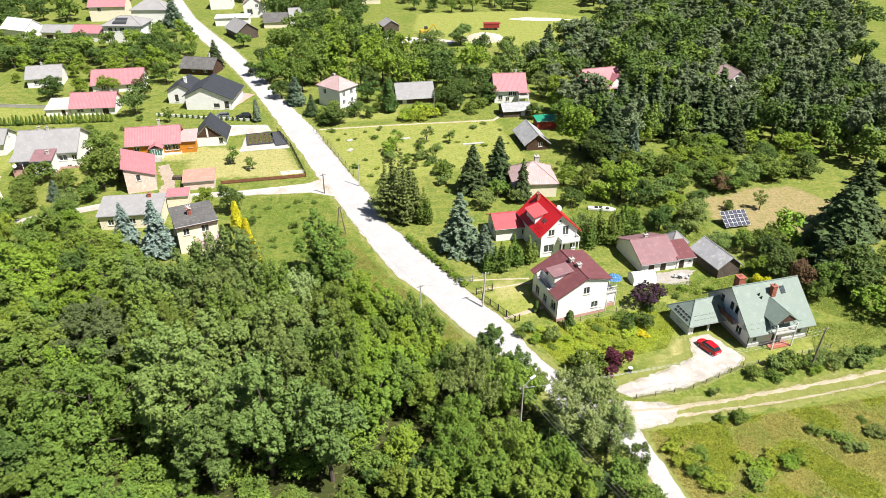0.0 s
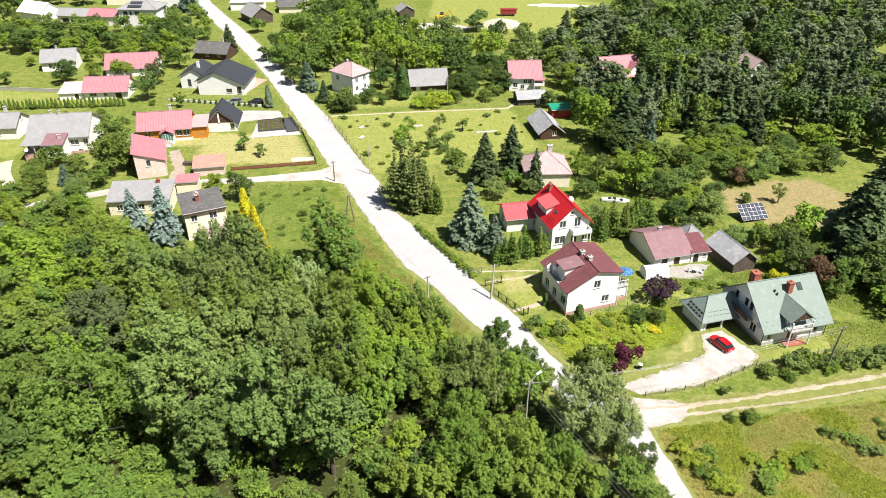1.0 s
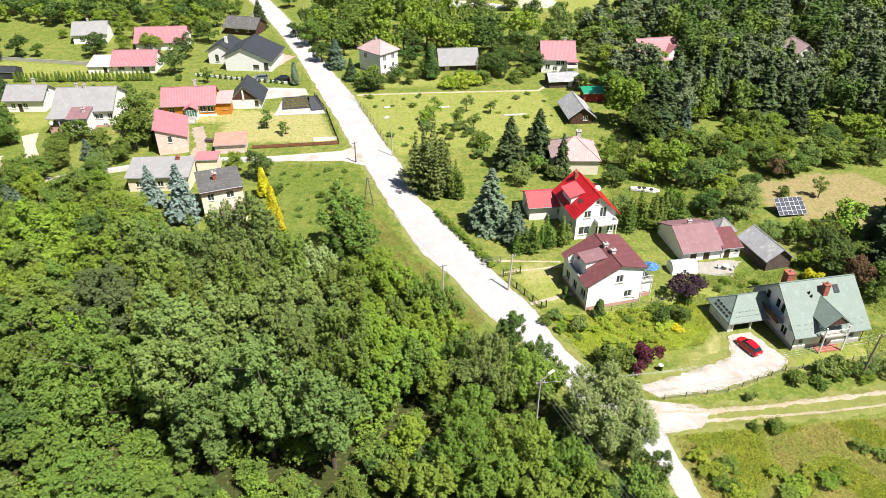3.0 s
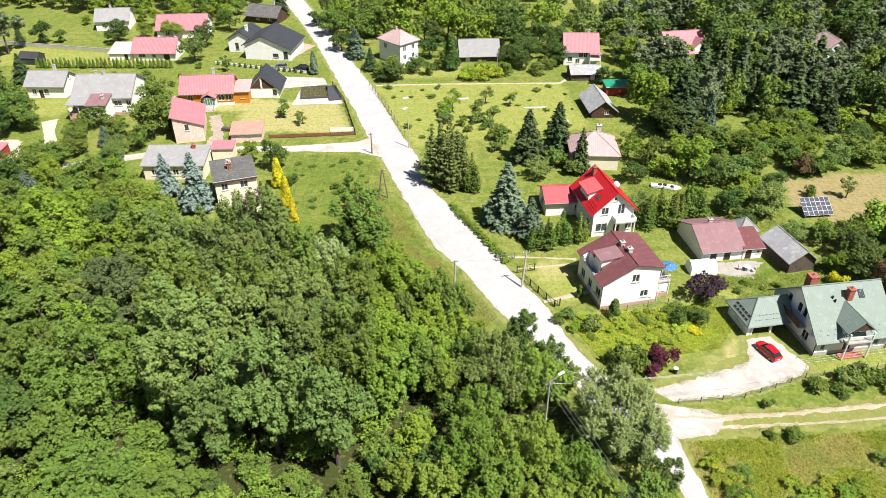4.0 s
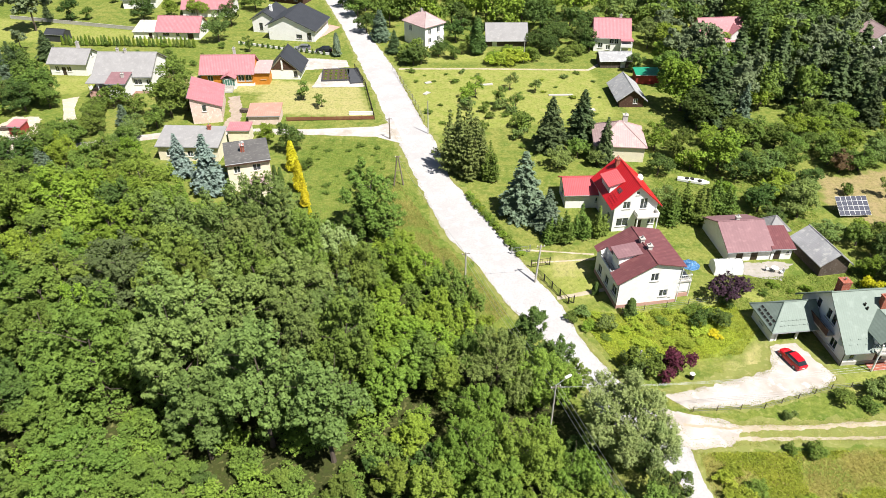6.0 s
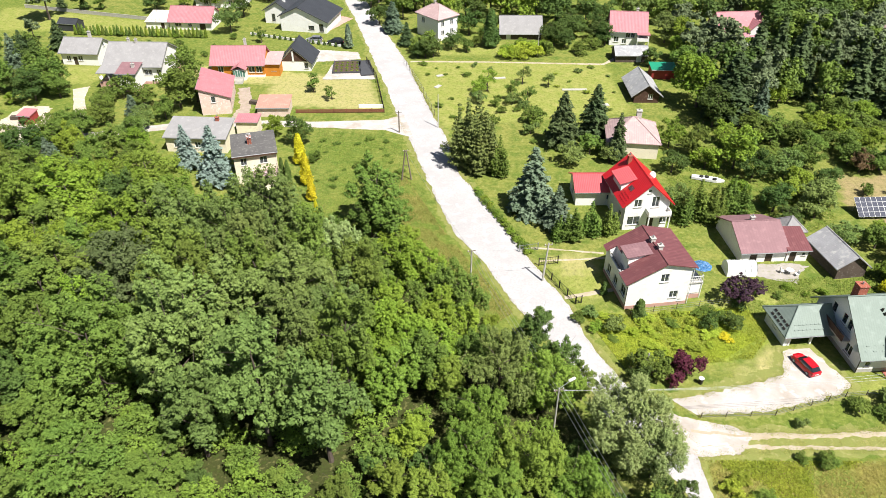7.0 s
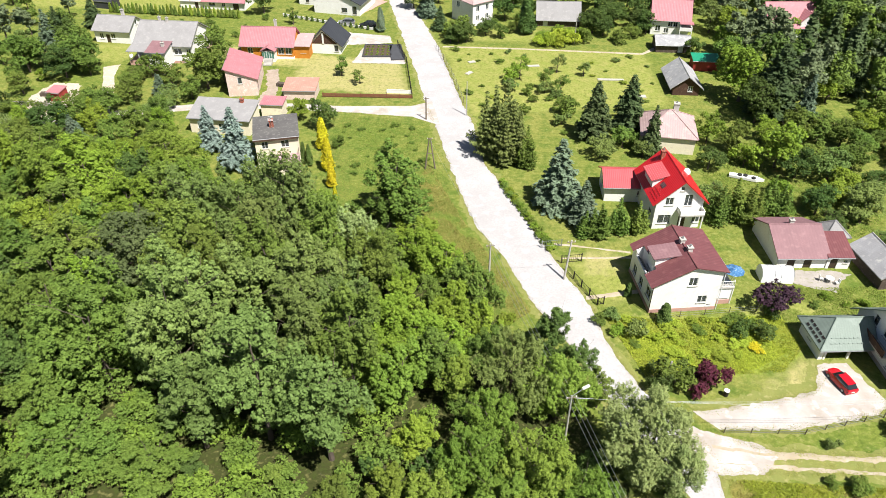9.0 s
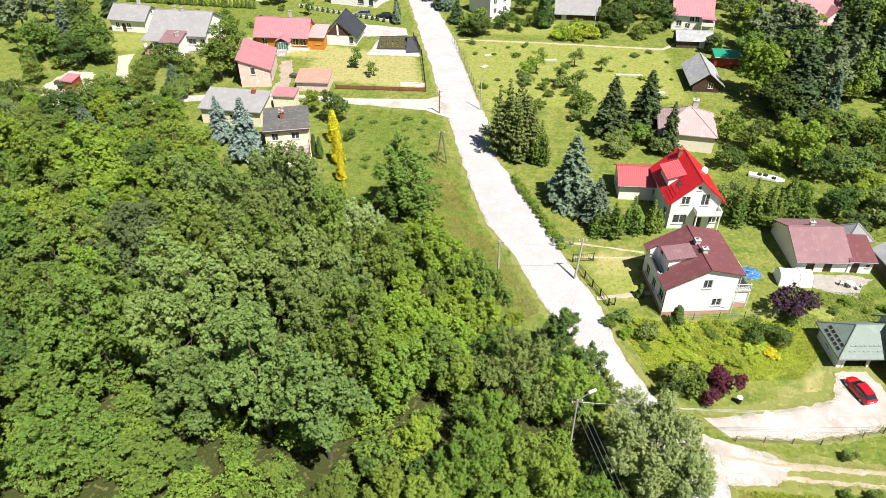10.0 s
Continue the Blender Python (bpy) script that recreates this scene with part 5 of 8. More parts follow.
def broad_crown(seed, height, radius, bottom, lobes, leaves, size, squash=1.0, lobe=(0.30, 0.50), shoots=260, plume=0.115, reach_of=0.42):
    """Boughs that end in many leafy plumes, pointing outwards and up, with gaps between them."""
    rng = np.random.default_rng(seed)
    half = (height - bottom) / 2
    lean = rng.normal(size=2) * 0.14 * radius
    centre, size_of = [], []
    tries = 0
    while len(centre) < lobes and tries < 4000:
        tries += 1
        d = ball(rng, 1)[0]
        d[2] = d[2] * 0.9 + 0.2
        reach = rng.uniform(0.45, 0.95) if len(centre) > lobes // 6 else rng.uniform(0.0, 0.4)
        up = d[2] * reach
        taper = 1.0 - 0.45 * max(0.0, up) ** 1.3
        c = np.array([d[0] * reach * radius * taper + lean[0] * up, d[1] * reach * radius * taper + lean[1] * up, bottom + half + up * half * rng.uniform(0.8, 1.1)])
        r = radius * rng.uniform(*lobe) * (1.0 - 0.30 * max(0.0, up))
        if tries < 3000 and any(np.linalg.norm((c - q) / np.array([1, 1, squash])) < 0.60 * (r + s) for q, s in zip(centre, size_of)):
            continue
        centre.append(c)
        size_of.append(r)
    centre, size_of = np.array(centre), np.array(size_of)
    stretch_ = np.array([1, 1, squash])
    share = size_of ** 2 / (size_of ** 2).sum()
    tips, ways = [], []
    for k in range(len(centre)):
        q = ball(rng, int(4.0 * shoots * share[k]) + 2)
        q = q[q[:, 2] > -0.5 + 0.5 * rng.random(len(q))]
        pts = centre[k] + q * size_of[k] * rng.uniform(0.72, 1.22, (len(q), 1)) * stretch_
        away = np.linalg.norm((pts[:, None] - centre[None]) / stretch_, axis=2) / size_of[None]
        away[:, k] = 9.0
        keep = away.min(1) > 0.85
        tips.append(pts[keep])
        ways.append(q[keep] + np.array([0, 0, 0.75]) + 0.30 * rng.normal(size=(int(keep.sum()), 3)))
    tips, ways = np.concatenate(tips), np.concatenate(ways)
    # tufts keep apart from each other, so that shade shows between them
    order, kept = rng.permutation(len(tips)), []
    room = 1.25 * plume * radius
    for k in order:
        if not kept or ((tips[kept] - tips[k]) ** 2).sum(1).min() > room * room:
            kept.append(k)
        if len(kept) >= shoots:
            break
    tips, ways = tips[kept], ways[kept]
    ways /= np.linalg.norm(ways, axis=1, keepdims=True)
    m = len(tips)
    per = max(6, leaves // m)
    n = per * m
    tips, ways = np.repeat(tips, per, 0), np.repeat(ways, per, 0)
    long_ = np.repeat(radius * reach_of * rng.uniform(0.6, 1.25, m), per)
    wide_ = np.repeat(radius * plume * rng.uniform(0.7, 1.35, m), per)
    t = rng.uniform(0, 1, n) ** 0.6
    side = np.cross(ways, rng.normal(size=(n, 3)))
    side /= np.linalg.norm(side, axis=1, keepdims=True) + 1e-9
    prof = np.sqrt(np.clip(1.04 - t * t, 0, 1)) * rng.uniform(0.35, 1.0, n) ** 0.7
    cs = tips - ways * ((1 - t) * long_)[:, None] + side * (wide_ * prof)[:, None]
    ns = side * (prof * 1.0)[:, None] + ways * (0.25 + 0.75 * t)[:, None] + np.array([0, 0, 0.15])
    cs[:, 2] = np.maximum(cs[:, 2], 0.02 * height)
    return cs, ns / np.linalg.norm(ns, axis=1, keepdims=True)


def spruce_crown(seed, height, radius, leaves, tiers, bottom=0.4, droop=0.28, ragged=0.15):
    """Whorls of drooping boughs, each a fan of twigs."""
    rng = np.random.default_rng(seed)
    cs, ns = [], []
    boughs = []
    for k in range(tiers):
        f = (k + 0.5) / tiers
        z = bottom + (height - bottom) * f ** 0.92
        r = radius * (1 - f) ** 0.85 * (1 + ragged * rng.normal()) + 0.12
        count = max(5, int(5 + 7 * (1 - f)))
        a0 = rng.uniform(0, 6.28)
        for j in range(count):
            boughs.append((z, r * rng.uniform(0.75, 1.12), a0 + 6.28 * j / count + 0.2 * rng.normal()))
    lens = np.array([b[1] for b in boughs])
    per = np.maximum(8, leaves * lens ** 1.4 / (lens ** 1.4).sum()).astype(int)
    for (z, r, a), n in zip(boughs, per):
        t = rng.uniform(0.08, 1.0, n) ** 0.75
        side = rng.normal(size=n) * 0.20 * r * (1.05 - t) ** 0.6
        x, y = t * r, side
        zz = z + 0.10 * r * t - droop * r * t ** 2 + 0.05 * r * rng.normal(size=n)
        c, s = math.cos(a), math.sin(a)
        cs.append(np.stack([x * c - y * s, x * s + y * c, zz], 1))
        ns.append(np.tile(np.array([0.45 * c, 0.45 * s, 0.9]), (n, 1)))
    return np.concatenate(cs), np.concatenate(ns)


def column_crown(seed, height, radius, leaves, bottom=0.15):
    rng = np.random.default_rng(seed)
    f = rng.uniform(0, 1, leaves)
    a = rng.uniform(0, 6.2832, leaves)
    prof = np.minimum(1.0, f / 0.12) ** 0.6 * np.clip(1.05 - f, 0, 1) ** 0.55
    bump = 1 + 0.14 * np.sin(a * 3 + f * 9 + seed) + 0.10 * np.sin(a * 5 - f * 21)
    r = radius * prof * bump * rng.uniform(0.72, 1.06, leaves)
    n = np.stack([np.cos(a), np.sin(a), 0.55 + 0 * a], 1)
    return np.stack([r * np.cos(a), r * np.sin(a), bottom + (height - bottom) * f], 1), n


def spires(seed, height, radius, count):
    """A dense clump of upright evergreen spires of uneven height."""
    rng = np.random.default_rng(seed)
    cs, ns = [], []
    for k in range(count):
        a, far = 2.4 * k + rng.uniform(0, 0.7), radius * (0.1 if k == 0 else rng.uniform(0.35, 0.7))
        c, n = spruce_crown(seed * 7 + k, height * (1.0 if k == 0 else rng.uniform(0.6, 0.92)), radius * rng.uniform(0.62, 0.95), 2100, 15, 0.2, -0.15, 0.35)
        cs.append(c + np.array([far * math.cos(a), far * math.sin(a), 0]))
        ns.append(n)
    return np.concatenate(cs), np.concatenate(ns)


def trunk_mesh(seed, height, r, limbs, reach, start=0.3, top=0.8):
    rng = np.random.default_rng(seed)
    bm = bmesh.new()
    pts = [Vector((0.25 * r * rng.normal() * k, 0.25 * r * rng.normal() * k, height * top * k / 4)) for k in range(5)]
    pts[0] = Vector((0, 0, -0.15))
    for k in range(4):
        rod(bm, pts[k], pts[k + 1], r * (1 - 0.2 * k) * (1.25 if k == 0 else 1), r * (1 - 0.2 * (k + 1)), 7)
    for k in range(limbs):
        f = start + (top - start) * (k + 0.3) / limbs
        a = 2.4 * k + rng.uniform(0, 0.6)
        p = Vector((0, 0, height * f))
        q = p + Vector((math.cos(a) * reach * 0.55, math.sin(a) * reach * 0.55, height * 0.12))
        e = q + Vector((math.cos(a + 0.3) * reach * 0.4, math.sin(a + 0.3) * reach * 0.4, height * 0.09))
        rod(bm, p, q, r * 0.38 * (1.1 - f), r * 0.22 * (1.1 - f), 5)
        rod(bm, q, e, r * 0.22 * (1.1 - f), r * 0.06, 5)
    me = mesh_of("trunk", bm)
    me.materials.append(BARK)
    return me


KINDS = {}


def kind_of(key, crowns, trunks):
    KINDS[key] = crowns, trunks


def crown_of(key, centres_normals, size, seed, long=1.0, flutter=0.42):
    me = leaf_mesh("crown_" + key, *centres_normals, size, np.random.default_rng(seed + 99), long, flutter)
    me.materials.append(LEAF["forest"])
    return me


# every kind is made about 10 m high (shrubs 2 m) and then scaled to its true size
kind_of("big", [crown_of("big", broad_crown(s, 10.0, 2.9, 1.6, 24, 14000, 0.2, 1.9, (0.20, 0.32), 430, 0.088, 0.26), 0.098, s, 1.05, 0.30) for s in range(6)], [trunk_mesh(s, 10, 0.17, 9, 2.6) for s in range(3)])
kind_of("round", [crown_of("round", broad_crown(s + 10, 10.0, 5.0, 1.0, 34, 20000, 0.2, 1.15, (0.18, 0.30), 620, 0.066, 0.17), 0.112, s, 1.05, 0.30) for s in range(4)], [trunk_mesh(s + 3, 10, 0.24, 9, 3.6, 0.2) for s in range(2)])
kind_of("mid", [crown_of("mid", broad_crown(s + 20, 10.0, 4.0, 0.6, 18, 6000, 0.3, 1.1, (0.26, 0.40), 420, 0.078, 0.24), 0.18, s, 1.1, 0.36) for s in range(5)], [trunk_mesh(s + 5, 10, 0.22, 7, 3.0, 0.2) for s in range(3)])
kind_of("far", [crown_of("far", broad_crown(s + 40, 10.0, 4.0, 0.4, 12, 2100, 0.5, 1.1, (0.30, 0.46), 210, 0.09, 0.28), 0.28, s, 1.1, 0.36) for s in range(4)], [trunk_mesh(s + 9, 10, 0.25, 4, 2.4, 0.2) for s in range(2)])
kind_of("spruce", [crown_of("spruce", spruce_crown(s + 60, 10.0, 2.3, 9000, 27), 0.135, s, 1.7, 0.5) for s in range(4)], [trunk_mesh(s + 12, 10, 0.16, 0, 1, top=0.95) for s in range(2)])
kind_of("pine", [crown_of("pine", broad_crown(s + 80, 10.0, 3.1, 1.4, 18, 2600, 0.3, 0.9, (0.24, 0.38), 230, 0.09, 0.28), 0.225, s, 1.3, 0.36) for s in range(4)], [trunk_mesh(s + 15, 10, 0.17, 6, 2.0, 0.4) for s in range(2)])
kind_of("column", [crown_of("column", column_crown(s + 100, 10.0, 1.5, 2600), 0.22, s, 1.3) for s in range(3)], [trunk_mesh(s + 18, 10, 0.12, 0, 1, top=0.5) for s in range(1)])
kind_of("sprig", [crown_of("sprig", spruce_crown(s + 70, 10.0, 2.3, 1500, 14), 0.34, s, 1.4) for s in range(3)], [])
kind_of("shrub", [crown_of("shrub", broad_crown(s + 120, 2.0, 1.15, 0.02, 9, 1700, 0.1, 0.8, (0.36, 0.58), 150, 0.11, 0.36), 0.088, s, 1.2, 0.46) for s in range(5)], [trunk_mesh(s + 21, 2, 0.06, 5, 0.8, 0.1, 0.6) for s in range(2)])
kind_of("brush", [crown_of("brush", broad_crown(s + 240, 2.0, 1.2, 0.02, 14, 2500, 0.1, 0.9, (0.26, 0.42), 260, 0.075, 0.26), 0.056, s, 1.1, 0.36) for s in range(4)], [])
kind_of("herb", [crown_of("herb", broad_crown(s + 200, 2.0, 1.5, 0.0, 22, 2300, 0.1, 0.6, (0.16, 0.32), 420, 0.05, 0.2), 0.055, s, 2.2, 0.5) for s in range(4)], [trunk_mesh(s + 33, 2, 0.03, 3, 0.5, 0.1, 0.4) for s in range(1)])
kind_of("thuja", [crown_of("thuja", spires(s + 220, 10.0, 2.6, 4), 0.17, s, 1.5, 0.5) for s in range(4)], [trunk_mesh(s + 36, 10, 0.14, 0, 1, top=0.7) for s in range(1)])
kind_of("willow", [crown_of("willow", broad_crown(s + 140, 10.0, 4.6, 0.4, 30, 52000, 0.2, 1.6, (0.22, 0.36), 1700, 0.036, 0.27), 0.054, s, 2.5, 0.34) for s in range(2)], [trunk_mesh(s + 24, 10, 0.35, 8, 3.2, 0.15) for s in range(2)])
kind_of("sparse", [crown_of("sparse", broad_crown(s + 160, 10.0, 3.6, 2.2, 10, 2400, 0.2, 0.9, (0.26, 0.42), 90, 0.13, 0.42), 0.20, s) for s in range(3)], [trunk_mesh(s + 27, 10, 0.25, 9, 3.0, 0.2) for s in range(2)])

WORDS = {
    "big": ("deciduous_tree", "tree"), "mid": ("deciduous_tree", "tree"), "far": ("deciduous_tree", "tree"), "spruce": ("spruce", "tree"), "pine": ("pine_tree", "tree"),
    "round": ("deciduous_tree", "tree"), "herb": ("herb", "plant"), "thuja": ("thuja", "tree"),
    "column": ("columnar_conifer", "tree"), "shrub": ("shrub", "shrub"), "willow": ("willow", "tree"), "sparse": ("orchard_tree", "tree"),
}
TREES, ROUND = [], []
_pick = random.Random(11)


def plant(key, leaf, x, y, high, wide=None, label="", group="", turn=None):
    """A plant of the given height in metres; wide: its crown's width against the usual one."""
    crowns, trunks = KINDS[key]
    name, category = WORDS[key]
    k = high / (2.0 if key in ("shrub", "herb", "brush") else 10.0)
    wide = (wide or 1.0) * k
    turn = _pick.uniform(0, 360) if turn is None else turn
    root = base(name, pose(x, y, 0, 0, 0, turn) @ Matrix.Diagonal((wide, wide, k, 1)), label or LABELS[key, leaf] if (key, leaf) in LABELS or label else f"leafy green {category} in the open", category, group)
    if key in ("mid", "sparse"):
        wide *= 1.22
        root.matrix_basis = pose(x, y, 0, 0, 0, turn) @ Matrix.Diagonal((wide, wide, k, 1))
    linked("trunk", _pick.choice(trunks), None, root)
    c = linked("crown", _pick.choice(crowns), None, root)
    c.material_slots[0].link = "OBJECT"
    c.material_slots[0].material = LEAF[leaf]
    TREES.append((x, y, wide))
    if key == "round":
        ROUND.append((x, y, 4.0 * wide))
    return root


LABELS = {
    ("big", "forest"): "tall leafy deciduous tree in dense woodland", ("big", "silver"): "tall deciduous tree with silvery green leaves", ("big", "bright"): "bright yellow-green woodland tree",
    ("big", "deep"): "dark green woodland tree, dense", ("mid", "forest"): "round leafy green tree", ("mid", "bright"): "bright green round leafy tree", ("mid", "deep"): "dark green round leafy tree", ("mid", "silver"): "grey-green round leafy tree",
    ("far", "forest"): "distant leafy green tree", ("far", "deep"): "distant dark green tree", ("far", "bright"): "distant bright green tree", ("far", "silver"): "distant grey-green tree",
    ("spruce", "spruce"): "dark green spruce with drooping boughs", ("spruce", "blue"): "blue spruce with silvery needles", ("spruce", "frost"): "pale silver-blue spruce in front of a house", ("spruce", "deep"): "green conical garden conifer", ("pine", "pine"): "tall pine tree with grey-green needles", ("pine", "spruce"): "dark green pine tree",
    ("column", "gold"): "golden yellow columnar conifer", ("column", "deep"): "dark green columnar conifer", ("column", "forest"): "green columnar garden conifer", ("shrub", "forest"): "leafy green garden shrub", ("shrub", "bright"): "bright green leafy shrub",
    ("shrub", "deep"): "dark green rounded shrub", ("shrub", "plum"): "dark plum-leaved ornamental garden shrub", ("shrub", "purple"): "purple-leaved ornamental garden shrub", ("shrub", "gold"): "golden yellow low shrub", ("shrub", "silver"): "grey-green leafy garden shrub", ("shrub", "blue"): "bluish dwarf garden conifer", ("shrub", "brown"): "copper-leaved ornamental garden shrub",
    ("round", "fresh"): "broad fresh green woodland tree", ("big", "fresh"): "fresh green leafy woodland tree", ("round", "forest"): "broad round-crowned leafy woodland tree", ("round", "bright"): "broad yellow-green woodland tree", ("round", "dusk"): "broad dark grey-green woodland tree", ("round", "silver"): "broad silvery green tree at the wood's edge",
    ("thuja", "forest"): "dense clump of green thujas", ("thuja", "deep"): "dense clump of dark green thujas", ("shrub", "weed"): "rank green weeds in scrub", ("willow", "willow"): "large silvery willow beside the lane", ("sparse", "forest"): "small open-crowned fruit tree", ("sparse", "bright"): "small open-crowned fruit tree",
    ("sparse", "silver"): "small open-crowned fruit tree",
}


CLEARINGS = [[(32.4, 106.5), (34, 114.4), (39, 118.5), (44.5, 115.5), (43, 108)], [(56.6, 131), (59.3, 141.7), (67.4, 144.4), (67, 131.3), (59.1, 128.2)], [(-98, 124), (-98, 135), (-86, 135), (-84, 114), (-90, 113)], [(57, 182), (70, 184), (65, 166), (53, 164)], [(97, 178), (106, 179), (101, 168), (93, 167)], [(-93, 147), (-86, 147), (-80, 133), (-75, 119), (-83, 117), (-88, 133)]]


def scatter(poly, gap, seed, room=0.8, road=True, others=0.0, clump=-9.0):
    """Random places in a polygon at least gap apart, off the houses and the road."""
    rng = random.Random(seed)
    xs, ys = [p[0] for p in poly], [p[1] for p in poly]
    out = []
    for _ in range(int(14 * (max(xs) - min(xs)) * (max(ys) - min(ys)) / gap ** 2)):
        p = (rng.uniform(min(xs), max(xs)), rng.uniform(min(ys), max(ys)))
        if not inside(p, poly) or on_house(*p, room) or noise.noise((p[0] * 0.09, p[1] * 0.09, seed)) < clump or any(inside(p, c) for c in CLEARINGS):
            continue
        if road and edge_distance(p, ROAD_POLY) > -1.2:
            continue
        if any((p[0] - q[0]) ** 2 + (p[1] - q[1]) ** 2 < gap * gap for q in out):
            continue
        if others and any((p[0] - q[0]) ** 2 + (p[1] - q[1]) ** 2 < q[2] ** 2 for q in ROUND):
            continue
        if others and any((p[0] - q[0]) ** 2 + (p[1] - q[1]) ** 2 < others ** 2 for q in TREES):
            continue
        out.append(p)
    return out


ROAD_POLY = ROAD_L + ROAD_R[::-1]


def grow(poly, gap, seed, menu, high, wide=1.0, group="", joined="", **kw):
    """Fill a polygon with plants: menu of (kind, leaf, weight)."""
    rng = random.Random(seed + 500)
    for x, y in scatter(poly, gap, seed, **kw):
        key, leaf = rng.choices([m[:2] for m in menu], [m[2] for m in menu])[0]
        tall, broad = rng.uniform(*high), wide * rng.uniform(0.85, 1.15)
        if joined:
            k = tall / (2.0 if key in ("shrub", "herb", "brush") else 10.0)
            JOINED.setdefault(joined, []).append((key, leaf, pose(x, y, 0, 0, 0, rng.uniform(0, 360)) @ Matrix.Diagonal((broad * k, broad * k, k, 1)), rng.randrange(9)))
            TREES.append((x, y, broad * k))
        else:
            plant(key, leaf, x, y, tall, broad, group=group)


JOINED = {}


def join_plants(name, label, category):
    """All plants kept back under this name, as one mesh of leaves and stems."""
    co, mats, slots, stem = [], [], [], []
    for key, leaf, m, n in JOINED[name]:
        me = KINDS[key][0][n % len(KINDS[key][0])]
        v = np.empty(3 * len(me.vertices), np.float32)
        me.vertices.foreach_get("co", v)
        a = np.array(m)
        co.append(v.reshape(-1, 3) @ a[:3, :3].T + a[:3, 3])
        if leaf not in slots:
            slots.append(leaf)
        mats.append(np.full(len(me.polygons), slots.index(leaf), np.int32))
        r, h = (0.2, 7.0) if key not in ("shrub", "herb", "brush") else (0.02, 0.7)
        base_, tip = [(r, r, -0.1), (-r, r, -0.1), (-r, -r, -0.1), (r, -r, -0.1)], [(r / 3, r / 3, h), (-r / 3, r / 3, h), (-r / 3, -r / 3, h), (r / 3, -r / 3, h)]
        for i in range(4):
            j = (i + 1) % 4
            stem.append(np.array([base_[i], base_[j], tip[i]]) @ a[:3, :3].T + a[:3, 3])
    co += stem
    mats.append(np.full(len(stem), len(slots), np.int32))
    co, mats = np.concatenate(co), np.concatenate(mats)
    me = bpy.data.meshes.new(name)
    n = len(co) // 3
    me.vertices.add(3 * n)
    me.vertices.foreach_set("co", co.reshape(-1).astype(np.float32))
    me.loops.add(3 * n)
    me.loops.foreach_set("vertex_index", np.arange(3 * n, dtype=np.int32))
    me.polygons.add(n)
    me.polygons.foreach_set("loop_start", np.arange(0, 3 * n, 3, dtype=np.int32))
    me.polygons.foreach_set("material_index", mats)
    for leaf in slots:
        me.materials.append(LEAF[leaf])
    me.materials.append(BARK)
    me.update(calc_edges=True)
    return tagged(new(name, me), label, category, kind="stuff")


# the wood in front of the village
W = "trees of the near wood"
for x, y, h, w, leaf in ((-39.9, 55.8, 14.0, 1.10, "forest"), (-44.5, 72.2, 12.0, 1.25, "dusk"), (-66.5, 93.4, 10.0, 1.25, "bright"), (-52.8, 99.6, 9.0, 1.35, "fresh"), (-55.0, 84.2, 9.5, 1.25, "bright"),
                         (-58.5, 75.6, 10.5, 1.15, "bright"), (-38.1, 44.9, 7.0, 1.35, "forest"), (-29.5, 45.0, 5.0, 1.6, "forest"), (-49.5, 62.0, 11.0, 1.0, "forest"), (-80.0, 99.0, 9.0, 1.3, "forest")):
    plant("round", leaf, x, y, h, w, group=W)
for x, y, h, w, leaf in ((4.6, 59.6, 9.5, 0.95, "silver"), (9.6, 58.4, 8.5, 0.92, "fresh"), (2.6, 53.1, 8.5, 0.85, "fresh"), (1.7, 48.4, 8.0, 0.85, "fresh"), (7.0, 48.2, 8.5, 1.0, "fresh"), (11.4, 45.6, 7.5, 1.0, "fresh")):
    plant("round", leaf, x, y, h, w, group=W)
for x, y, h, w, leaf in ((9.0, 67.8, 7.5, 1.15, "deep"), (11.9, 64.1, 6.0, 1.3, "deep"), (14.2, 60.6, 5.0, 1.25, "forest"), (9.2, 65.2, 5.0, 1.2, "deep")):
    plant("big", leaf, x, y, h, w, "leafy young tree leaning over the lane", W)
for x, y, h, w, leaf in ((14.4, 42.6, 7.0, 1.3, "fresh"), (4.4, 43.6, 8.0, 1.4, "fresh"), (8.6, 41.0, 8.0, 1.4, "fresh"), (-4.4, 50.9, 6.0, 1.3, "bright"), (-6.0, 45.5, 6.0, 1.3, "fresh"), (-1.8, 44.5, 6.5, 1.3, "fresh"),
                         (-6.8, 57.2, 9.5, 1.15, "fresh"), (-2.3, 63.7, 8.0, 1.25, "bright"), (0.8, 67.0, 7.0, 1.25, "bright"), (-1.0, 58.6, 7.5, 1.2, "fresh"), (-17.7, 80.7, 10.5, 1.0, "willow"), (12.6, 36.8, 7.0, 1.3, "forest"), (3.0, 37.5, 7.0, 1.3, "forest")):
    plant("big", leaf, x, y, h, w, group=W)
grow([(-43, 76), (-31, 85), (-19, 78), (-12, 69), (-8.7, 58), (-10, 50), (-22, 48.5), (-31, 49), (-32, 60)], 4.9, 1, [("big", "forest", 6), ("big", "silver", 4)], (12.5, 18.0), 0.95, W, others=3.0)
grow([(-104, 106), (-74, 97), (-58, 95), (-46, 95), (-43, 78), (-46, 62), (-62, 60), (-94, 82)], 5.0, 2, [("big", "forest", 6), ("big", "bright", 3), ("big", "fresh", 3), ("big", "deep", 1)], (9, 13), 1.3, W, others=3.6)
grow([(-70, 60), (-44, 60), (-42, 36), (-60, 36)], 5.0, 7, [("big", "forest", 6), ("big", "deep", 2), ("big", "silver", 2)], (7, 11), 1.35, W, others=3.4)
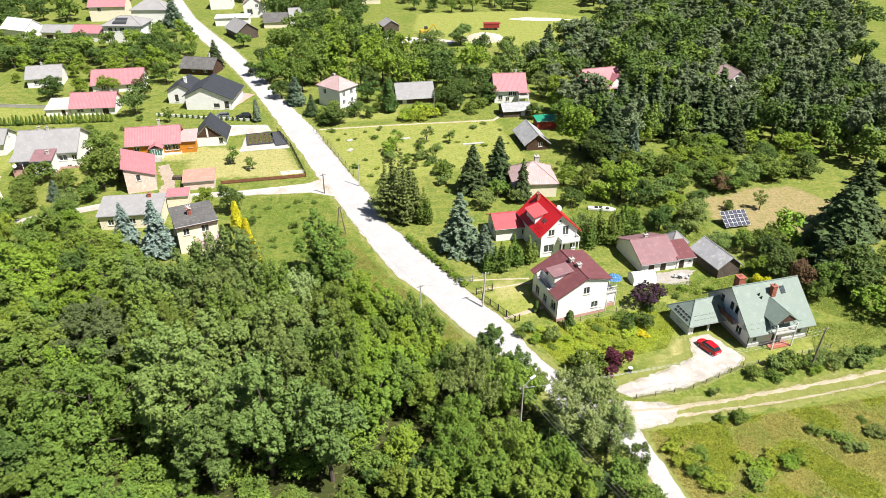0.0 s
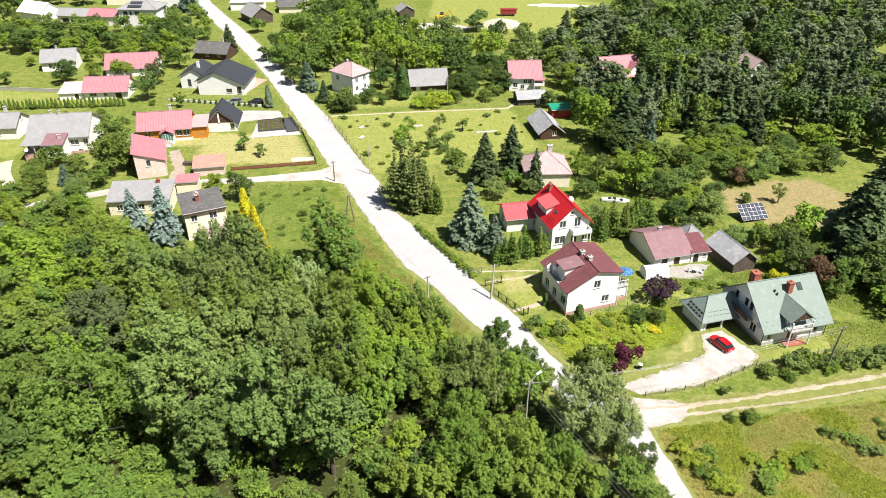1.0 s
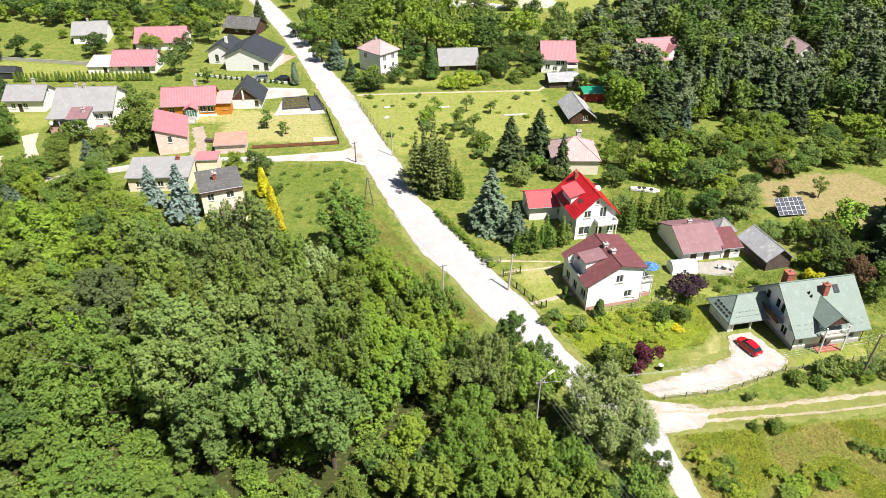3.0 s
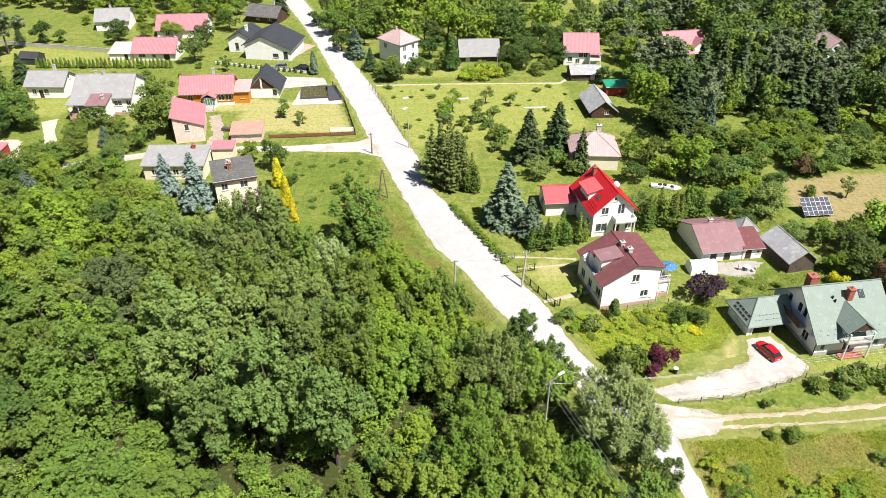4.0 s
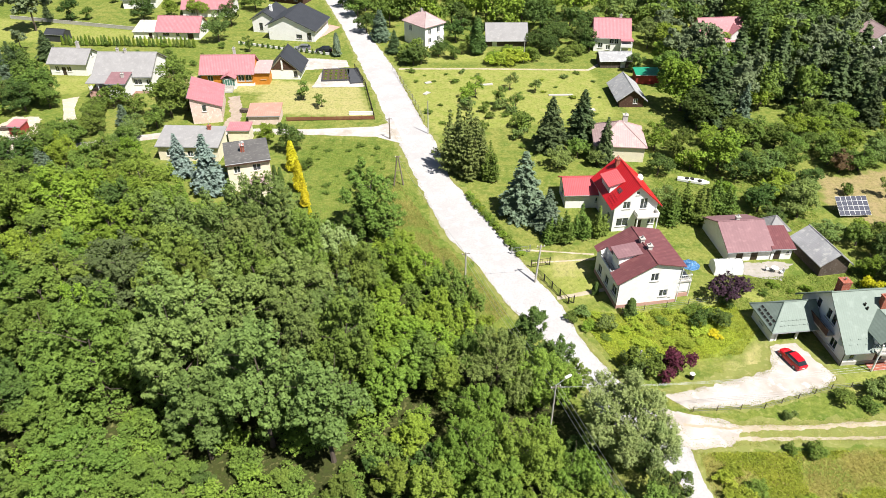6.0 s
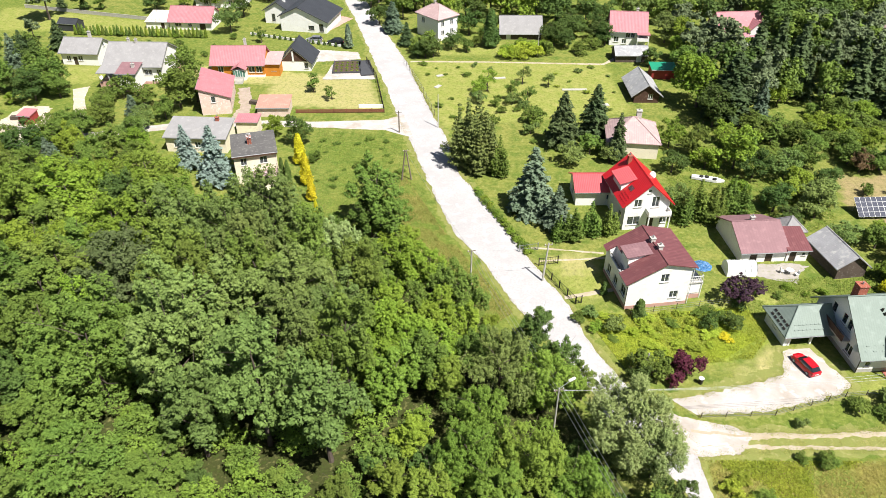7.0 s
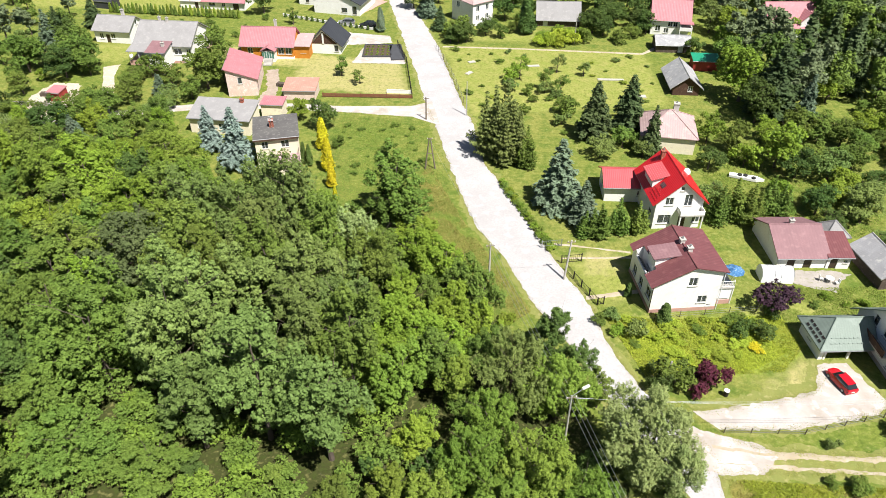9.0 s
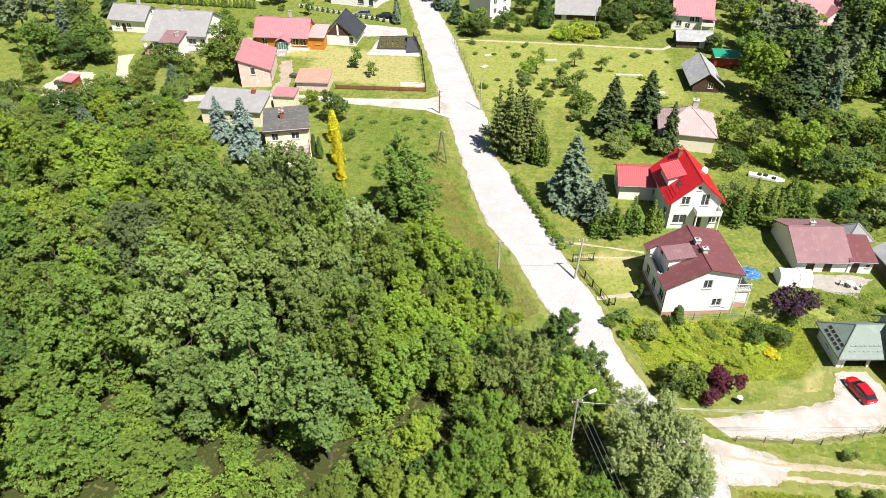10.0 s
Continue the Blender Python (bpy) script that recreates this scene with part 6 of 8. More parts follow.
grow([(-14, 82), (-9, 84), (1.5, 72), (3.5, 64), (-1.6, 60), (-9, 60), (-11, 68)], 3.4, 3, [("big", "bright", 7), ("big", "forest", 2)], (6.5, 9.5), 1.2, W, others=2.8)
# deep leaves mixed in here to imitate shade at the grove's foot
grow([(-26, 46.5), (-2, 49), (-2, 32), (-26, 32)], 4.2, 5, [("big", "forest", 5), ("big", "deep", 3)], (2.6, 4.8), 1.4, W, others=3.0)
grow([(-60, 100), (-26, 96), (-14, 82), (-5, 60), (10, 60), (14, 34), (-60, 34)], 3.6, 6, [("brush", "forest", 5), ("brush", "fresh", 4)], (2.0, 4.0), 1.3, "undergrowth of the near wood", joined="undergrowth")
plant("big", "forest", -14.3, 93.6, 11.5, 1.3, "tall conical leafy tree standing alone on the meadow")
plant("big", "forest", -11.8, 91.6, 7.0, 1.6, "leafy green tree beside the meadow")
plant("big", "forest", -15.2, 91.4, 6.5, 1.6, "leafy green tree beside the meadow")
plant("willow", "willow", 18.4, 52.6, 10.0, 1.05)
plant("willow", "willow", 20.6, 50.4, 7.0, 0.85)
# low dark trees added in place of the gap's deep shade
for x, y, h in ((14.6, 47.5, 3.6), (16.4, 44.0, 4.0), (13.6, 52.0, 3.4)):
    plant("mid", "deep", x, y, h, 1.1, "leafy thicket added to darken the shaded gap between wood and willow")
for x, y, h in ((20.6, 43.8, 5.5), (21.6, 40.0, 5.0)):
    plant("mid", "forest", x, y, h, 0.9)


# ---------- gardens, hedges and village trees ----------
plant("spruce", "blue", 9.5, 101.2, 11.5, 1.5)
plant("spruce", "blue", 13.2, 96.6, 7.5, 1.45)
plant("spruce", "spruce", 15.6, 124.6, 11, 1.43)
plant("spruce", "spruce", 21.9, 128.3, 11, 1.43)
plant("spruce", "spruce", 25.2, 119.4, 9.5, 0.95)
plant("mid", "silver", 16.7, 117.5, 4.5, 1.1)
plant("mid", "forest", 20.7, 121.5, 4.5, 1.1)
plant("mid", "silver", 24.0, 118.7, 3.5, 1.1)
plant("thuja", "forest", 15.5, 93.2, 6.0, 0.95)
plant("thuja", "forest", 18.4, 95.0, 6.0, 0.95)
plant("thuja", "forest", 21.2, 95.5, 5.5, 0.95)
plant("thuja", "forest", 13.4, 93.2, 4.5, 0.95)
plant("thuja", "forest", 33.3, 99.7, 6.5, 0.95)
plant("thuja", "forest", 35.8, 101.2, 7.0, 0.95)
plant("thuja", "forest", 38.1, 100.5, 6.5, 0.95)
plant("thuja", "forest", 41.5, 103.7, 6.5, 0.95)
plant("thuja", "forest", 43.1, 103.3, 5.5, 0.95)
plant("mid", "bright", 35.8, 125.4, 6, 0.9)
plant("mid", "forest", 39.5, 122.5, 6.5, 0.9)
plant("mid", "deep", 34.6, 115.8, 4.5, 1.1)
plant("mid", "bright", 45.8, 117.9, 9, 0.9)
plant("mid", "deep", 48.4, 114.8, 6, 1)
plant("mid", "bright", 45.0, 144.5, 12, 1)
plant("mid", "forest", 45.1, 158.8, 9, 1)
plant("spruce", "spruce", 49.7, 139.1, 14, 1.82)
plant("spruce", "spruce", 56.6, 151.4, 13, 1.69)
plant("mid", "deep", 46.1, 135.0, 9, 0.9)
plant("spruce", "blue", 55.1, 136.7, 9.5, 1.04)
plant("mid", "bright", 61.9, 146.1, 6, 0.9)
plant("mid", "bright", 64.5, 133.2, 4.5, 1.1)
plant("mid", "forest", 67.6, 125.8, 5, 1.1)
plant("mid", "brown", 67.9, 118.4, 4.5, 1.1, "dark brown-leaved bush at the field's edge")
plant("mid", "silver", 75.5, 121.8, 6, 1)
plant("mid", "deep", 83.5, 130.4, 6, 1)
plant("mid", "deep", 48.6, 103.7, 5.5, 1)
plant("mid", "silver", 54.7, 102.4, 6.5, 1)
plant("shrub", "forest", 65.9, 110.4, 2.2, 1)
plant("sparse", "forest", 72.3, 109.7, 4, 1)
plant("mid", "silver", 56.4, 95.5, 3.5, 1.5)
plant("mid", "forest", 65.4, 93.5, 5, 1.2)
plant("mid", "bright", 62.7, 97.2, 3, 1.3)
plant("sparse", "bright", 1.0, 149.6, 5, 1)
plant("sparse", "forest", 6.0, 145.0, 4.5, 1)
plant("sparse", "silver", 8.8, 153.9, 4.5, 1)
plant("sparse", "forest", 9.6, 142.0, 4.5, 1)
plant("sparse", "silver", 14.5, 153.0, 3.5, 1)
plant("shrub", "forest", 3.0, 133.0, 2, 1)
plant("shrub", "forest", 11.3, 134.9, 3, 1)
plant("column", "deep", 0.9, 179.1, 9, 1.4)
plant("mid", "deep", 19.6, 178.3, 5, 1.1)
plant("mid", "bright", 14.5, 174.5, 3.5, 1)
plant("mid", "deep", -3.4, 196.9, 8, 0.9)
plant("mid", "forest", 58.1, 118.1, 6, 1)
plant("mid", "silver", 53.6, 115.0, 6, 1)
plant("mid", "forest", 70.4, 139.2, 6, 1)
plant("mid", "bright", 75.2, 137.5, 6, 1)
plant("spruce", "spruce", 81.9, 139.3, 8, 1.56)
plant("mid", "bright", -39.8, 124.6, 4.4, 1)
plant("mid", "deep", -33.9, 121.0, 6.5, 0.85)
plant("column", "gold", -31.8, 113.7, 6, 1.25)
plant("column", "gold", -29.0, 106.7, 6, 1.2)
plant("column", "gold", -26.9, 101.5, 4.5, 1.2)
plant("column", "gold", -25.2, 97.3, 3, 0.9)
plant("column", "deep", -33.7, 108.4, 4, 1)
plant("column", "deep", -32.5, 107.7, 4, 1)
plant("spruce", "frost", -51.4, 110.7, 8.5, 1.23)
plant("spruce", "frost", -44.4, 105.8, 11, 1.30)
plant("mid", "forest", -64.5, 145.1, 9.5, 0.9)
plant("mid", "deep", -60.3, 138.9, 6, 1)
plant("mid", "forest", -63.7, 130.3, 5, 1)
plant("column", "blue", -71.2, 132.1, 4, 1.5)
plant("mid", "forest", -77.3, 131.7, 5, 1)
plant("spruce", "blue", -71.8, 105.1, 7, 1.17)
plant("mid", "forest", -93.5, 141.7, 8, 1.1)
plant("pine", "pine", -121.1, 189.6, 14, 1.3)
plant("spruce", "spruce", -105.9, 167.6, 7.5, 1.56)
plant("spruce", "spruce", -106.3, 157.8, 6, 1.56)
plant("mid", "deep", -106.7, 155.1, 8, 1)
plant("mid", "forest", -77.5, 121.8, 6, 1.1)
plant("mid", "bright", -80.7, 114.7, 5, 1.2)
plant("mid", "silver", -67.5, 183.0, 8, 0.9)
plant("sparse", "forest", -57.2, 175.7, 4, 1)
plant("mid", "deep", -68.1, 196.3, 7, 0.9)
plant("column", "blue", -34.2, 173.6, 6, 1.2)
plant("mid", "deep", -115.4, 198.3, 7, 0.9)
plant("spruce", "spruce", -122.9, 199.6, 5, 1.30)
plant("mid", "deep", -94.3, 199.0, 7, 1)
plant("mid", "forest", -65.4, 211.5, 7, 1)
plant("spruce", "blue", -24.4, 186.0, 8, 1.43)
plant("spruce", "spruce", -20.0, 176.9, 6, 1.56)
plant("mid", "deep", -14.5, 168.7, 5, 1.1)
plant("mid", "deep", -8.6, 174.5, 4, 1)
plant("sparse", "forest", -36.9, 145.9, 4, 1.3)
plant("sparse", "forest", -32.1, 142.4, 3, 1.3)
plant("mid", "forest", -72.5, 160.1, 6, 1)
plant("mid", "forest", -111.1, 199.8, 4, 1)
plant("mid", "bright", -110.9, 217.1, 3, 1)
plant("shrub", "forest", -29.3, 114.9, 2, 1)
plant("shrub", "forest", -21.1, 112.9, 1.5, 1)
plant("mid", "deep", -29.4, 192.4, 6, 1)
plant("mid", "deep", -40.0, 215.9, 5, 1)
plant("mid", "forest", -34.0, 206.9, 8, 1)
plant("mid", "bright", -98.9, 143.0, 5, 1)
plant("mid", "forest", -21.6, 205.5, 9, 1)
plant("column", "deep", 18.9, 80.3, 2.2, 1.6)
plant("column", "deep", 23.0, 75.8, 3.0, 2.0, "dark green conical garden conifer before the house")
plant("shrub", "deep", 32.0, 74.6, 2.4, 1)
plant("shrub", "deep", 34.6, 74.8, 2.3, 1.1)
plant("shrub", "plum", 37.2, 80.2, 4.0, 1.1)
plant("shrub", "purple", 27.2, 65.7, 3.6, 0.9)
plant("shrub", "purple", 25.6, 64.2, 2.4, 1)
plant("shrub", "forest", 23.1, 65.2, 3.6, 1)
plant("shrub", "deep", 21.1, 64.8, 3, 1)
plant("shrub", "silver", 19.4, 73.0, 2.6, 0.9)
plant("shrub", "silver", 16.7, 75.6, 1.4, 1.3)
plant("shrub", "forest", 15.0, 74.5, 1.2, 1.4)
plant("shrub", "bright", 17.1, 72.9, 1.3, 1.4)
plant("shrub", "gold", 58.3, 83.4, 2.2, 1.1)
plant("herb", "gold", 33.6, 72.2, 0.7, 2.2, "low golden ground-cover plant in the garden")
plant("herb", "lush", 31.4, 72.6, 0.8, 2.4, "low bright green ground-cover plant in the garden")
plant("shrub", "deep", 36.9, 78.8, 2, 1)
plant("shrub", "forest", 45.7, 61.2, 1.8, 1.2)
plant("shrub", "silver", 51.1, 63.3, 2.4, 1.2)
plant("shrub", "forest", 48.2, 60.6, 1.4, 1.4)
plant("shrub", "forest", 39.3, 53.1, 1.6, 1)
plant("shrub", "forest", 36.9, 53.7, 1.2, 1)
plant("shrub", "silver", 49.4, 62.6, 2.2, 1.1)
plant("shrub", "forest", 51.3, 63.1, 2.2, 1.2)
plant("shrub", "silver", 57.5, 62.5, 2.2, 1.1)
plant("shrub", "silver", 60.5, 62.7, 2.4, 1.2)
plant("shrub", "silver", 63.3, 63.0, 2.4, 1.2)
plant("shrub", "forest", 45.3, 61.7, 1.5, 1.1)
plant("shrub", "bright", 54.6, 60.8, 1.4, 1.2)
plant("mid", "deep", 63.2, 90.1, 6, 0.9)
plant("mid", "brown", 64.3, 83.6, 5, 0.8, "copper-leaved tree behind the green-roofed house")
plant("mid", "brown", 64.4, 81.5, 5.5, 0.8, "copper-leaved tree behind the green-roofed house")
plant("spruce", "spruce", 74.8, 88.9, 15, 1.95)
plant("spruce", "spruce", 84.2, 98.6, 15, 1.82)
plant("spruce", "spruce", 70.9, 85.1, 9, 1.95)
plant("mid", "deep", 72.1, 80.6, 8, 1.2)
plant("mid", "forest", 68.2, 80.8, 6, 1)
plant("mid", "bright", 59.1, 86.6, 4, 1)
plant("shrub", "silver", 38.3, 58.5, 1.3, 1)
plant("shrub", "forest", 39.4, 53.6, 1.6, 1.2)
plant("spruce", "blue", -25.1, 186.9, 8, 1.43)
plant("spruce", "spruce", -52.8, 227.0, 9, 1.43)
plant("column", "deep", 1.2, 177.3, 9, 1.5)
plant("mid", "deep", -12.6, 169.5, 4.5, 1.2)
plant("mid", "deep", -16.3, 168.5, 4, 1)
plant("mid", "deep", -8.4, 176.4, 4, 1)
plant("mid", "deep", -4.7, 186.1, 7, 1)
plant("mid", "forest", -2.8, 177.2, 3, 1)
plant("spruce", "blue", -77.9, 287.0, 12, 1.56)
plant("spruce", "deep", -76.4, 258.5, 4.5, 1.75)
plant("mid", "silver", -88.3, 303.3, 8, 1)
plant("mid", "deep", 33.7, 222.1, 10, 0.8)
plant("mid", "deep", 29.5, 212.8, 6, 0.8)
plant("mid", "deep", 21.3, 220.5, 6, 1)
plant("mid", "silver", 17.8, 231.4, 10, 1.2)
plant("mid", "silver", 30.6, 246.0, 8, 1.2)
plant("mid", "forest", 51.0, 226.1, 5, 1)
plant("spruce", "spruce", 56.8, 222.8, 12, 1.56)
plant("mid", "forest", 66.2, 235.5, 11, 1)
plant("mid", "silver", 45.3, 183.8, 8, 1)
plant("mid", "bright", 49.5, 180.7, 8, 1)
plant("mid", "bright", 46.3, 171.7, 6, 1)
plant("mid", "deep", 39.0, 167.1, 5, 1)
plant("mid", "forest", -46.9, 250.9, 6, 1)
plant("mid", "deep", -34.1, 228.6, 7, 1)
plant("mid", "deep", -28.8, 217.9, 7, 1)
plant("mid", "forest", -24.9, 211.0, 7, 1)
plant("mid", "bright", 58.5, 173.0, 9, 0.9)
plant("mid", "deep", 30.0, 181.0, 6, 1)
plant("mid", "deep", 30.2, 191.1, 8, 1)
plant("mid", "deep", 21.4, 188.3, 7, 1.1)
plant("mid", "deep", 17.1, 180.0, 6, 1.1)
plant("shrub", "forest", 23.3, 174.1, 3, 1.3)
plant("mid", "bright", 8.8, 175.8, 3, 1.4)
plant("mid", "bright", 5.3, 171.7, 3, 1.4)
plant("mid", "bright", 11.9, 176.2, 2.5, 1.4)
plant("mid", "deep", -36.0, 220.2, 8, 1)
plant("pine", "pine", -116.5, 149.2, 13, 1.3)
plant("mid", "forest", -104.6, 138.5, 9, 1.0)
plant("spruce", "blue", -108.3, 152.7, 9, 1.30)
plant("mid", "forest", -95.8, 143.8, 9, 1)
plant("mid", "forest", -90.5, 138.7, 6, 1)
plant("spruce", "spruce", -106.9, 154.9, 9, 1.30)
plant("mid", "forest", -99.0, 127.8, 5, 1)
plant("mid", "silver", -101.7, 141.4, 5, 1)
plant("mid", "bright", -99.0, 134.7, 3, 1)
plant("mid", "deep", -93.9, 114.3, 7, 1)
plant("mid", "forest", -89.1, 113.8, 6, 1.2)
plant("mid", "forest", -79.8, 115.5, 7, 1.1)
plant("mid", "forest", -78.4, 120.6, 6, 1.1)
plant("mid", "forest", -75.4, 127.6, 5, 1.2)
plant("mid", "forest", -78.6, 135.5, 4, 1.2)
plant("mid", "silver", -66.5, 126.4, 5, 1)
plant("mid", "silver", -65.6, 120.1, 5, 1.2)
plant("willow", "willow", -85.7, 103.2, 8, 0.8)
plant("spruce", "blue", -74.6, 107.2, 7, 1.30)

plant("mid", "forest", -62.6, 135.5, 9.5, 0.95, "dense leafy tree beside the pink-roofed barn")
plant("spruce", "blue", -71.2, 131.5, 4.5, 1.5)
for x, y, h, leaf in ((4.9, 169.6, 2.6, "lush"), (7.0, 169.8, 3.0, "lush"), (9.4, 170.0, 3.2, "lush"), (12.2, 171.2, 3.0, "lush"), (7.6, 172.8, 3.2, "lush"), (10.6, 173.2, 3.4, "lush"), (14.9, 173.8, 3.4, "forest")):
    plant("shrub", leaf, x, y, h, 1.1, "bright green overgrown hedge bush by the path")
for x, y, h, leaf in ((-0.5, 143.5, 2.6, "silver"), (3.0, 142.0, 2.2, "forest"), (6.5, 143.0, 2.6, "silver"), (8.8, 141.0, 2.0, "silver"), (4.3, 138.3, 1.6, "forest"), (-0.8, 147.9, 3.2, "bright"), (10.5, 134.1, 3.4, "forest"), (10.0, 129.2, 2.6, "silver")):
    plant("shrub", leaf, x, y, h, 1.05, "loose leafy bush on the meadow")
for x, y, h, leaf in ((41.7, 45.6, 1.6, "bright"), (38.2, 45.1, 1.6, "bright"), (40.0, 46.8, 1.5, "weed"), (43.4, 46.4, 1.4, "bright"), (36.6, 47.0, 1.3, "weed"), (50.4, 48.7, 1.5, "forest"), (51.3, 46.8, 1.6, "silver"), (48.0, 50.4, 1.3, "forest"), (55.4, 49.0, 1.6, "silver"), (36.2, 43.6, 1.8, "forest")):
    plant("shrub", leaf, x, y, 0.75 * h, 1.9, "leafy bush among tall grass and weeds")

plant("big", "deep", 21.6, 45.4, 6.0, 1.25, "dark leafy young tree leaning over the lane")
for x, y, h, leaf in ((28.4, 49.4, 1.3, "weed"), (29.4, 47.6, 1.5, "weed"), (30.4, 45.6, 1.4, "sward"), (29.8, 50.6, 1.1, "weed"), (31.6, 48.4, 1.3, "sward"), (31.2, 43.4, 1.6, "weed")):
    plant("herb", leaf, x, y, h, 1.5, "tall pale weeds on the lane's bank")
# woods right of the village
R = "trees of the village woods"
CON = [("pine", "pine", 6), ("sprig", "spruce", 4), ("far", "deep", 3), ("far", "forest", 2)]
grow([(47, 138), (57, 140), (66, 146), (98, 142), (108, 112), (130, 118), (150, 190), (70, 190), (54, 178), (46, 165), (50, 148)], 4.6, 21, [("pine", "pine", 6), ("sprig", "spruce", 5), ("far", "deep", 2), ("far", "forest", 2)], (8, 13), 1.1, R, others=3.5, joined="far_woods")
grow([(50, 186), (72, 192), (150, 192), (190, 250), (240, 345), (100, 345), (96, 270), (62, 222), (50, 205)], 7.2, 22, CON, (9, 14), 1.3, R, others=4.0, joined="far_woods")
grow([(100, 60), (135, 70), (140, 118), (104, 102), (94, 92), (92, 70)], 7.0, 23, [("pine", "pine", 3), ("sprig", "spruce", 3), ("far", "deep", 3)], (9, 14), 1.2, R, others=4.0, joined="far_woods")
# rough orchard and scrub between the houses and the woods
grow([(44, 122), (50, 104), (60, 108), (62, 118), (88, 121), (92, 126), (60, 130), (46, 130)], 4.8, 24, [("mid", "forest", 4), ("mid", "bright", 3), ("mid", "deep", 1), ("mid", "silver", 2)], (3, 5.5), 1.35, others=3.0)
grow([(56, 94), (70, 98), (92, 98), (94, 80), (70, 70), (60, 78), (60, 90)], 5.6, 25, [("mid", "forest", 4), ("mid", "deep", 3), ("mid", "silver", 2), ("shrub", "bright", 2)], (3, 6), 1.2, others=3.0)
grow([(32, 100), (44, 101), (50, 99), (48, 117), (34, 119), (33, 112)], 6.0, 26, [("mid", "forest", 4), ("mid", "deep", 3), ("mid", "silver", 2), ("shrub", "bright", 2)], (2.5, 5), 1.1, others=3.5)
grow([(56, 124), (92, 124), (98, 140), (66, 144), (52, 136)], 5.0, 47, [("mid", "bright", 3), ("mid", "forest", 4), ("shrub", "bright", 2), ("mid", "deep", 1)], (2.6, 5.5), 1.35, others=3.0, clump=-0.25)
# trees behind the meadow
grow([(-34, 212), (-26, 194), (-8, 194), (4, 193), (20, 193), (30, 198), (31, 215), (20, 222), (12, 216), (4, 236), (-4, 262), (-24, 262), (-34, 250)], 5.6, 27, [("far", "forest", 4), ("far", "deep", 4), ("far", "bright", 3)], (7, 12), 1.0, R, others=3.5, joined="far_woods")
grow([(-22, 262), (-4, 262), (0, 345), (-60, 345), (-44, 300)], 8.0, 28, [("far", "forest", 4), ("far", "deep", 5)], (8, 12), 1.2, R, others=5.0, joined="far_woods")
grow([(20, 300), (70, 300), (90, 345), (10, 345)], 6.5, 29, [("far", "forest", 4), ("far", "deep", 5), ("far", "silver", 3)], (5, 9), 1.2, R, others=4.0, joined="far_woods", clump=-0.05)
grow([(32, 196), (50, 196), (58, 222), (44, 236), (36, 222)], 6.5, 30, [("far", "forest", 4), ("far", "deep", 4), ("far", "silver", 3)], (6, 10), 1.0, R, others=4.0, joined="far_woods")
grow([(-18, 170), (2, 172), (2, 192), (-2, 194), (-6, 188)], 5.5, 31, [("mid", "deep", 4), ("mid", "forest", 3), ("shrub", "forest", 3)], (2.5, 6), 1.0, others=4.0)
grow([(14.5, 176), (30, 176), (30, 192), (16, 192)], 5.0, 32, [("mid", "deep", 4), ("mid", "forest", 4)], (3, 6), 1.1, others=3.5)
# belt of trees left of the road
grow([(-160, 240), (-100, 228), (-66, 226), (-66, 238), (-80, 255), (-160, 262)], 4.9, 33, [("far", "forest", 4), ("far", "bright", 3), ("far", "deep", 3)], (4.5, 8), 1.35, R, others=3.2, joined="far_woods")
grow([(-200, 262), (-140, 262), (-140, 300), (-118, 300), (-118, 345), (-230, 345)], 8.5, 34, [("far", "forest", 4), ("far", "bright", 2), ("far", "deep", 5)], (7, 11), 1.2, R, others=5.0, joined="far_woods")
grow([(-72, 240), (-60, 244), (-72, 280), (-84, 285), (-82, 258)], 6.0, 35, [("far", "bright", 4), ("shrub", "forest", 3), ("far", "deep", 2)], (3, 6), 1.0, R, others=4.0, joined="far_woods")
grow([(-104, 228), (-96, 204), (-88, 200), (-72, 206), (-68, 226)], 6.5, 36, [("mid", "forest", 4), ("mid", "bright", 4), ("mid", "deep", 2)], (3, 6), 1.0, others=4.0)
grow([(-170, 190), (-136, 180), (-116, 176), (-104, 160), (-108, 140), (-118, 128), (-190, 128)], 7.0, 37, [("far", "forest", 5), ("pine", "pine", 2), ("far", "silver", 3)], (4.5, 8.5), 1.1, others=4.5, joined="far_woods")
grow([(-112, 130), (-96, 134), (-92, 140), (-108, 146)], 7.0, 38, [("mid", "forest", 3), ("mid", "deep", 3)], (4, 8), 1.0, others=3.5)
grow([(-80, 140), (-66, 142), (-60, 134), (-62, 130), (-84, 124)], 6.5, 39, [("mid", "forest", 4), ("mid", "bright", 2), ("shrub", "forest", 3)], (2.5, 5.5), 1.0, others=3.5)
grow([(-112, 110), (-60, 118), (-60, 108), (-48, 98), (-112, 98)], 5.0, 40, [("big", "bright", 4), ("big", "forest", 4), ("big", "deep", 2)], (6, 9), 1.35, W, others=3.5)
grow([(-52, 101), (-44, 99), (-36, 98.5), (-29, 95.5), (-26, 92), (-46, 92)], 3.6, 41, [("big", "forest", 4), ("big", "fresh", 2)], (2.2, 3.6), 1.6, W, others=2.4)
grow([(-8, 132), (-14, 152), (-17, 164), (29, 165), (30, 148), (24, 131), (10, 124)], 4.0, 48, [("herb", "sward", 4), ("herb", "weed", 3), ("shrub", "silver", 1)], (0.3, 1.0), 1.8, joined="scrub", others=2.0, clump=0.15)
grow([(-31, 126), (-18, 125), (-12, 110), (-6, 95), (-16, 97), (-31, 111)], 2.6, 49, [("herb", "sward", 5), ("herb", "forest", 2)], (0.25, 0.6), 2.4, joined="scrub", others=1.5, clump=-0.15)
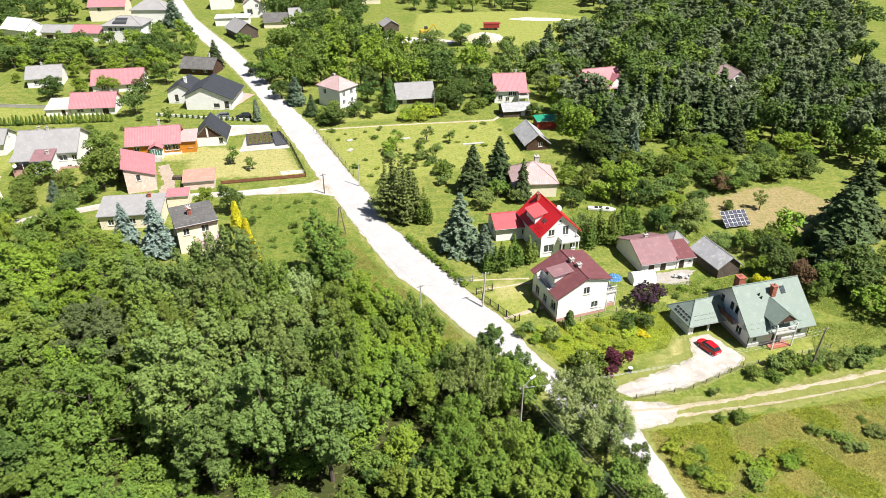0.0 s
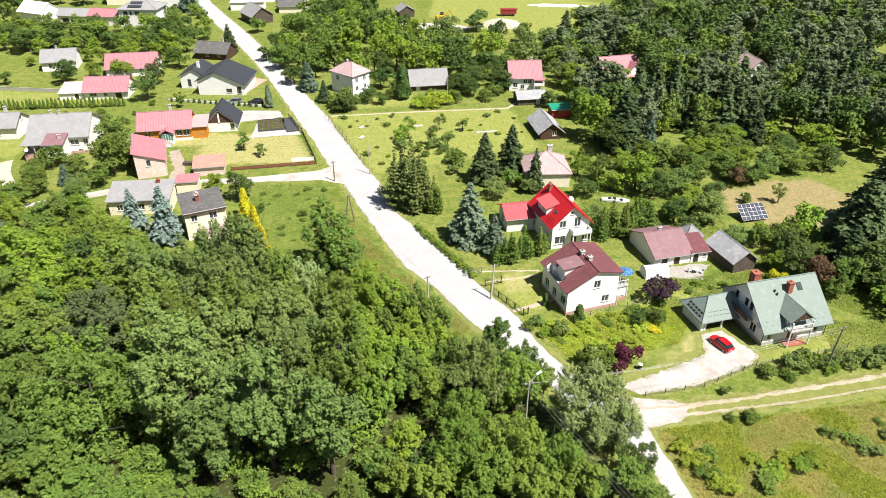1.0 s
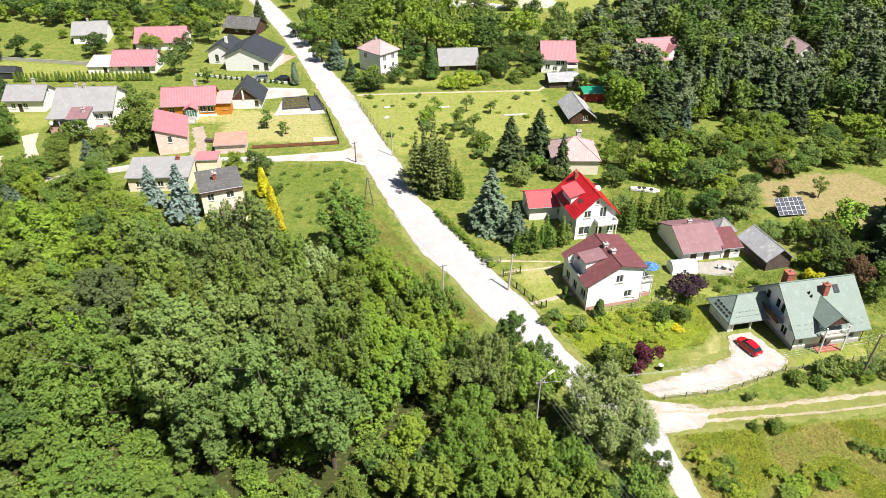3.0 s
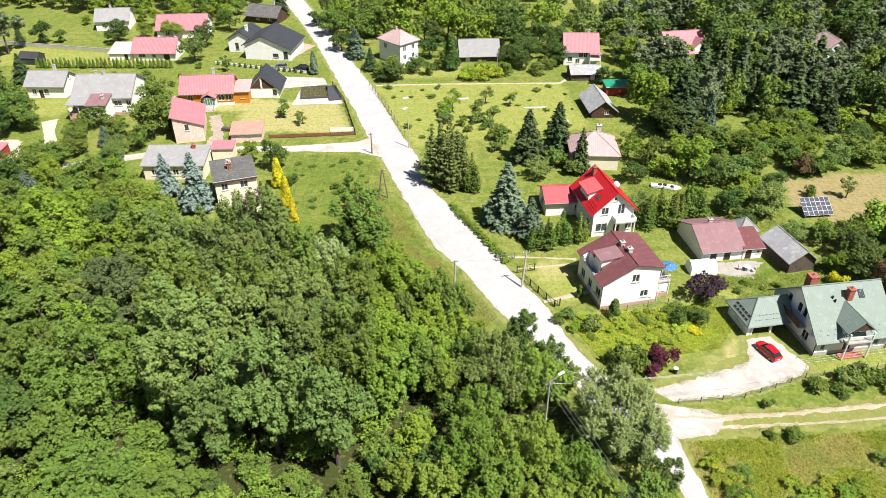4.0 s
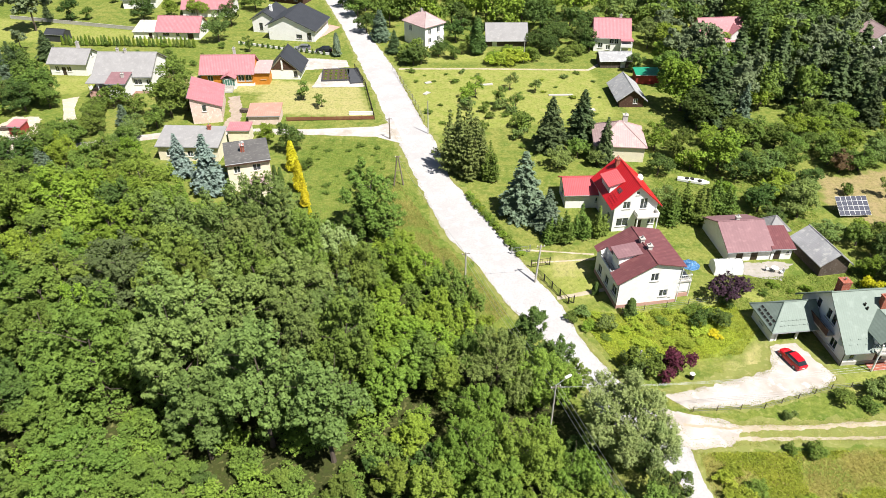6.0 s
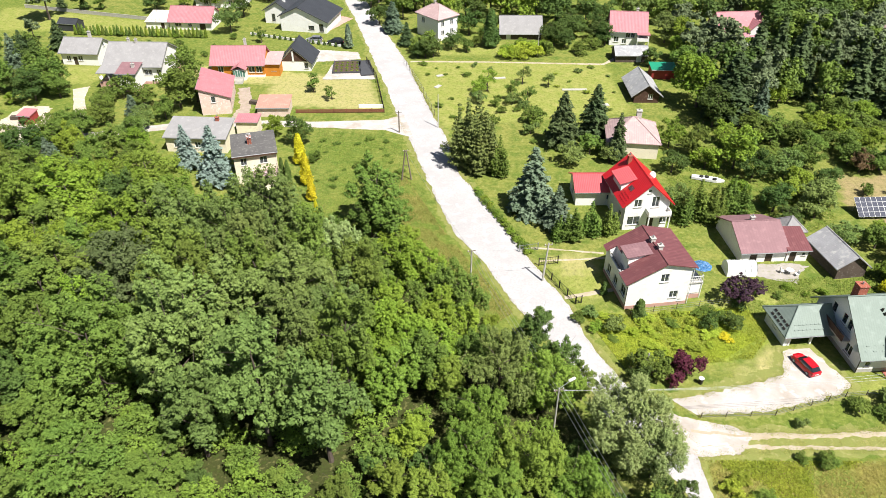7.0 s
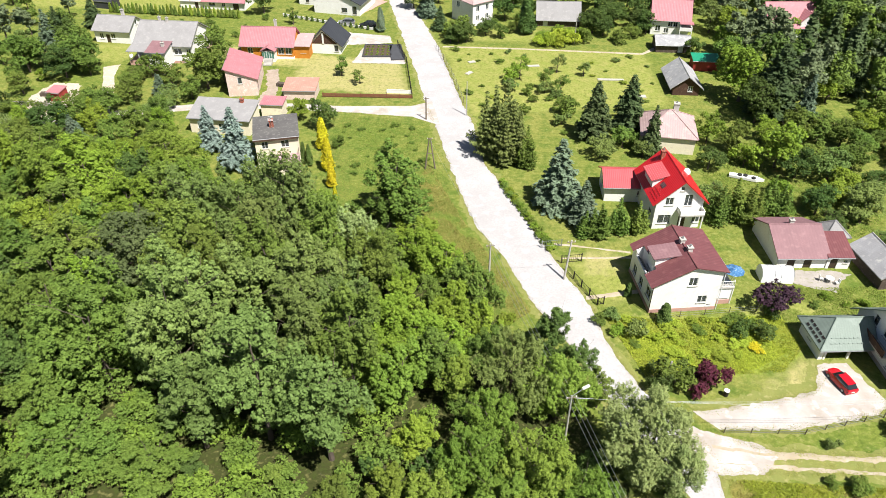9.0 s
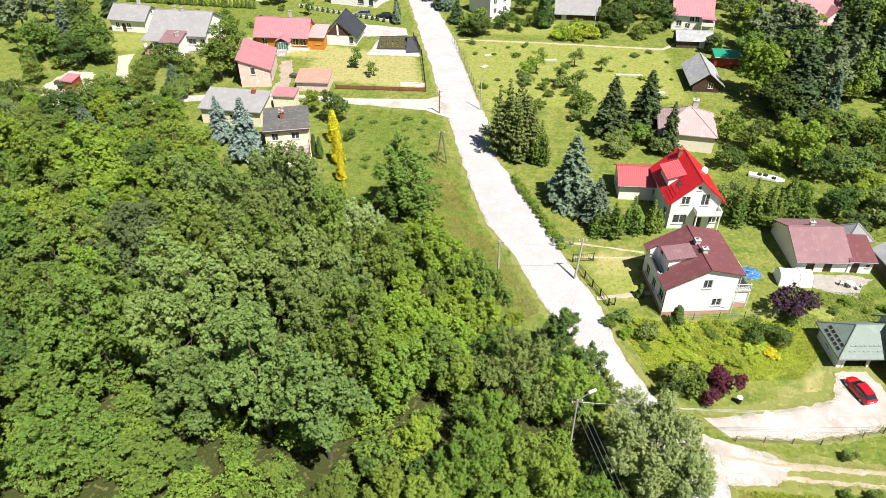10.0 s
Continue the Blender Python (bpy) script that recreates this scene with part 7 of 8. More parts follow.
grow([(-100, 182), (-70, 182), (-60, 176), (-48, 168), (-50, 160), (-80, 160), (-104, 168)], 5.5, 50, [("shrub", "forest", 4), ("shrub", "bright", 3)], (0.6, 1.8), 1.2, joined="scrub", others=3.0, clump=0.1)
# scrub at the wood's edge and on the lower meadow
grow([(-24, 97), (-14, 92), (-3, 82), (4, 72), (1, 70), (-12, 82), (-26, 93)], 2.4, 42, [("shrub", "bright", 4), ("shrub", "forest", 3)], (1.2, 2.6), 1.3, others=1.8)
grow([(27, 52.5), (62, 55), (76, 56), (76, 34), (27, 36)], 1.9, 43, [("herb", "weed", 5), ("herb", "sward", 4), ("shrub", "forest", 1)], (0.3, 0.8), 2.2, "scrub of the lower meadow", joined="scrub", clump=0.2)
grow([(33, 72.5), (37.5, 74), (37, 79), (31, 77.5), (23, 75.3), (17, 76), (20, 69), (27, 67)], 1.7, 44, [("herb", "lush", 6), ("herb", "weed", 3), ("herb", "sward", 2)], (0.35, 0.9), 1.9, "weeds of the garden", others=0.8, joined="scrub", clump=-0.25)
grow([(47, 60.5), (70, 62.5), (70, 65), (47, 62.5)], 2.3, 45, [("shrub", "forest", 2), ("shrub", "silver", 5)], (1.0, 2.0), 1.2, others=1.4, joined="scrub")
grow([(38, 80), (50, 82.5), (49, 84), (44, 83.5), (37, 82.5)], 2.3, 46, [("shrub", "bright", 4), ("shrub", "forest", 2)], (0.6, 1.2), 1.4, others=1.4, joined="scrub")
for i in range(34):
    plant("column", "forest" if i % 3 else "bright", -107.6 + 1.06 * i, 178.3 + 0.15 * math.sin(i * 2.1), 2.6 + 0.3 * math.sin(i * 1.3), 1.2, "clipped thuja in a garden hedge row", "thuja hedge")
for i in range(16):
    plant("column", "deep", -61.0 + 1.55 * i, 181.0 - 0.43 * i, 1.1 + 0.15 * math.sin(i * 1.7), 2.2, "young thuja in a row", "young thuja row")
for i in range(15):
    k = i / 14
    plant("shrub", "forest" if i % 2 else "bright", 0.6 + 8.0 * k, 106.0 - 16.6 * k, 0.95, 1.5, "low clipped roadside garden hedge bush", "roadside hedge")


# meadow grass and weeds
join_plants("far_woods", "mixed woods round and behind the village", "woods")
join_plants("undergrowth", "leafy undergrowth on the woodland floor", "undergrowth")
join_plants("scrub", "green scrub and weeds on rough ground", "scrub")

def tufts(name, poly, count, size, leaf, label, seed, high=0.5, freq=0.35, low=-0.12, sign=1, blade=1.3, ease=0.3):
    rng = np.random.default_rng(seed)
    xs, ys = [p[0] for p in poly], [p[1] for p in poly]
    pts = []
    while len(pts) < count:
        x, y = rng.uniform(min(xs), max(xs)), rng.uniform(min(ys), max(ys))
        if not inside((x, y), poly) or sign * noise.noise((x * freq, y * freq, seed // 10)) < low - ease * rng.random() or on_house(x, y, 0.2) or edge_distance((x, y), ROAD_POLY) > -0.3:
            continue
        pts.append((x, y, size * high * rng.uniform(0.3, 1.0)))
    nrm = rng.normal(size=(len(pts), 3))
    nrm[:, 2] = np.abs(nrm[:, 2]) * 0.6 + 1.1
    me = leaf_mesh(name, np.array(pts), nrm / np.linalg.norm(nrm, axis=1, keepdims=True), size, rng, blade)
    me.materials.append(LEAF[leaf])
    return tagged(linked(name, me, None), label, "grass", kind="stuff")


tufts("scrub_weeds", [(27, 53), (62, 55.5), (78, 57.5), (78, 34), (26.5, 34)], 42000, 0.10, "weed", "tall rank weeds on the lower meadow", 61, 0.8, 0.16, 0.22, 1, 1.4, 0.15)
tufts("scrub_grass", [(27, 53), (62, 55.5), (78, 57.5), (78, 34), (26.5, 34)], 45000, 0.065, "hay", "tall yellowish grass on the lower meadow", 62, 1.2, 0.16, 0.02, -1, 2.2, 0.2)
tufts("verge_grass", [(-32, 128), (-16, 126.5), (-10, 109), (-4, 93), (6, 75), (3, 71), (-12, 84), (-26, 97), (-33, 110)], 34000, 0.07, "sward", "uncut meadow grass along the road", 63)
tufts("verge_hay", [(-13, 112), (-4, 93.5), (6.5, 75.5), (3.5, 72), (-6, 86), (-13, 100)], 16000, 0.07, "hay", "dry tall grass on the road verge", 67, 0.9, 0.3, -0.1)
tufts("garden_weeds", [(15.5, 76.5), (22, 76), (38, 79), (38, 73), (33, 69), (22, 66), (20, 66)], 26000, 0.06, "lush", "lush weeds in a garden", 64, 1.6, 0.22, 0.05, 1, 2.2)
tufts("garden_grass", [(15.5, 76.5), (22, 76), (38, 79), (39, 73), (36, 69), (22, 66), (20, 66)], 16000, 0.06, "weed", "uneven green grass in a garden", 65, 1.4, 0.22, 0.05, -1, 2.2)
tufts("orchard_grass", [(32, 102), (50, 97), (58, 100), (60, 118), (62, 122), (48, 130), (34, 120)], 16000, 0.10, "sward", "rough orchard grass", 66, 1.0)
tufts("yard_grass", [(36, 77), (58, 79.5), (61, 90), (48, 86), (36, 84.5)], 12000, 0.08, "sward", "uneven grass of the farm garden", 68, 1.0)
tufts("paddock_grass", [(57, 63.5), (72, 66), (78, 80), (66, 84), (59, 79), (58.5, 70)], 12000, 0.09, "sward", "rough grass behind the green-roofed house", 69, 1.2, 0.2)

for x, y, h, w in ((-1.4, 114.6, 13.5, 0.75), (1.4, 113.0, 12.0, 0.75), (0.4, 117.0, 14.0, 0.7), (4.2, 112.2, 8.0, 0.7), (-2.0, 118.4, 11.0, 0.8)):
    plant("thuja", "forest" if h < 10 else "olive", x, y, h, w, "broad green conifer in a roadside clump", "roadside conifer clump")


def edge_tufts(name, lines, each, spread, size, leaf, label, seed):
    """Grass that grows in from both sides over the edge of a road or yard."""
    rng = np.random.default_rng(seed)
    pts = []
    for line_ in lines:
        for p, q in zip(line_, line_[1:]):
            long = math.hypot(q[0] - p[0], q[1] - p[1])
            for _ in range(int(each * long)):
                k, off = rng.random(), rng.normal() * spread
                x, y = p[0] + (q[0] - p[0]) * k - (q[1] - p[1]) / long * off, p[1] + (q[1] - p[1]) * k + (q[0] - p[0]) / long * off
                if noise.noise((x * 0.7, y * 0.7, seed)) > -0.35 + 0.5 * rng.random():
                    pts.append((x, y, 0.06 + size * rng.uniform(0.2, 0.9)))
    nrm = rng.normal(size=(len(pts), 3))
    nrm[:, 2] = np.abs(nrm[:, 2]) * 0.6 + 1.0
    me = leaf_mesh(name, np.array(pts), nrm / np.linalg.norm(nrm, axis=1, keepdims=True), size, rng, 1.8)
    me.materials.append(LEAF[leaf])
    return tagged(linked(name, me, None), label, "grass", kind="stuff")


DRIVE_EDGE = [(24.5, 61.5), (27, 62), (34.1, 64.4), (39.0, 66.4), (40.2, 70.8)]
DRIVE_FOOT = [(27.2, 59.3), (30.8, 59.7), (35.8, 60.6), (41.6, 62.6), (45.2, 64.2), (46.4, 65.6), (45.6, 67.4)]
TRACK_TOP = [(26.5, 58.6), (31.2, 57.2), (39, 57.6), (47.3, 58.6), (55.9, 59.6), (70, 61.5)]
TRACK_MID = [(33, 56.0), (39, 56.3), (47.3, 57.0), (55.9, 58.1), (70, 59.9)]
TRACK_FOOT = [(26.3, 53.4), (30.6, 54.2), (38.2, 55.3), (46.0, 55.8), (54.5, 56.8), (70, 58.6)]
edge_tufts("yard_edge_grass", [DRIVE_EDGE, DRIVE_FOOT, TRACK_TOP, TRACK_MID, TRACK_FOOT], 110, 0.30, 0.028, "hay", "dry grass creeping over the gravel's edge", 71)
edge_tufts("yard_edge_weeds", [DRIVE_EDGE, DRIVE_FOOT, TRACK_TOP, TRACK_FOOT], 60, 0.42, 0.032, "sward", "green weeds along the gravel's edge", 72)
edge_tufts("road_edge_grass", [[p for p in ROAD_L if p[1] < 140], [p for p in ROAD_R if 50 < p[1] < 170]], 70, 0.26, 0.03, "hay", "dry grass creeping over the road's edge", 73)


# ---------- poles, lamps and wires ----------
def crossarm(ob, z, w=1.2):
    part("crossarm", box_bm(-w / 2, -0.05, z, w / 2, 0.05, z + 0.1), POLEWOOD, ob)
    for x in (-w / 2 + 0.1, w / 2 - 0.1):
        part("insulator", rod_bm((x, 0, z + 0.1), (x, 0, z + 0.28), 0.05, 0.03), TRIM, ob)


def pole(x, y, high, label, mat, lean=(0, 0), arm=True, r=0.13):
    ob = base("utility_pole", pose(x, y, 0, lean[0], lean[1], 20), label, "pole")
    part("mast", rod_bm((0, 0, -0.1), (0, 0, high), r * 1.25, r * 0.8, sides=8), mat, ob)
    if arm:
        crossarm(ob, high - 0.35)
    return ob


def a_frame(x, y, high, turn, label):
    ob = base("utility_pole", pose(x, y, 0, 0, 0, turn), label, "pole")
    for s in (-1, 1):
        part("mast", rod_bm((s * 0.85, 0, -0.1), (s * 0.08, 0, high), 0.13, 0.10, sides=8), POLEWOOD, ob)
    part("brace", rod_bm((-0.45, 0, high * 0.5), (0.45, 0, high * 0.5), 0.06), POLEWOOD, ob)
    crossarm(ob, high - 0.2, 1.0)
    return ob


pole(-15.6, 127.7, 4.6, "short weathered wooden pole at the road junction", POLEWOOD)
pole(-8.2, 130.5, 7.0, "slim pale concrete pole at the meadow edge", CONCRETE, arm=False, r=0.09)
a_frame(-12.0, 109.5, 5.8, 10, "wooden A-shaped pole on the meadow")
pole(10.6, 82.6, 6.3, "leaning concrete pole beside the garden gate", CONCRETE, lean=(-3, 5))
lat = pole(0.5, 81.2, 6.0, "slotted concrete lattice pole at the wood's edge", CONCRETE)
pole(-37.3, 219.7, 9.0, "tall pale concrete pole by the road", CONCRETE, arm=False)
pole(12.7, 171.9, 7.0, "slim pale pole beside the barn", CONCRETE, arm=False, r=0.09)
a_frame(58.0, 174.0, 8.0, 20, "wooden A-shaped pole among trees")
pole(54.2, 61.7, 7.4, "leaning wooden pole beside the track", POLEWOOD, lean=(0, 4))
pole(-28.0, 262.0, 9.0, "steel lattice pole among far trees", STEEL)
lp = pole(10.7, 55.0, 7.6, "concrete street lamp pole in the trees", CONCRETE, r=0.10)
lamp = part("lamp_arm", rod_bm((0, 0, 7.5), (1.3, 0.3, 8.0), 0.04), STEEL, lp)
bm = bmesh.new()
slab(bm, [(1.2, 0.15, 7.96), (1.95, 0.3, 8.08), (1.9, 0.56, 8.08), (1.15, 0.42, 7.96)], (0, 0, 0.14))
part("lamp_head", bm, TRIM, lamp, "white street lamp head")


def wire(p, q, sag):
    c = bpy.data.curves.new("wire", "CURVE")
    c.dimensions, c.bevel_depth, c.bevel_resolution = "3D", 0.016, 0
    s = c.splines.new("POLY")
    s.points.add(14)
    for i in range(15):
        k = i / 14
        v = Vector(p).lerp(Vector(q), k)
        s.points[i].co = (v.x, v.y, v.z - sag * 4 * k * (1 - k), 1)
    c.materials.append(STEEL)
    return tagged(new("wire", c), "thin sagging overhead wire between poles", "wire", "overhead wires")


for d in (-0.5, 0.0, 0.5):
    wire((10.7 + d, 55.0, 7.3), (54.0, 61.7 + d, 7.0), 1.0)
    wire((10.7 + d, 55.0, 7.3), (0.5 + d, 81.2, 5.7), 0.8)
    wire((10.7 + d, 55.0, 7.3), (30.0 + d, 8.0, 8.0), 1.0)
wire((0.5, 81.2, 5.7), (-12.0, 109.5, 5.7), 0.6)
wire((0.5, 81.2, 5.7), (10.6, 82.6, 6.0), 0.2)
cp = base("concrete_post", pose(22.2, 66.0, 0, 3, 4, 0), "short weathered concrete post in the shrubs", "post")
part("shaft", box_bm(-0.09, -0.09, -0.1, 0.09, 0.09, 2.9), CONCRETE, cp)
part("head", box_bm(-0.07, -0.07, 2.9, 0.07, 0.07, 3.0), CONCRETE, cp)


# ---------- fences ----------
def fence(name, label, pts, high, mat, gap=2.4, style="bars", post_mat=None):
    ob = base(name, pose(pts[0][0], pts[0][1], 0), label, "fence")
    o = Vector((*pts[0], 0))
    thick = 0.035 if style == "wire" else 0.06
    post = mesh_of("post", box_bm(-thick, -thick, -0.1, thick, thick, high + 0.1))
    post.materials.append(post_mat or mat)
    for p, q in zip(pts, pts[1:]):
        p, q = Vector((*p, 0)) - o, Vector((*q, 0)) - o
        n = max(1, int((q - p).length / gap))
        turn = math.degrees(math.atan2(q.y - p.y, q.x - p.x))
        long = (q - p).length / n
        bits = []
        if style == "bars":
            bits = [("panel", (0, -0.02, high - 0.08, long, 0.02, high - 0.03)), ("rail", (0, -0.02, 0.12, long, 0.02, 0.17))]
            bars = max(3, int(long / 0.25))
            for i in range(bars):
                x = long * (i + 0.5) / bars
                bits.append(("bar", (x - 0.014, -0.014, 0.17, x + 0.014, 0.014, high - 0.08)))
        elif style == "boards":
            bits = [("board", (0, -0.02, 0.12 + i * (high - 0.15) / 3, long, 0.02, 0.12 + (i + 0.86) * (high - 0.15) / 3)) for i in range(3)]
        elif style == "wall":
            bits = [("panel", (0.06, -0.06, 0, long - 0.06, 0.06, high)), ("coping", (0.0, -0.09, high + 0.003, long, 0.09, high + 0.06))]
        else:
            bits = [("strand", (0, -0.01, high * (i + 0.7) / 3, long, 0.01, high * (i + 0.7) / 3 + 0.02)) for i in range(3)]
        meshes = []
        for word, dims in bits:
            me = mesh_of(word, box_bm(*dims))
            me.materials.append(mat)
            meshes.append((word, me))
        for i in range(n + 1):
            linked("post", post, None, ob).location = p + (q - p) * i / n
        for i in range(n):
            at = p + (q - p) * i / n
            for word, me in meshes:
                linked(word, me, None, ob).matrix_basis = pose(at.x, at.y, 0, 0, 0, turn)
    return ob


fence("fence", "dark iron bar fence along the front garden", [(10.9, 84.6), (14.9, 77.9), (15.7, 78.2)], 1.2, IRON, 1.8)
fence("gate", "dark iron driveway gate standing open", [(10.2, 86.2), (13.0, 87.0)], 1.3, IRON, 2.8)
fence("gate", "grey wire mesh gate beside the hedge", [(7.4, 89.4), (10.2, 90.2)], 1.2, STEEL, 2.8)
fence("fence", "low wire fence on wooden posts by the house", [(22.0, 76.2), (31.5, 78.6), (38.5, 80.2)], 1.0, STEEL, 2.6, "wire", BARNWOOD)
fence("fence", "wire fence on posts along the meadow", [(-19.3, 165.2), (-13.6, 149.8), (-9.4, 136.0)], 1.3, STEEL, 2.6, "wire", BARNWOOD)
fence("fence", "low rusty board fence along the side road", [(-38.0, 134.9), (-19.9, 136.6)], 0.9, RUSTFENCE, 2.4, "boards")
fence("fence", "iron bar fence along the garden by the road", [(-19.9, 136.6), (-24.4, 154.9), (-28.4, 165.0)], 1.3, IRON, 2.4)
fence("fence", "grey concrete panel fence across the lawn", [(-134, 199.6), (-92.3, 190.9)], 0.9, CONCRETE, 2.6, "wall")
fence("fence", "low wire fence on posts along the driveway", [(27.5, 58.9), (36, 59.9), (45, 63.4), (60, 66)], 0.8, STEEL, 2.4, "wire", BARNWOOD)
fence("fence", "white garden wall behind lawns", [(-62.0, 182.0), (-50.0, 178.2), (-36.5, 174.6)], 0.5, WHITE, 2.6, "wall")
fence("fence", "low pale stone wall by the side road", [(-98.0, 122.6), (-92.5, 123.4), (-86.5, 122.0)], 0.8, CONCRETE, 2.0, "wall")
fence("fence", "white low wall in the garden corner", [(-25.5, 138.6), (-20.6, 138.9)], 0.7, WHITE, 2.2, "wall")
fence("fence", "wooden rail fence in the farm garden", [(50.0, 103.5), (56.0, 105.0)], 0.9, BARNWOOD, 2.0, "boards")


# ---------- vehicles ----------
PAINT_RED = surface("red_car_paint", (0.50, 0.008, 0.018), (0.46, 0.007, 0.016), None, 2, 30, 0.25, 0.0, 0.0, 0.6)
PAINT_BLACK = surface("black_car_paint", (0.012, 0.012, 0.014), (0.016, 0.016, 0.018), None, 2, 30, 0.25, 0.0, 0.0, 0.6)
PAINT_GREY = surface("silver_car_paint", (0.35, 0.36, 0.38), (0.32, 0.33, 0.35), None, 2, 30, 0.3, 0.0, 0.6, 0.6)
RUBBER = surface("tyre_rubber", (0.02, 0.02, 0.02), (0.03, 0.03, 0.03), None, 5, 40, 0.9, 0.1)
CARGLASS = surface("tinted_car_glass", (0.02, 0.024, 0.028), (0.016, 0.02, 0.024), None, 2, 30, 0.05, 0.0, 0.0, 0.8)
LIGHTRED = surface("tail_light_plastic", (0.30, 0.01, 0.01), (0.26, 0.01, 0.01), None, 5, 30, 0.2, 0.0)
LIGHTCLEAR = surface("headlight_plastic", (0.75, 0.77, 0.80), (0.70, 0.72, 0.75), None, 5, 30, 0.1, 0.0)


def car(x, y, turn, paint, label, size=1.0):
    """A five-door hatchback, its nose along the local y axis."""
    ob = base("car", pose(x, y, 0.05, 0, 0, turn) @ Matrix.Diagonal((size, size, size, 1)), label, "car")

    def loft(rows):
        bm, rings = bmesh.new(), []
        for yy, half, z0, z1, inset in rows:
            rings.append([bm.verts.new(p) for p in ((-half, yy, z0), (half, yy, z0), (half, yy, (z0 + z1) / 2 + 0.05), (half - inset, yy, z1), (-half + inset, yy, z1), (-half, yy, (z0 + z1) / 2 + 0.05))])
        for a, b in zip(rings, rings[1:]):
            for i in range(6):
                j = (i + 1) % 6
                bm.faces.new((a[i], a[j], b[j], b[i]))
        bm.faces.new(rings[0][::-1])
        bm.faces.new(rings[-1])
        return bm
    part("body", loft([(-2.15, 0.72, 0.35, 0.80, 0.10), (-2.05, 0.82, 0.22, 0.92, 0.08), (-1.2, 0.87, 0.20, 0.95, 0.08), (0.9, 0.87, 0.20, 0.93, 0.10), (1.7, 0.84, 0.22, 0.80, 0.14), (2.08, 0.74, 0.28, 0.66, 0.16)]), paint, ob)
    part("cabin_glass", loft([(-1.98, 0.66, 0.90, 0.98, 0.05), (-1.45, 0.76, 0.90, 1.36, 0.18), (-0.3, 0.78, 0.90, 1.43, 0.18), (0.35, 0.76, 0.90, 1.38, 0.18), (1.05, 0.70, 0.88, 0.95, 0.06)]), CARGLASS, ob, "dark tinted windows")
    part("roof", loft([(-1.55, 0.58, 1.365, 1.385, 0.05), (-0.3, 0.62, 1.43, 1.465, 0.06), (0.33, 0.60, 1.385, 1.41, 0.05)]), paint, ob)
    for s in (-1, 1):
        for yy in (-1.3, 1.28):
            w = part("wheel", rod_bm((s * 0.66, yy, 0.26), (s * 0.88, yy, 0.26), 0.31, sides=18), RUBBER, ob)
            part("rim", rod_bm((s * 0.875, yy, 0.26), (s * 0.895, yy, 0.26), 0.20, 0.17, sides=12), STEEL, w)
        part("headlight", box_bm(s * 0.62 - 0.14, 1.86, 0.52, s * 0.62 + 0.14, 2.07, 0.68), LIGHTCLEAR, ob)
        part("tail_light", box_bm(s * 0.68 - 0.10, -2.14, 0.62, s * 0.68 + 0.10, -1.96, 0.86), LIGHTRED, ob)
        part("mirror", box_bm(s * 0.93 - 0.07, 0.62, 0.92, s * 0.93 + 0.07, 0.76, 1.04), paint, ob)
        for yy in (-0.5, 0.35):
            part("pillar", box_bm(s * 0.745 - 0.02, yy - 0.04, 0.95, s * 0.745 + 0.02, yy + 0.04, 1.20), paint, ob)
    part("number_plate", box_bm(-0.26, -2.17, 0.50, 0.26, -2.155, 0.61), TRIM, ob)
    return ob


car(41.9, 68.0, 22, PAINT_RED, "bright red hatchback parked on the gravel driveway", 0.88)
car(-38.2, 176.4, 100, PAINT_BLACK, "black car parked beside the modern house")
car(-44.0, 177.6, 95, PAINT_GREY, "silver car parked on the forecourt")

# ---------- solar rack, tunnel and small yard things ----------
PANEL = surface("solar_cell_glass", (0.045, 0.050, 0.075), (0.06, 0.062, 0.085), None, 2, 12, 0.2, 0.0, 0.0, 0.6)
sr = base("solar_array", pose(61.6, 102.4, 0, 0, 0, 6), "ground-mounted rack of dark blue solar panels", "solar panels")
up = math.degrees(math.atan2(1.9, 3.0))
for i in range(6):
    for j in range(4):
        pn = part("solar_panel", box_bm(0.02, 0.02, 0, 0.85, 0.86, 0.04), PANEL, sr)
        pn.matrix_basis = pose(i * 0.89, 0, 0.5, up, 0, 0) @ pose(0, j * 0.89, 0)
        bm = bmesh.new()
        box(bm, 0, 0, -0.01, 0.87, 0.02, 0.05)
        box(bm, 0, 0.86, -0.01, 0.87, 0.88, 0.05)
        box(bm, 0, 0.02, -0.01, 0.02, 0.86, 0.05)
        box(bm, 0.85, 0.02, -0.01, 0.87, 0.86, 0.05)
        part("frame", bm, TRIM, pn)
for x in (0.4, 2.6, 4.9):
    part("leg", rod_bm((x, 0.3, -0.1), (x, 0.3, 0.66), 0.05), STEEL, sr)
    part("leg", rod_bm((x, 2.7, -0.1), (x, 2.7, 2.15), 0.05), STEEL, sr)
tn = base("garden_tunnel", pose(36.9, 85.6, 0, 0, 0, 4), "small white plastic garden tunnel with ribbed cover", "greenhouse")
bm = bmesh.new()
rows = [[bm.verts.new((x, 1.25 - 1.25 * math.cos(math.pi * k / 10), 0.5 + 1.35 * math.sin(math.pi * k / 10) if 0 < k < 10 else 0.0)) for k in range(11)] for x in (0, 4.2)]
for k in range(10):
    bm.faces.new((rows[0][k], rows[0][k + 1], rows[1][k + 1], rows[1][k]))
bm.faces.new(rows[0])
bm.faces.new(rows[1][::-1])
part("cover", bm, PALE, tn)
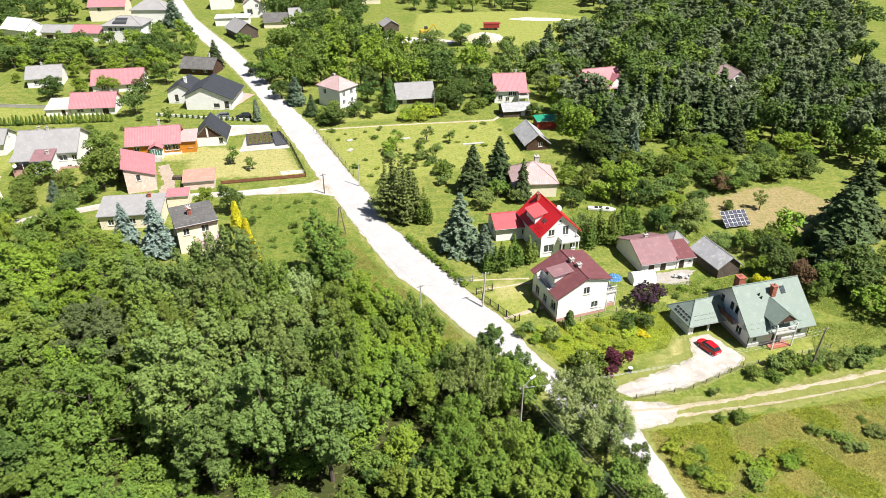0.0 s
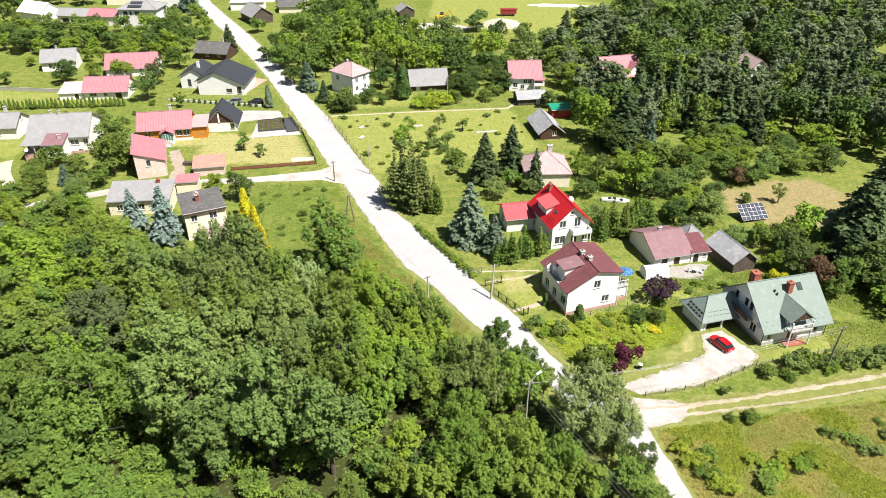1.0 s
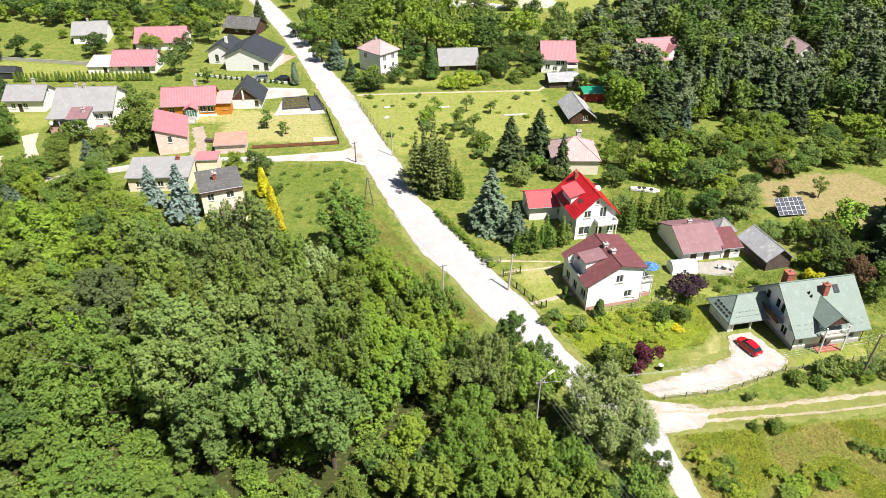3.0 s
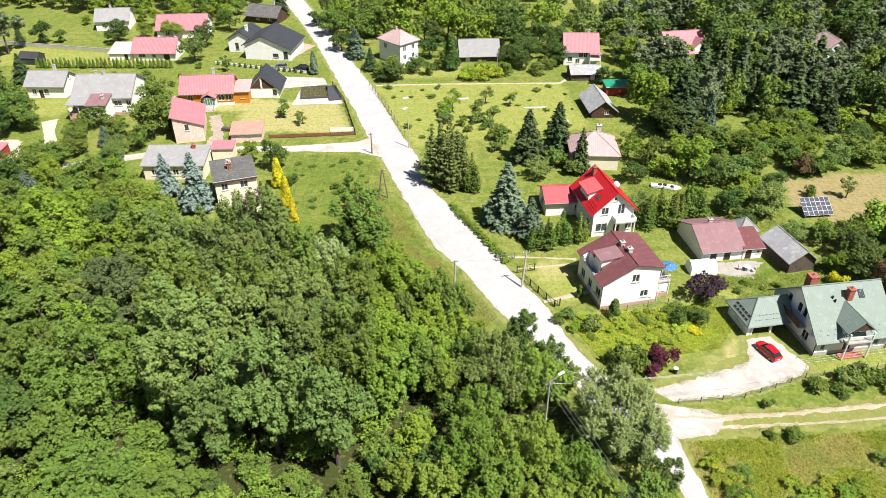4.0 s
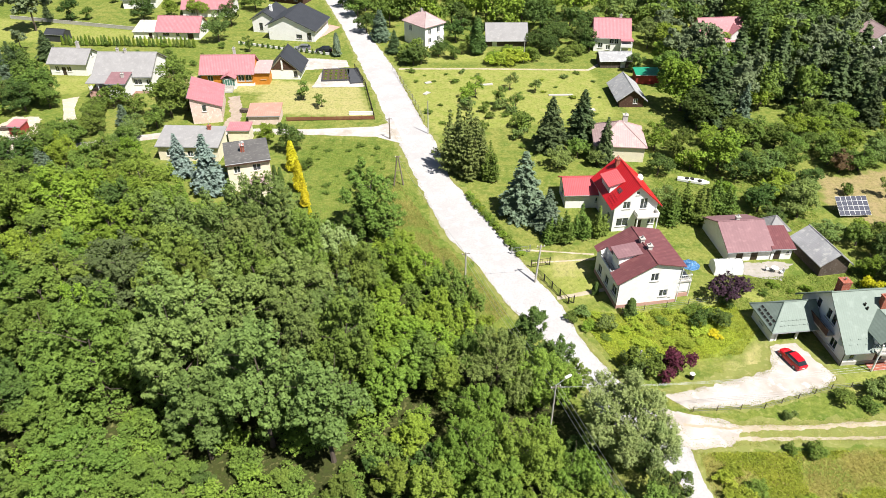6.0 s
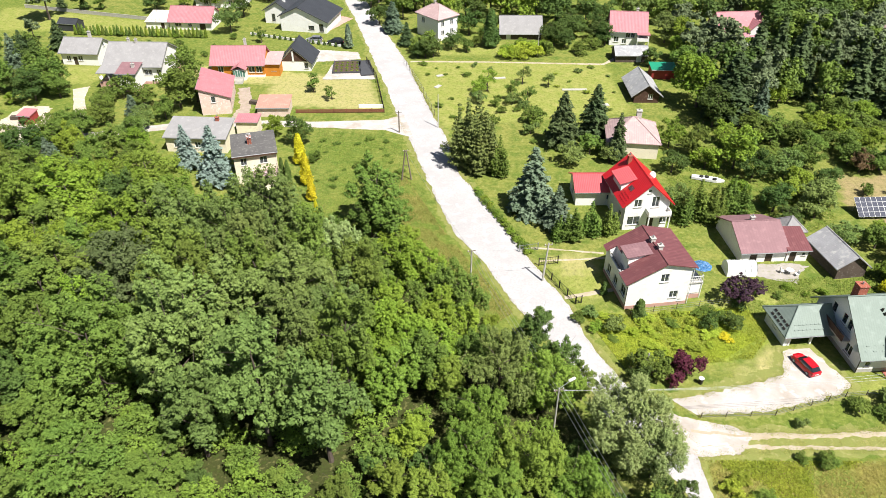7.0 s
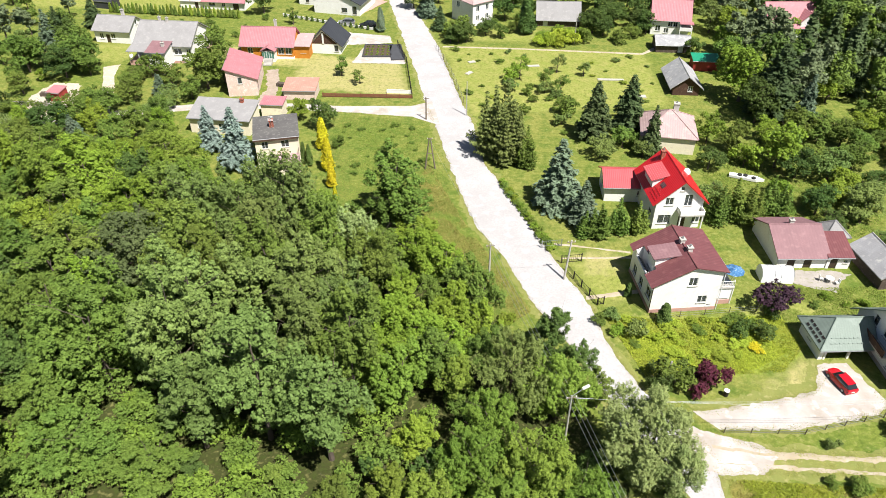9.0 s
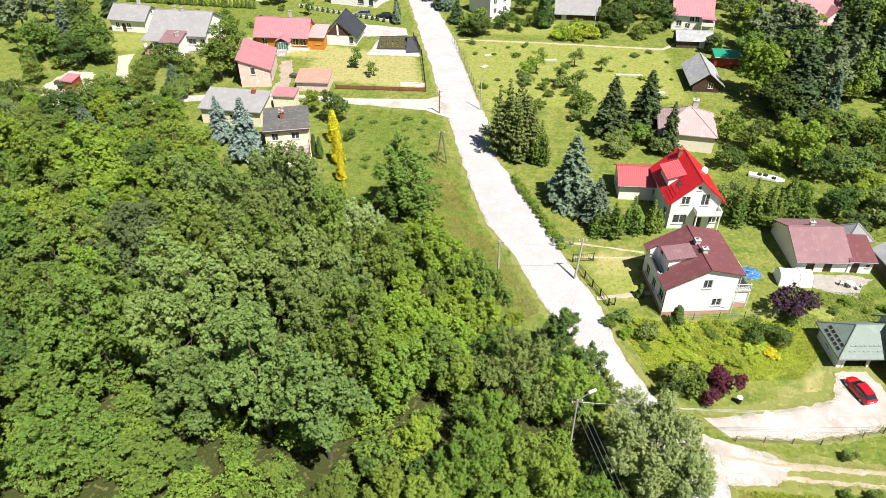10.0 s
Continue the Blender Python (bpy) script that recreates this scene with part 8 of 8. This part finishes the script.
for i in range(6):
    bm = bmesh.new()
    for k in range(1, 10):
        a, b = [(0.02 + 0.83 * i, 1.25 - 1.28 * math.cos(math.pi * v / 10), 0.5 + 1.38 * math.sin(math.pi * v / 10)) for v in (k, k + 1 if k < 9 else k + 0.6)]
        rod(bm, a, b, 0.025, sides=4)
    bmesh.ops.remove_doubles(bm, verts=bm.verts, dist=0.03)
    part("hoop", bm, STEEL, tn)
BLUE = surface("blue_canvas", (0.12, 0.32, 0.60), (0.10, 0.28, 0.55), (0.55, 0.65, 0.75), 1.5, 9, 0.7, 0.1)
um = base("parasol", pose(31.6, 81.6, 2.77), "open blue and white garden parasol on the terrace", "parasol")
part("pole", rod_bm((0, 0, 0), (0, 0, 2.3), 0.03), STEEL, um)
bm = bmesh.new()
tip, ring = bm.verts.new((0, 0, 2.35)), [bm.verts.new((1.35 * math.cos(0.7854 * k), 1.35 * math.sin(0.7854 * k), 1.9)) for k in range(8)]
for k in range(8):
    bm.faces.new((tip, ring[k], ring[(k + 1) % 8]))
bmesh.ops.solidify(bm, geom=bm.faces[:], thickness=0.03)
part("canopy", bm, BLUE, um)
bn = base("waste_bin", pose(28.6, 64.3, 0), "small dark waste bin beside the driveway", "bin")
part("body", rod_bm((0, 0, 0), (0, 0, 0.85), 0.26, 0.32, sides=10), IRON, bn)
part("lid", rod_bm((0, 0, 0.86), (0, 0, 0.95), 0.34, 0.2, sides=10), PALE, bn)
tr = base("boat_hull", pose(40.3, 113.4, 0, 0, 0, -14), "white hull lying in the grass with old tyres", "boat")
bm = bmesh.new()
slab(bm, [(-2.6, -0.5, 0.12), (1.6, -0.7, 0.12), (2.9, 0, 0.12), (1.6, 0.7, 0.12), (-2.6, 0.5, 0.12)], (0, 0, 0.4))
part("hull", bm, TRIM, tr)
for x, y in ((-1.0, 0.0), (-0.1, 0.1), (1.2, -0.3)):
    part("tyre", rod_bm((x, y, 0.53), (x, y, 0.72), 0.36, sides=14), RUBBER, tr)

# raised garden beds by the road
SLATE = surface("slate_border", (0.07, 0.072, 0.08), (0.055, 0.057, 0.063), None, 1, 10, 0.7, 0.1)
SOIL = surface("dark_soil", (0.09, 0.065, 0.045), (0.07, 0.05, 0.035), None, 1, 6, 0.95, 0.4)
for x, y, w, d, turn in ((-35.0, 156.6, 6.6, 7.4, 8), (-28.0, 155.6, 3.0, 9.0, 16)):
    gb = base("garden_bed", pose(x, y, 0.05, 0, 0, turn), "raised garden bed with a slate-grey border", "garden bed")
    for dims in ((0, 0, 0, w, 0.2, 0.35), (0, d - 0.2, 0, w, d, 0.35), (0, 0.2, 0, 0.2, d - 0.2, 0.35), (w - 0.2, 0.2, 0, w, d - 0.2, 0.35)):
        part("border", box_bm(*dims), SLATE, gb)
    part("soil", box_bm(0.2, 0.2, 0, w - 0.2, d - 0.2, 0.22), SOIL if w > 5 else SLATE, gb)
    if w > 5:
        c, s = math.cos(radians(turn)), math.sin(radians(turn))
        for i in range(5):
            for j in range(4):
                u, v = 0.9 + i * 1.2, 1.0 + j * 1.7
                plant("shrub", "bright", x + u * c - v * s, y + u * s + v * c, 0.6, 1.0, "leafy vegetable plant in a bed", "vegetables in the bed")

# far gravel lot
pl = plate("gravel_lot", [(-2, 262), (20, 258), (30, 252), (26, 247), (14, 250), (-4, 256)], GRAVEL, "pale gravel lot far off", 0.04, "yard", 1.0, 2.0)
bm = bmesh.new()
rng = np.random.default_rng(4)
ctr = bm.verts.new((0, 0, 3.0))
ring1 = [bm.verts.new((5.0 * math.cos(0.5236 * k) * rng.uniform(0.8, 1.2), 2.6 * math.sin(0.5236 * k) * rng.uniform(0.8, 1.2), 1.7 * rng.uniform(0.8, 1.2))) for k in range(12)]
ring2 = [bm.verts.new((9.0 * math.cos(0.5236 * k) * rng.uniform(0.9, 1.1), 4.6 * math.sin(0.5236 * k) * rng.uniform(0.9, 1.1), -0.05)) for k in range(12)]
for k in range(12):
    j = (k + 1) % 12
    bm.faces.new((ctr, ring1[k], ring1[j]))
    bm.faces.new((ring1[k], ring2[k], ring2[j], ring1[j]))
hp = linked("mound", mesh_of("mound", bm), SAND)
hp.matrix_basis = pose(40, 252, 0)
tagged(hp, "heap of pale gravel and earth", "heap")
tk = base("trailer", pose(46.0, 268.0, 0, 0, 0, -4), "dark red farm trailer far off in the field", "trailer")
part("bed", box_bm(-3.0, -1.1, 0.8, 3.0, 1.1, 2.4), REDSHED, tk)
part("canopy", box_bm(-3.2, -1.2, 2.42, 3.4, 1.2, 2.6), REDSHED, tk)
for x in (-1.8, 1.8):
    for y in (-1.0, 1.0):
        part("wheel", rod_bm((x, y - 0.15, 0.42), (x, y + 0.15, 0.42), 0.45, sides=12), RUBBER, tk)
YELLOW = surface("yellow_machine_paint", (0.55, 0.36, 0.03), (0.48, 0.31, 0.03), None, 1, 12, 0.5, 0.05)
ex = base("excavator", pose(19.0, 262.0, 0, 0, 0, 10), "yellow excavator parked on the far gravel lot", "excavator")
part("track", box_bm(-1.6, -1.2, 0, 1.6, -0.6, 0.8), IRON, ex)
part("track", box_bm(-1.6, 0.6, 0, 1.6, 1.2, 0.8), IRON, ex)
part("house", box_bm(-1.6, -1.1, 0.82, 1.4, 1.1, 2.0), YELLOW, ex)
part("cab", box_bm(0.2, 0.1, 2.01, 1.4, 1.1, 3.0), CARGLASS, ex)
part("boom", rod_bm((1.2, -0.4, 1.6), (3.6, -0.4, 4.0), 0.25, sides=4), YELLOW, ex)
part("stick", rod_bm((3.6, -0.4, 4.0), (5.0, -0.4, 1.6), 0.2, sides=4), YELLOW, ex)
part("bucket", box_bm(4.6, -0.8, 0.9, 5.4, 0.0, 1.6), IRON, ex)
plate("pond", [(56, 285), (64, 287), (76, 284.5), (82, 281), (74, 279.5), (62, 282)], PALE, "pale bare pond bank far off", 0.03, "pond", 0.6, 2.0)


# ---------- clutter of the yards ----------
def woodpile(x, y, turn, long, label):
    ob = base("woodpile", pose(x, y, 0, 0, 0, turn), label, "woodpile")
    rng = random.Random(int(x * 7 + y))
    log = mesh_of("log", rod_bm((0, -0.5, 0), (0, 0.5, 0), 0.11, 0.10, sides=7))
    log.materials.append(BARK)
    for row in range(4):
        for i in range(int(long / 0.24)):
            lo = linked("log", log, None, ob)
            lo.matrix_basis = pose(0.12 + 0.24 * i + 0.06 * (row % 2), rng.uniform(-0.05, 0.05), 0.11 + 0.19 * row, 0, rng.uniform(0, 360), 0)
    return ob


woodpile(-49.0, 139.0, -8, 3.2, "stack of split firewood beside the barn")
woodpile(-95.0, 127.5, 10, 3.0, "stack of split firewood in the yard")
woodpile(49.5, 100.5, 12, 2.6, "stack of split firewood in the farm garden")


def table_set(x, y, turn):
    ob = base("garden_table", pose(x, y, 0, 0, 0, turn), "white plastic garden table on the lawn", "table")
    part("tabletop", rod_bm((0, 0, 0.70), (0, 0, 0.75), 0.55, sides=16), TRIM, ob)
    for k in range(4):
        a = 0.785 + 1.571 * k
        part("leg", rod_bm((0.4 * math.cos(a), 0.4 * math.sin(a), 0), (0.3 * math.cos(a), 0.3 * math.sin(a), 0.70), 0.03), TRIM, ob)


def chair(x, y, turn):
    ob = base("garden_chair", pose(x, y, 0, 0, 0, turn), "white plastic garden chair on the lawn", "chair", "garden chairs")
    part("seat", box_bm(-0.25, -0.25, 0.40, 0.25, 0.25, 0.44), TRIM, ob)
    part("backrest", box_bm(-0.25, 0.22, 0.445, 0.25, 0.26, 0.88), TRIM, ob)
    for sx in (-0.22, 0.22):
        for sy in (-0.22, 0.22):
            part("leg", rod_bm((sx, sy, 0), (sx, sy, 0.40), 0.025), TRIM, ob)


table_set(46.0, 87.0, 0)
chair(45.0, 87.2, 90)
chair(46.9, 86.6, -80)
for x, y, turn, dims, label in ((2.0, 156.0, 15, (3.2, 0.9), "pale concrete slab lying on the meadow"), (-10.5, 156.5, 30, (1.6, 1.0), "white board lying in the grass"), (24.0, 143.0, 10, (3.0, 1.2), "pale concrete slab lying on the meadow"),
                                (17.5, 151.0, 5, (5.5, 0.8), "long pale concrete strip on the meadow"), (-10.0, 150.0, 60, (1.8, 1.0), "white board lying in the grass")):
    sl = base("slab", pose(x, y, 0, 0, 0, turn), label, "slab")
    part("plate", box_bm(0, 0, 0, dims[0], dims[1], 0.12), CONCRETE, sl)
    part("cap", box_bm(0.05, 0.05, 0.123, dims[0] - 0.05, dims[1] - 0.05, 0.15), CONCRETE, sl)
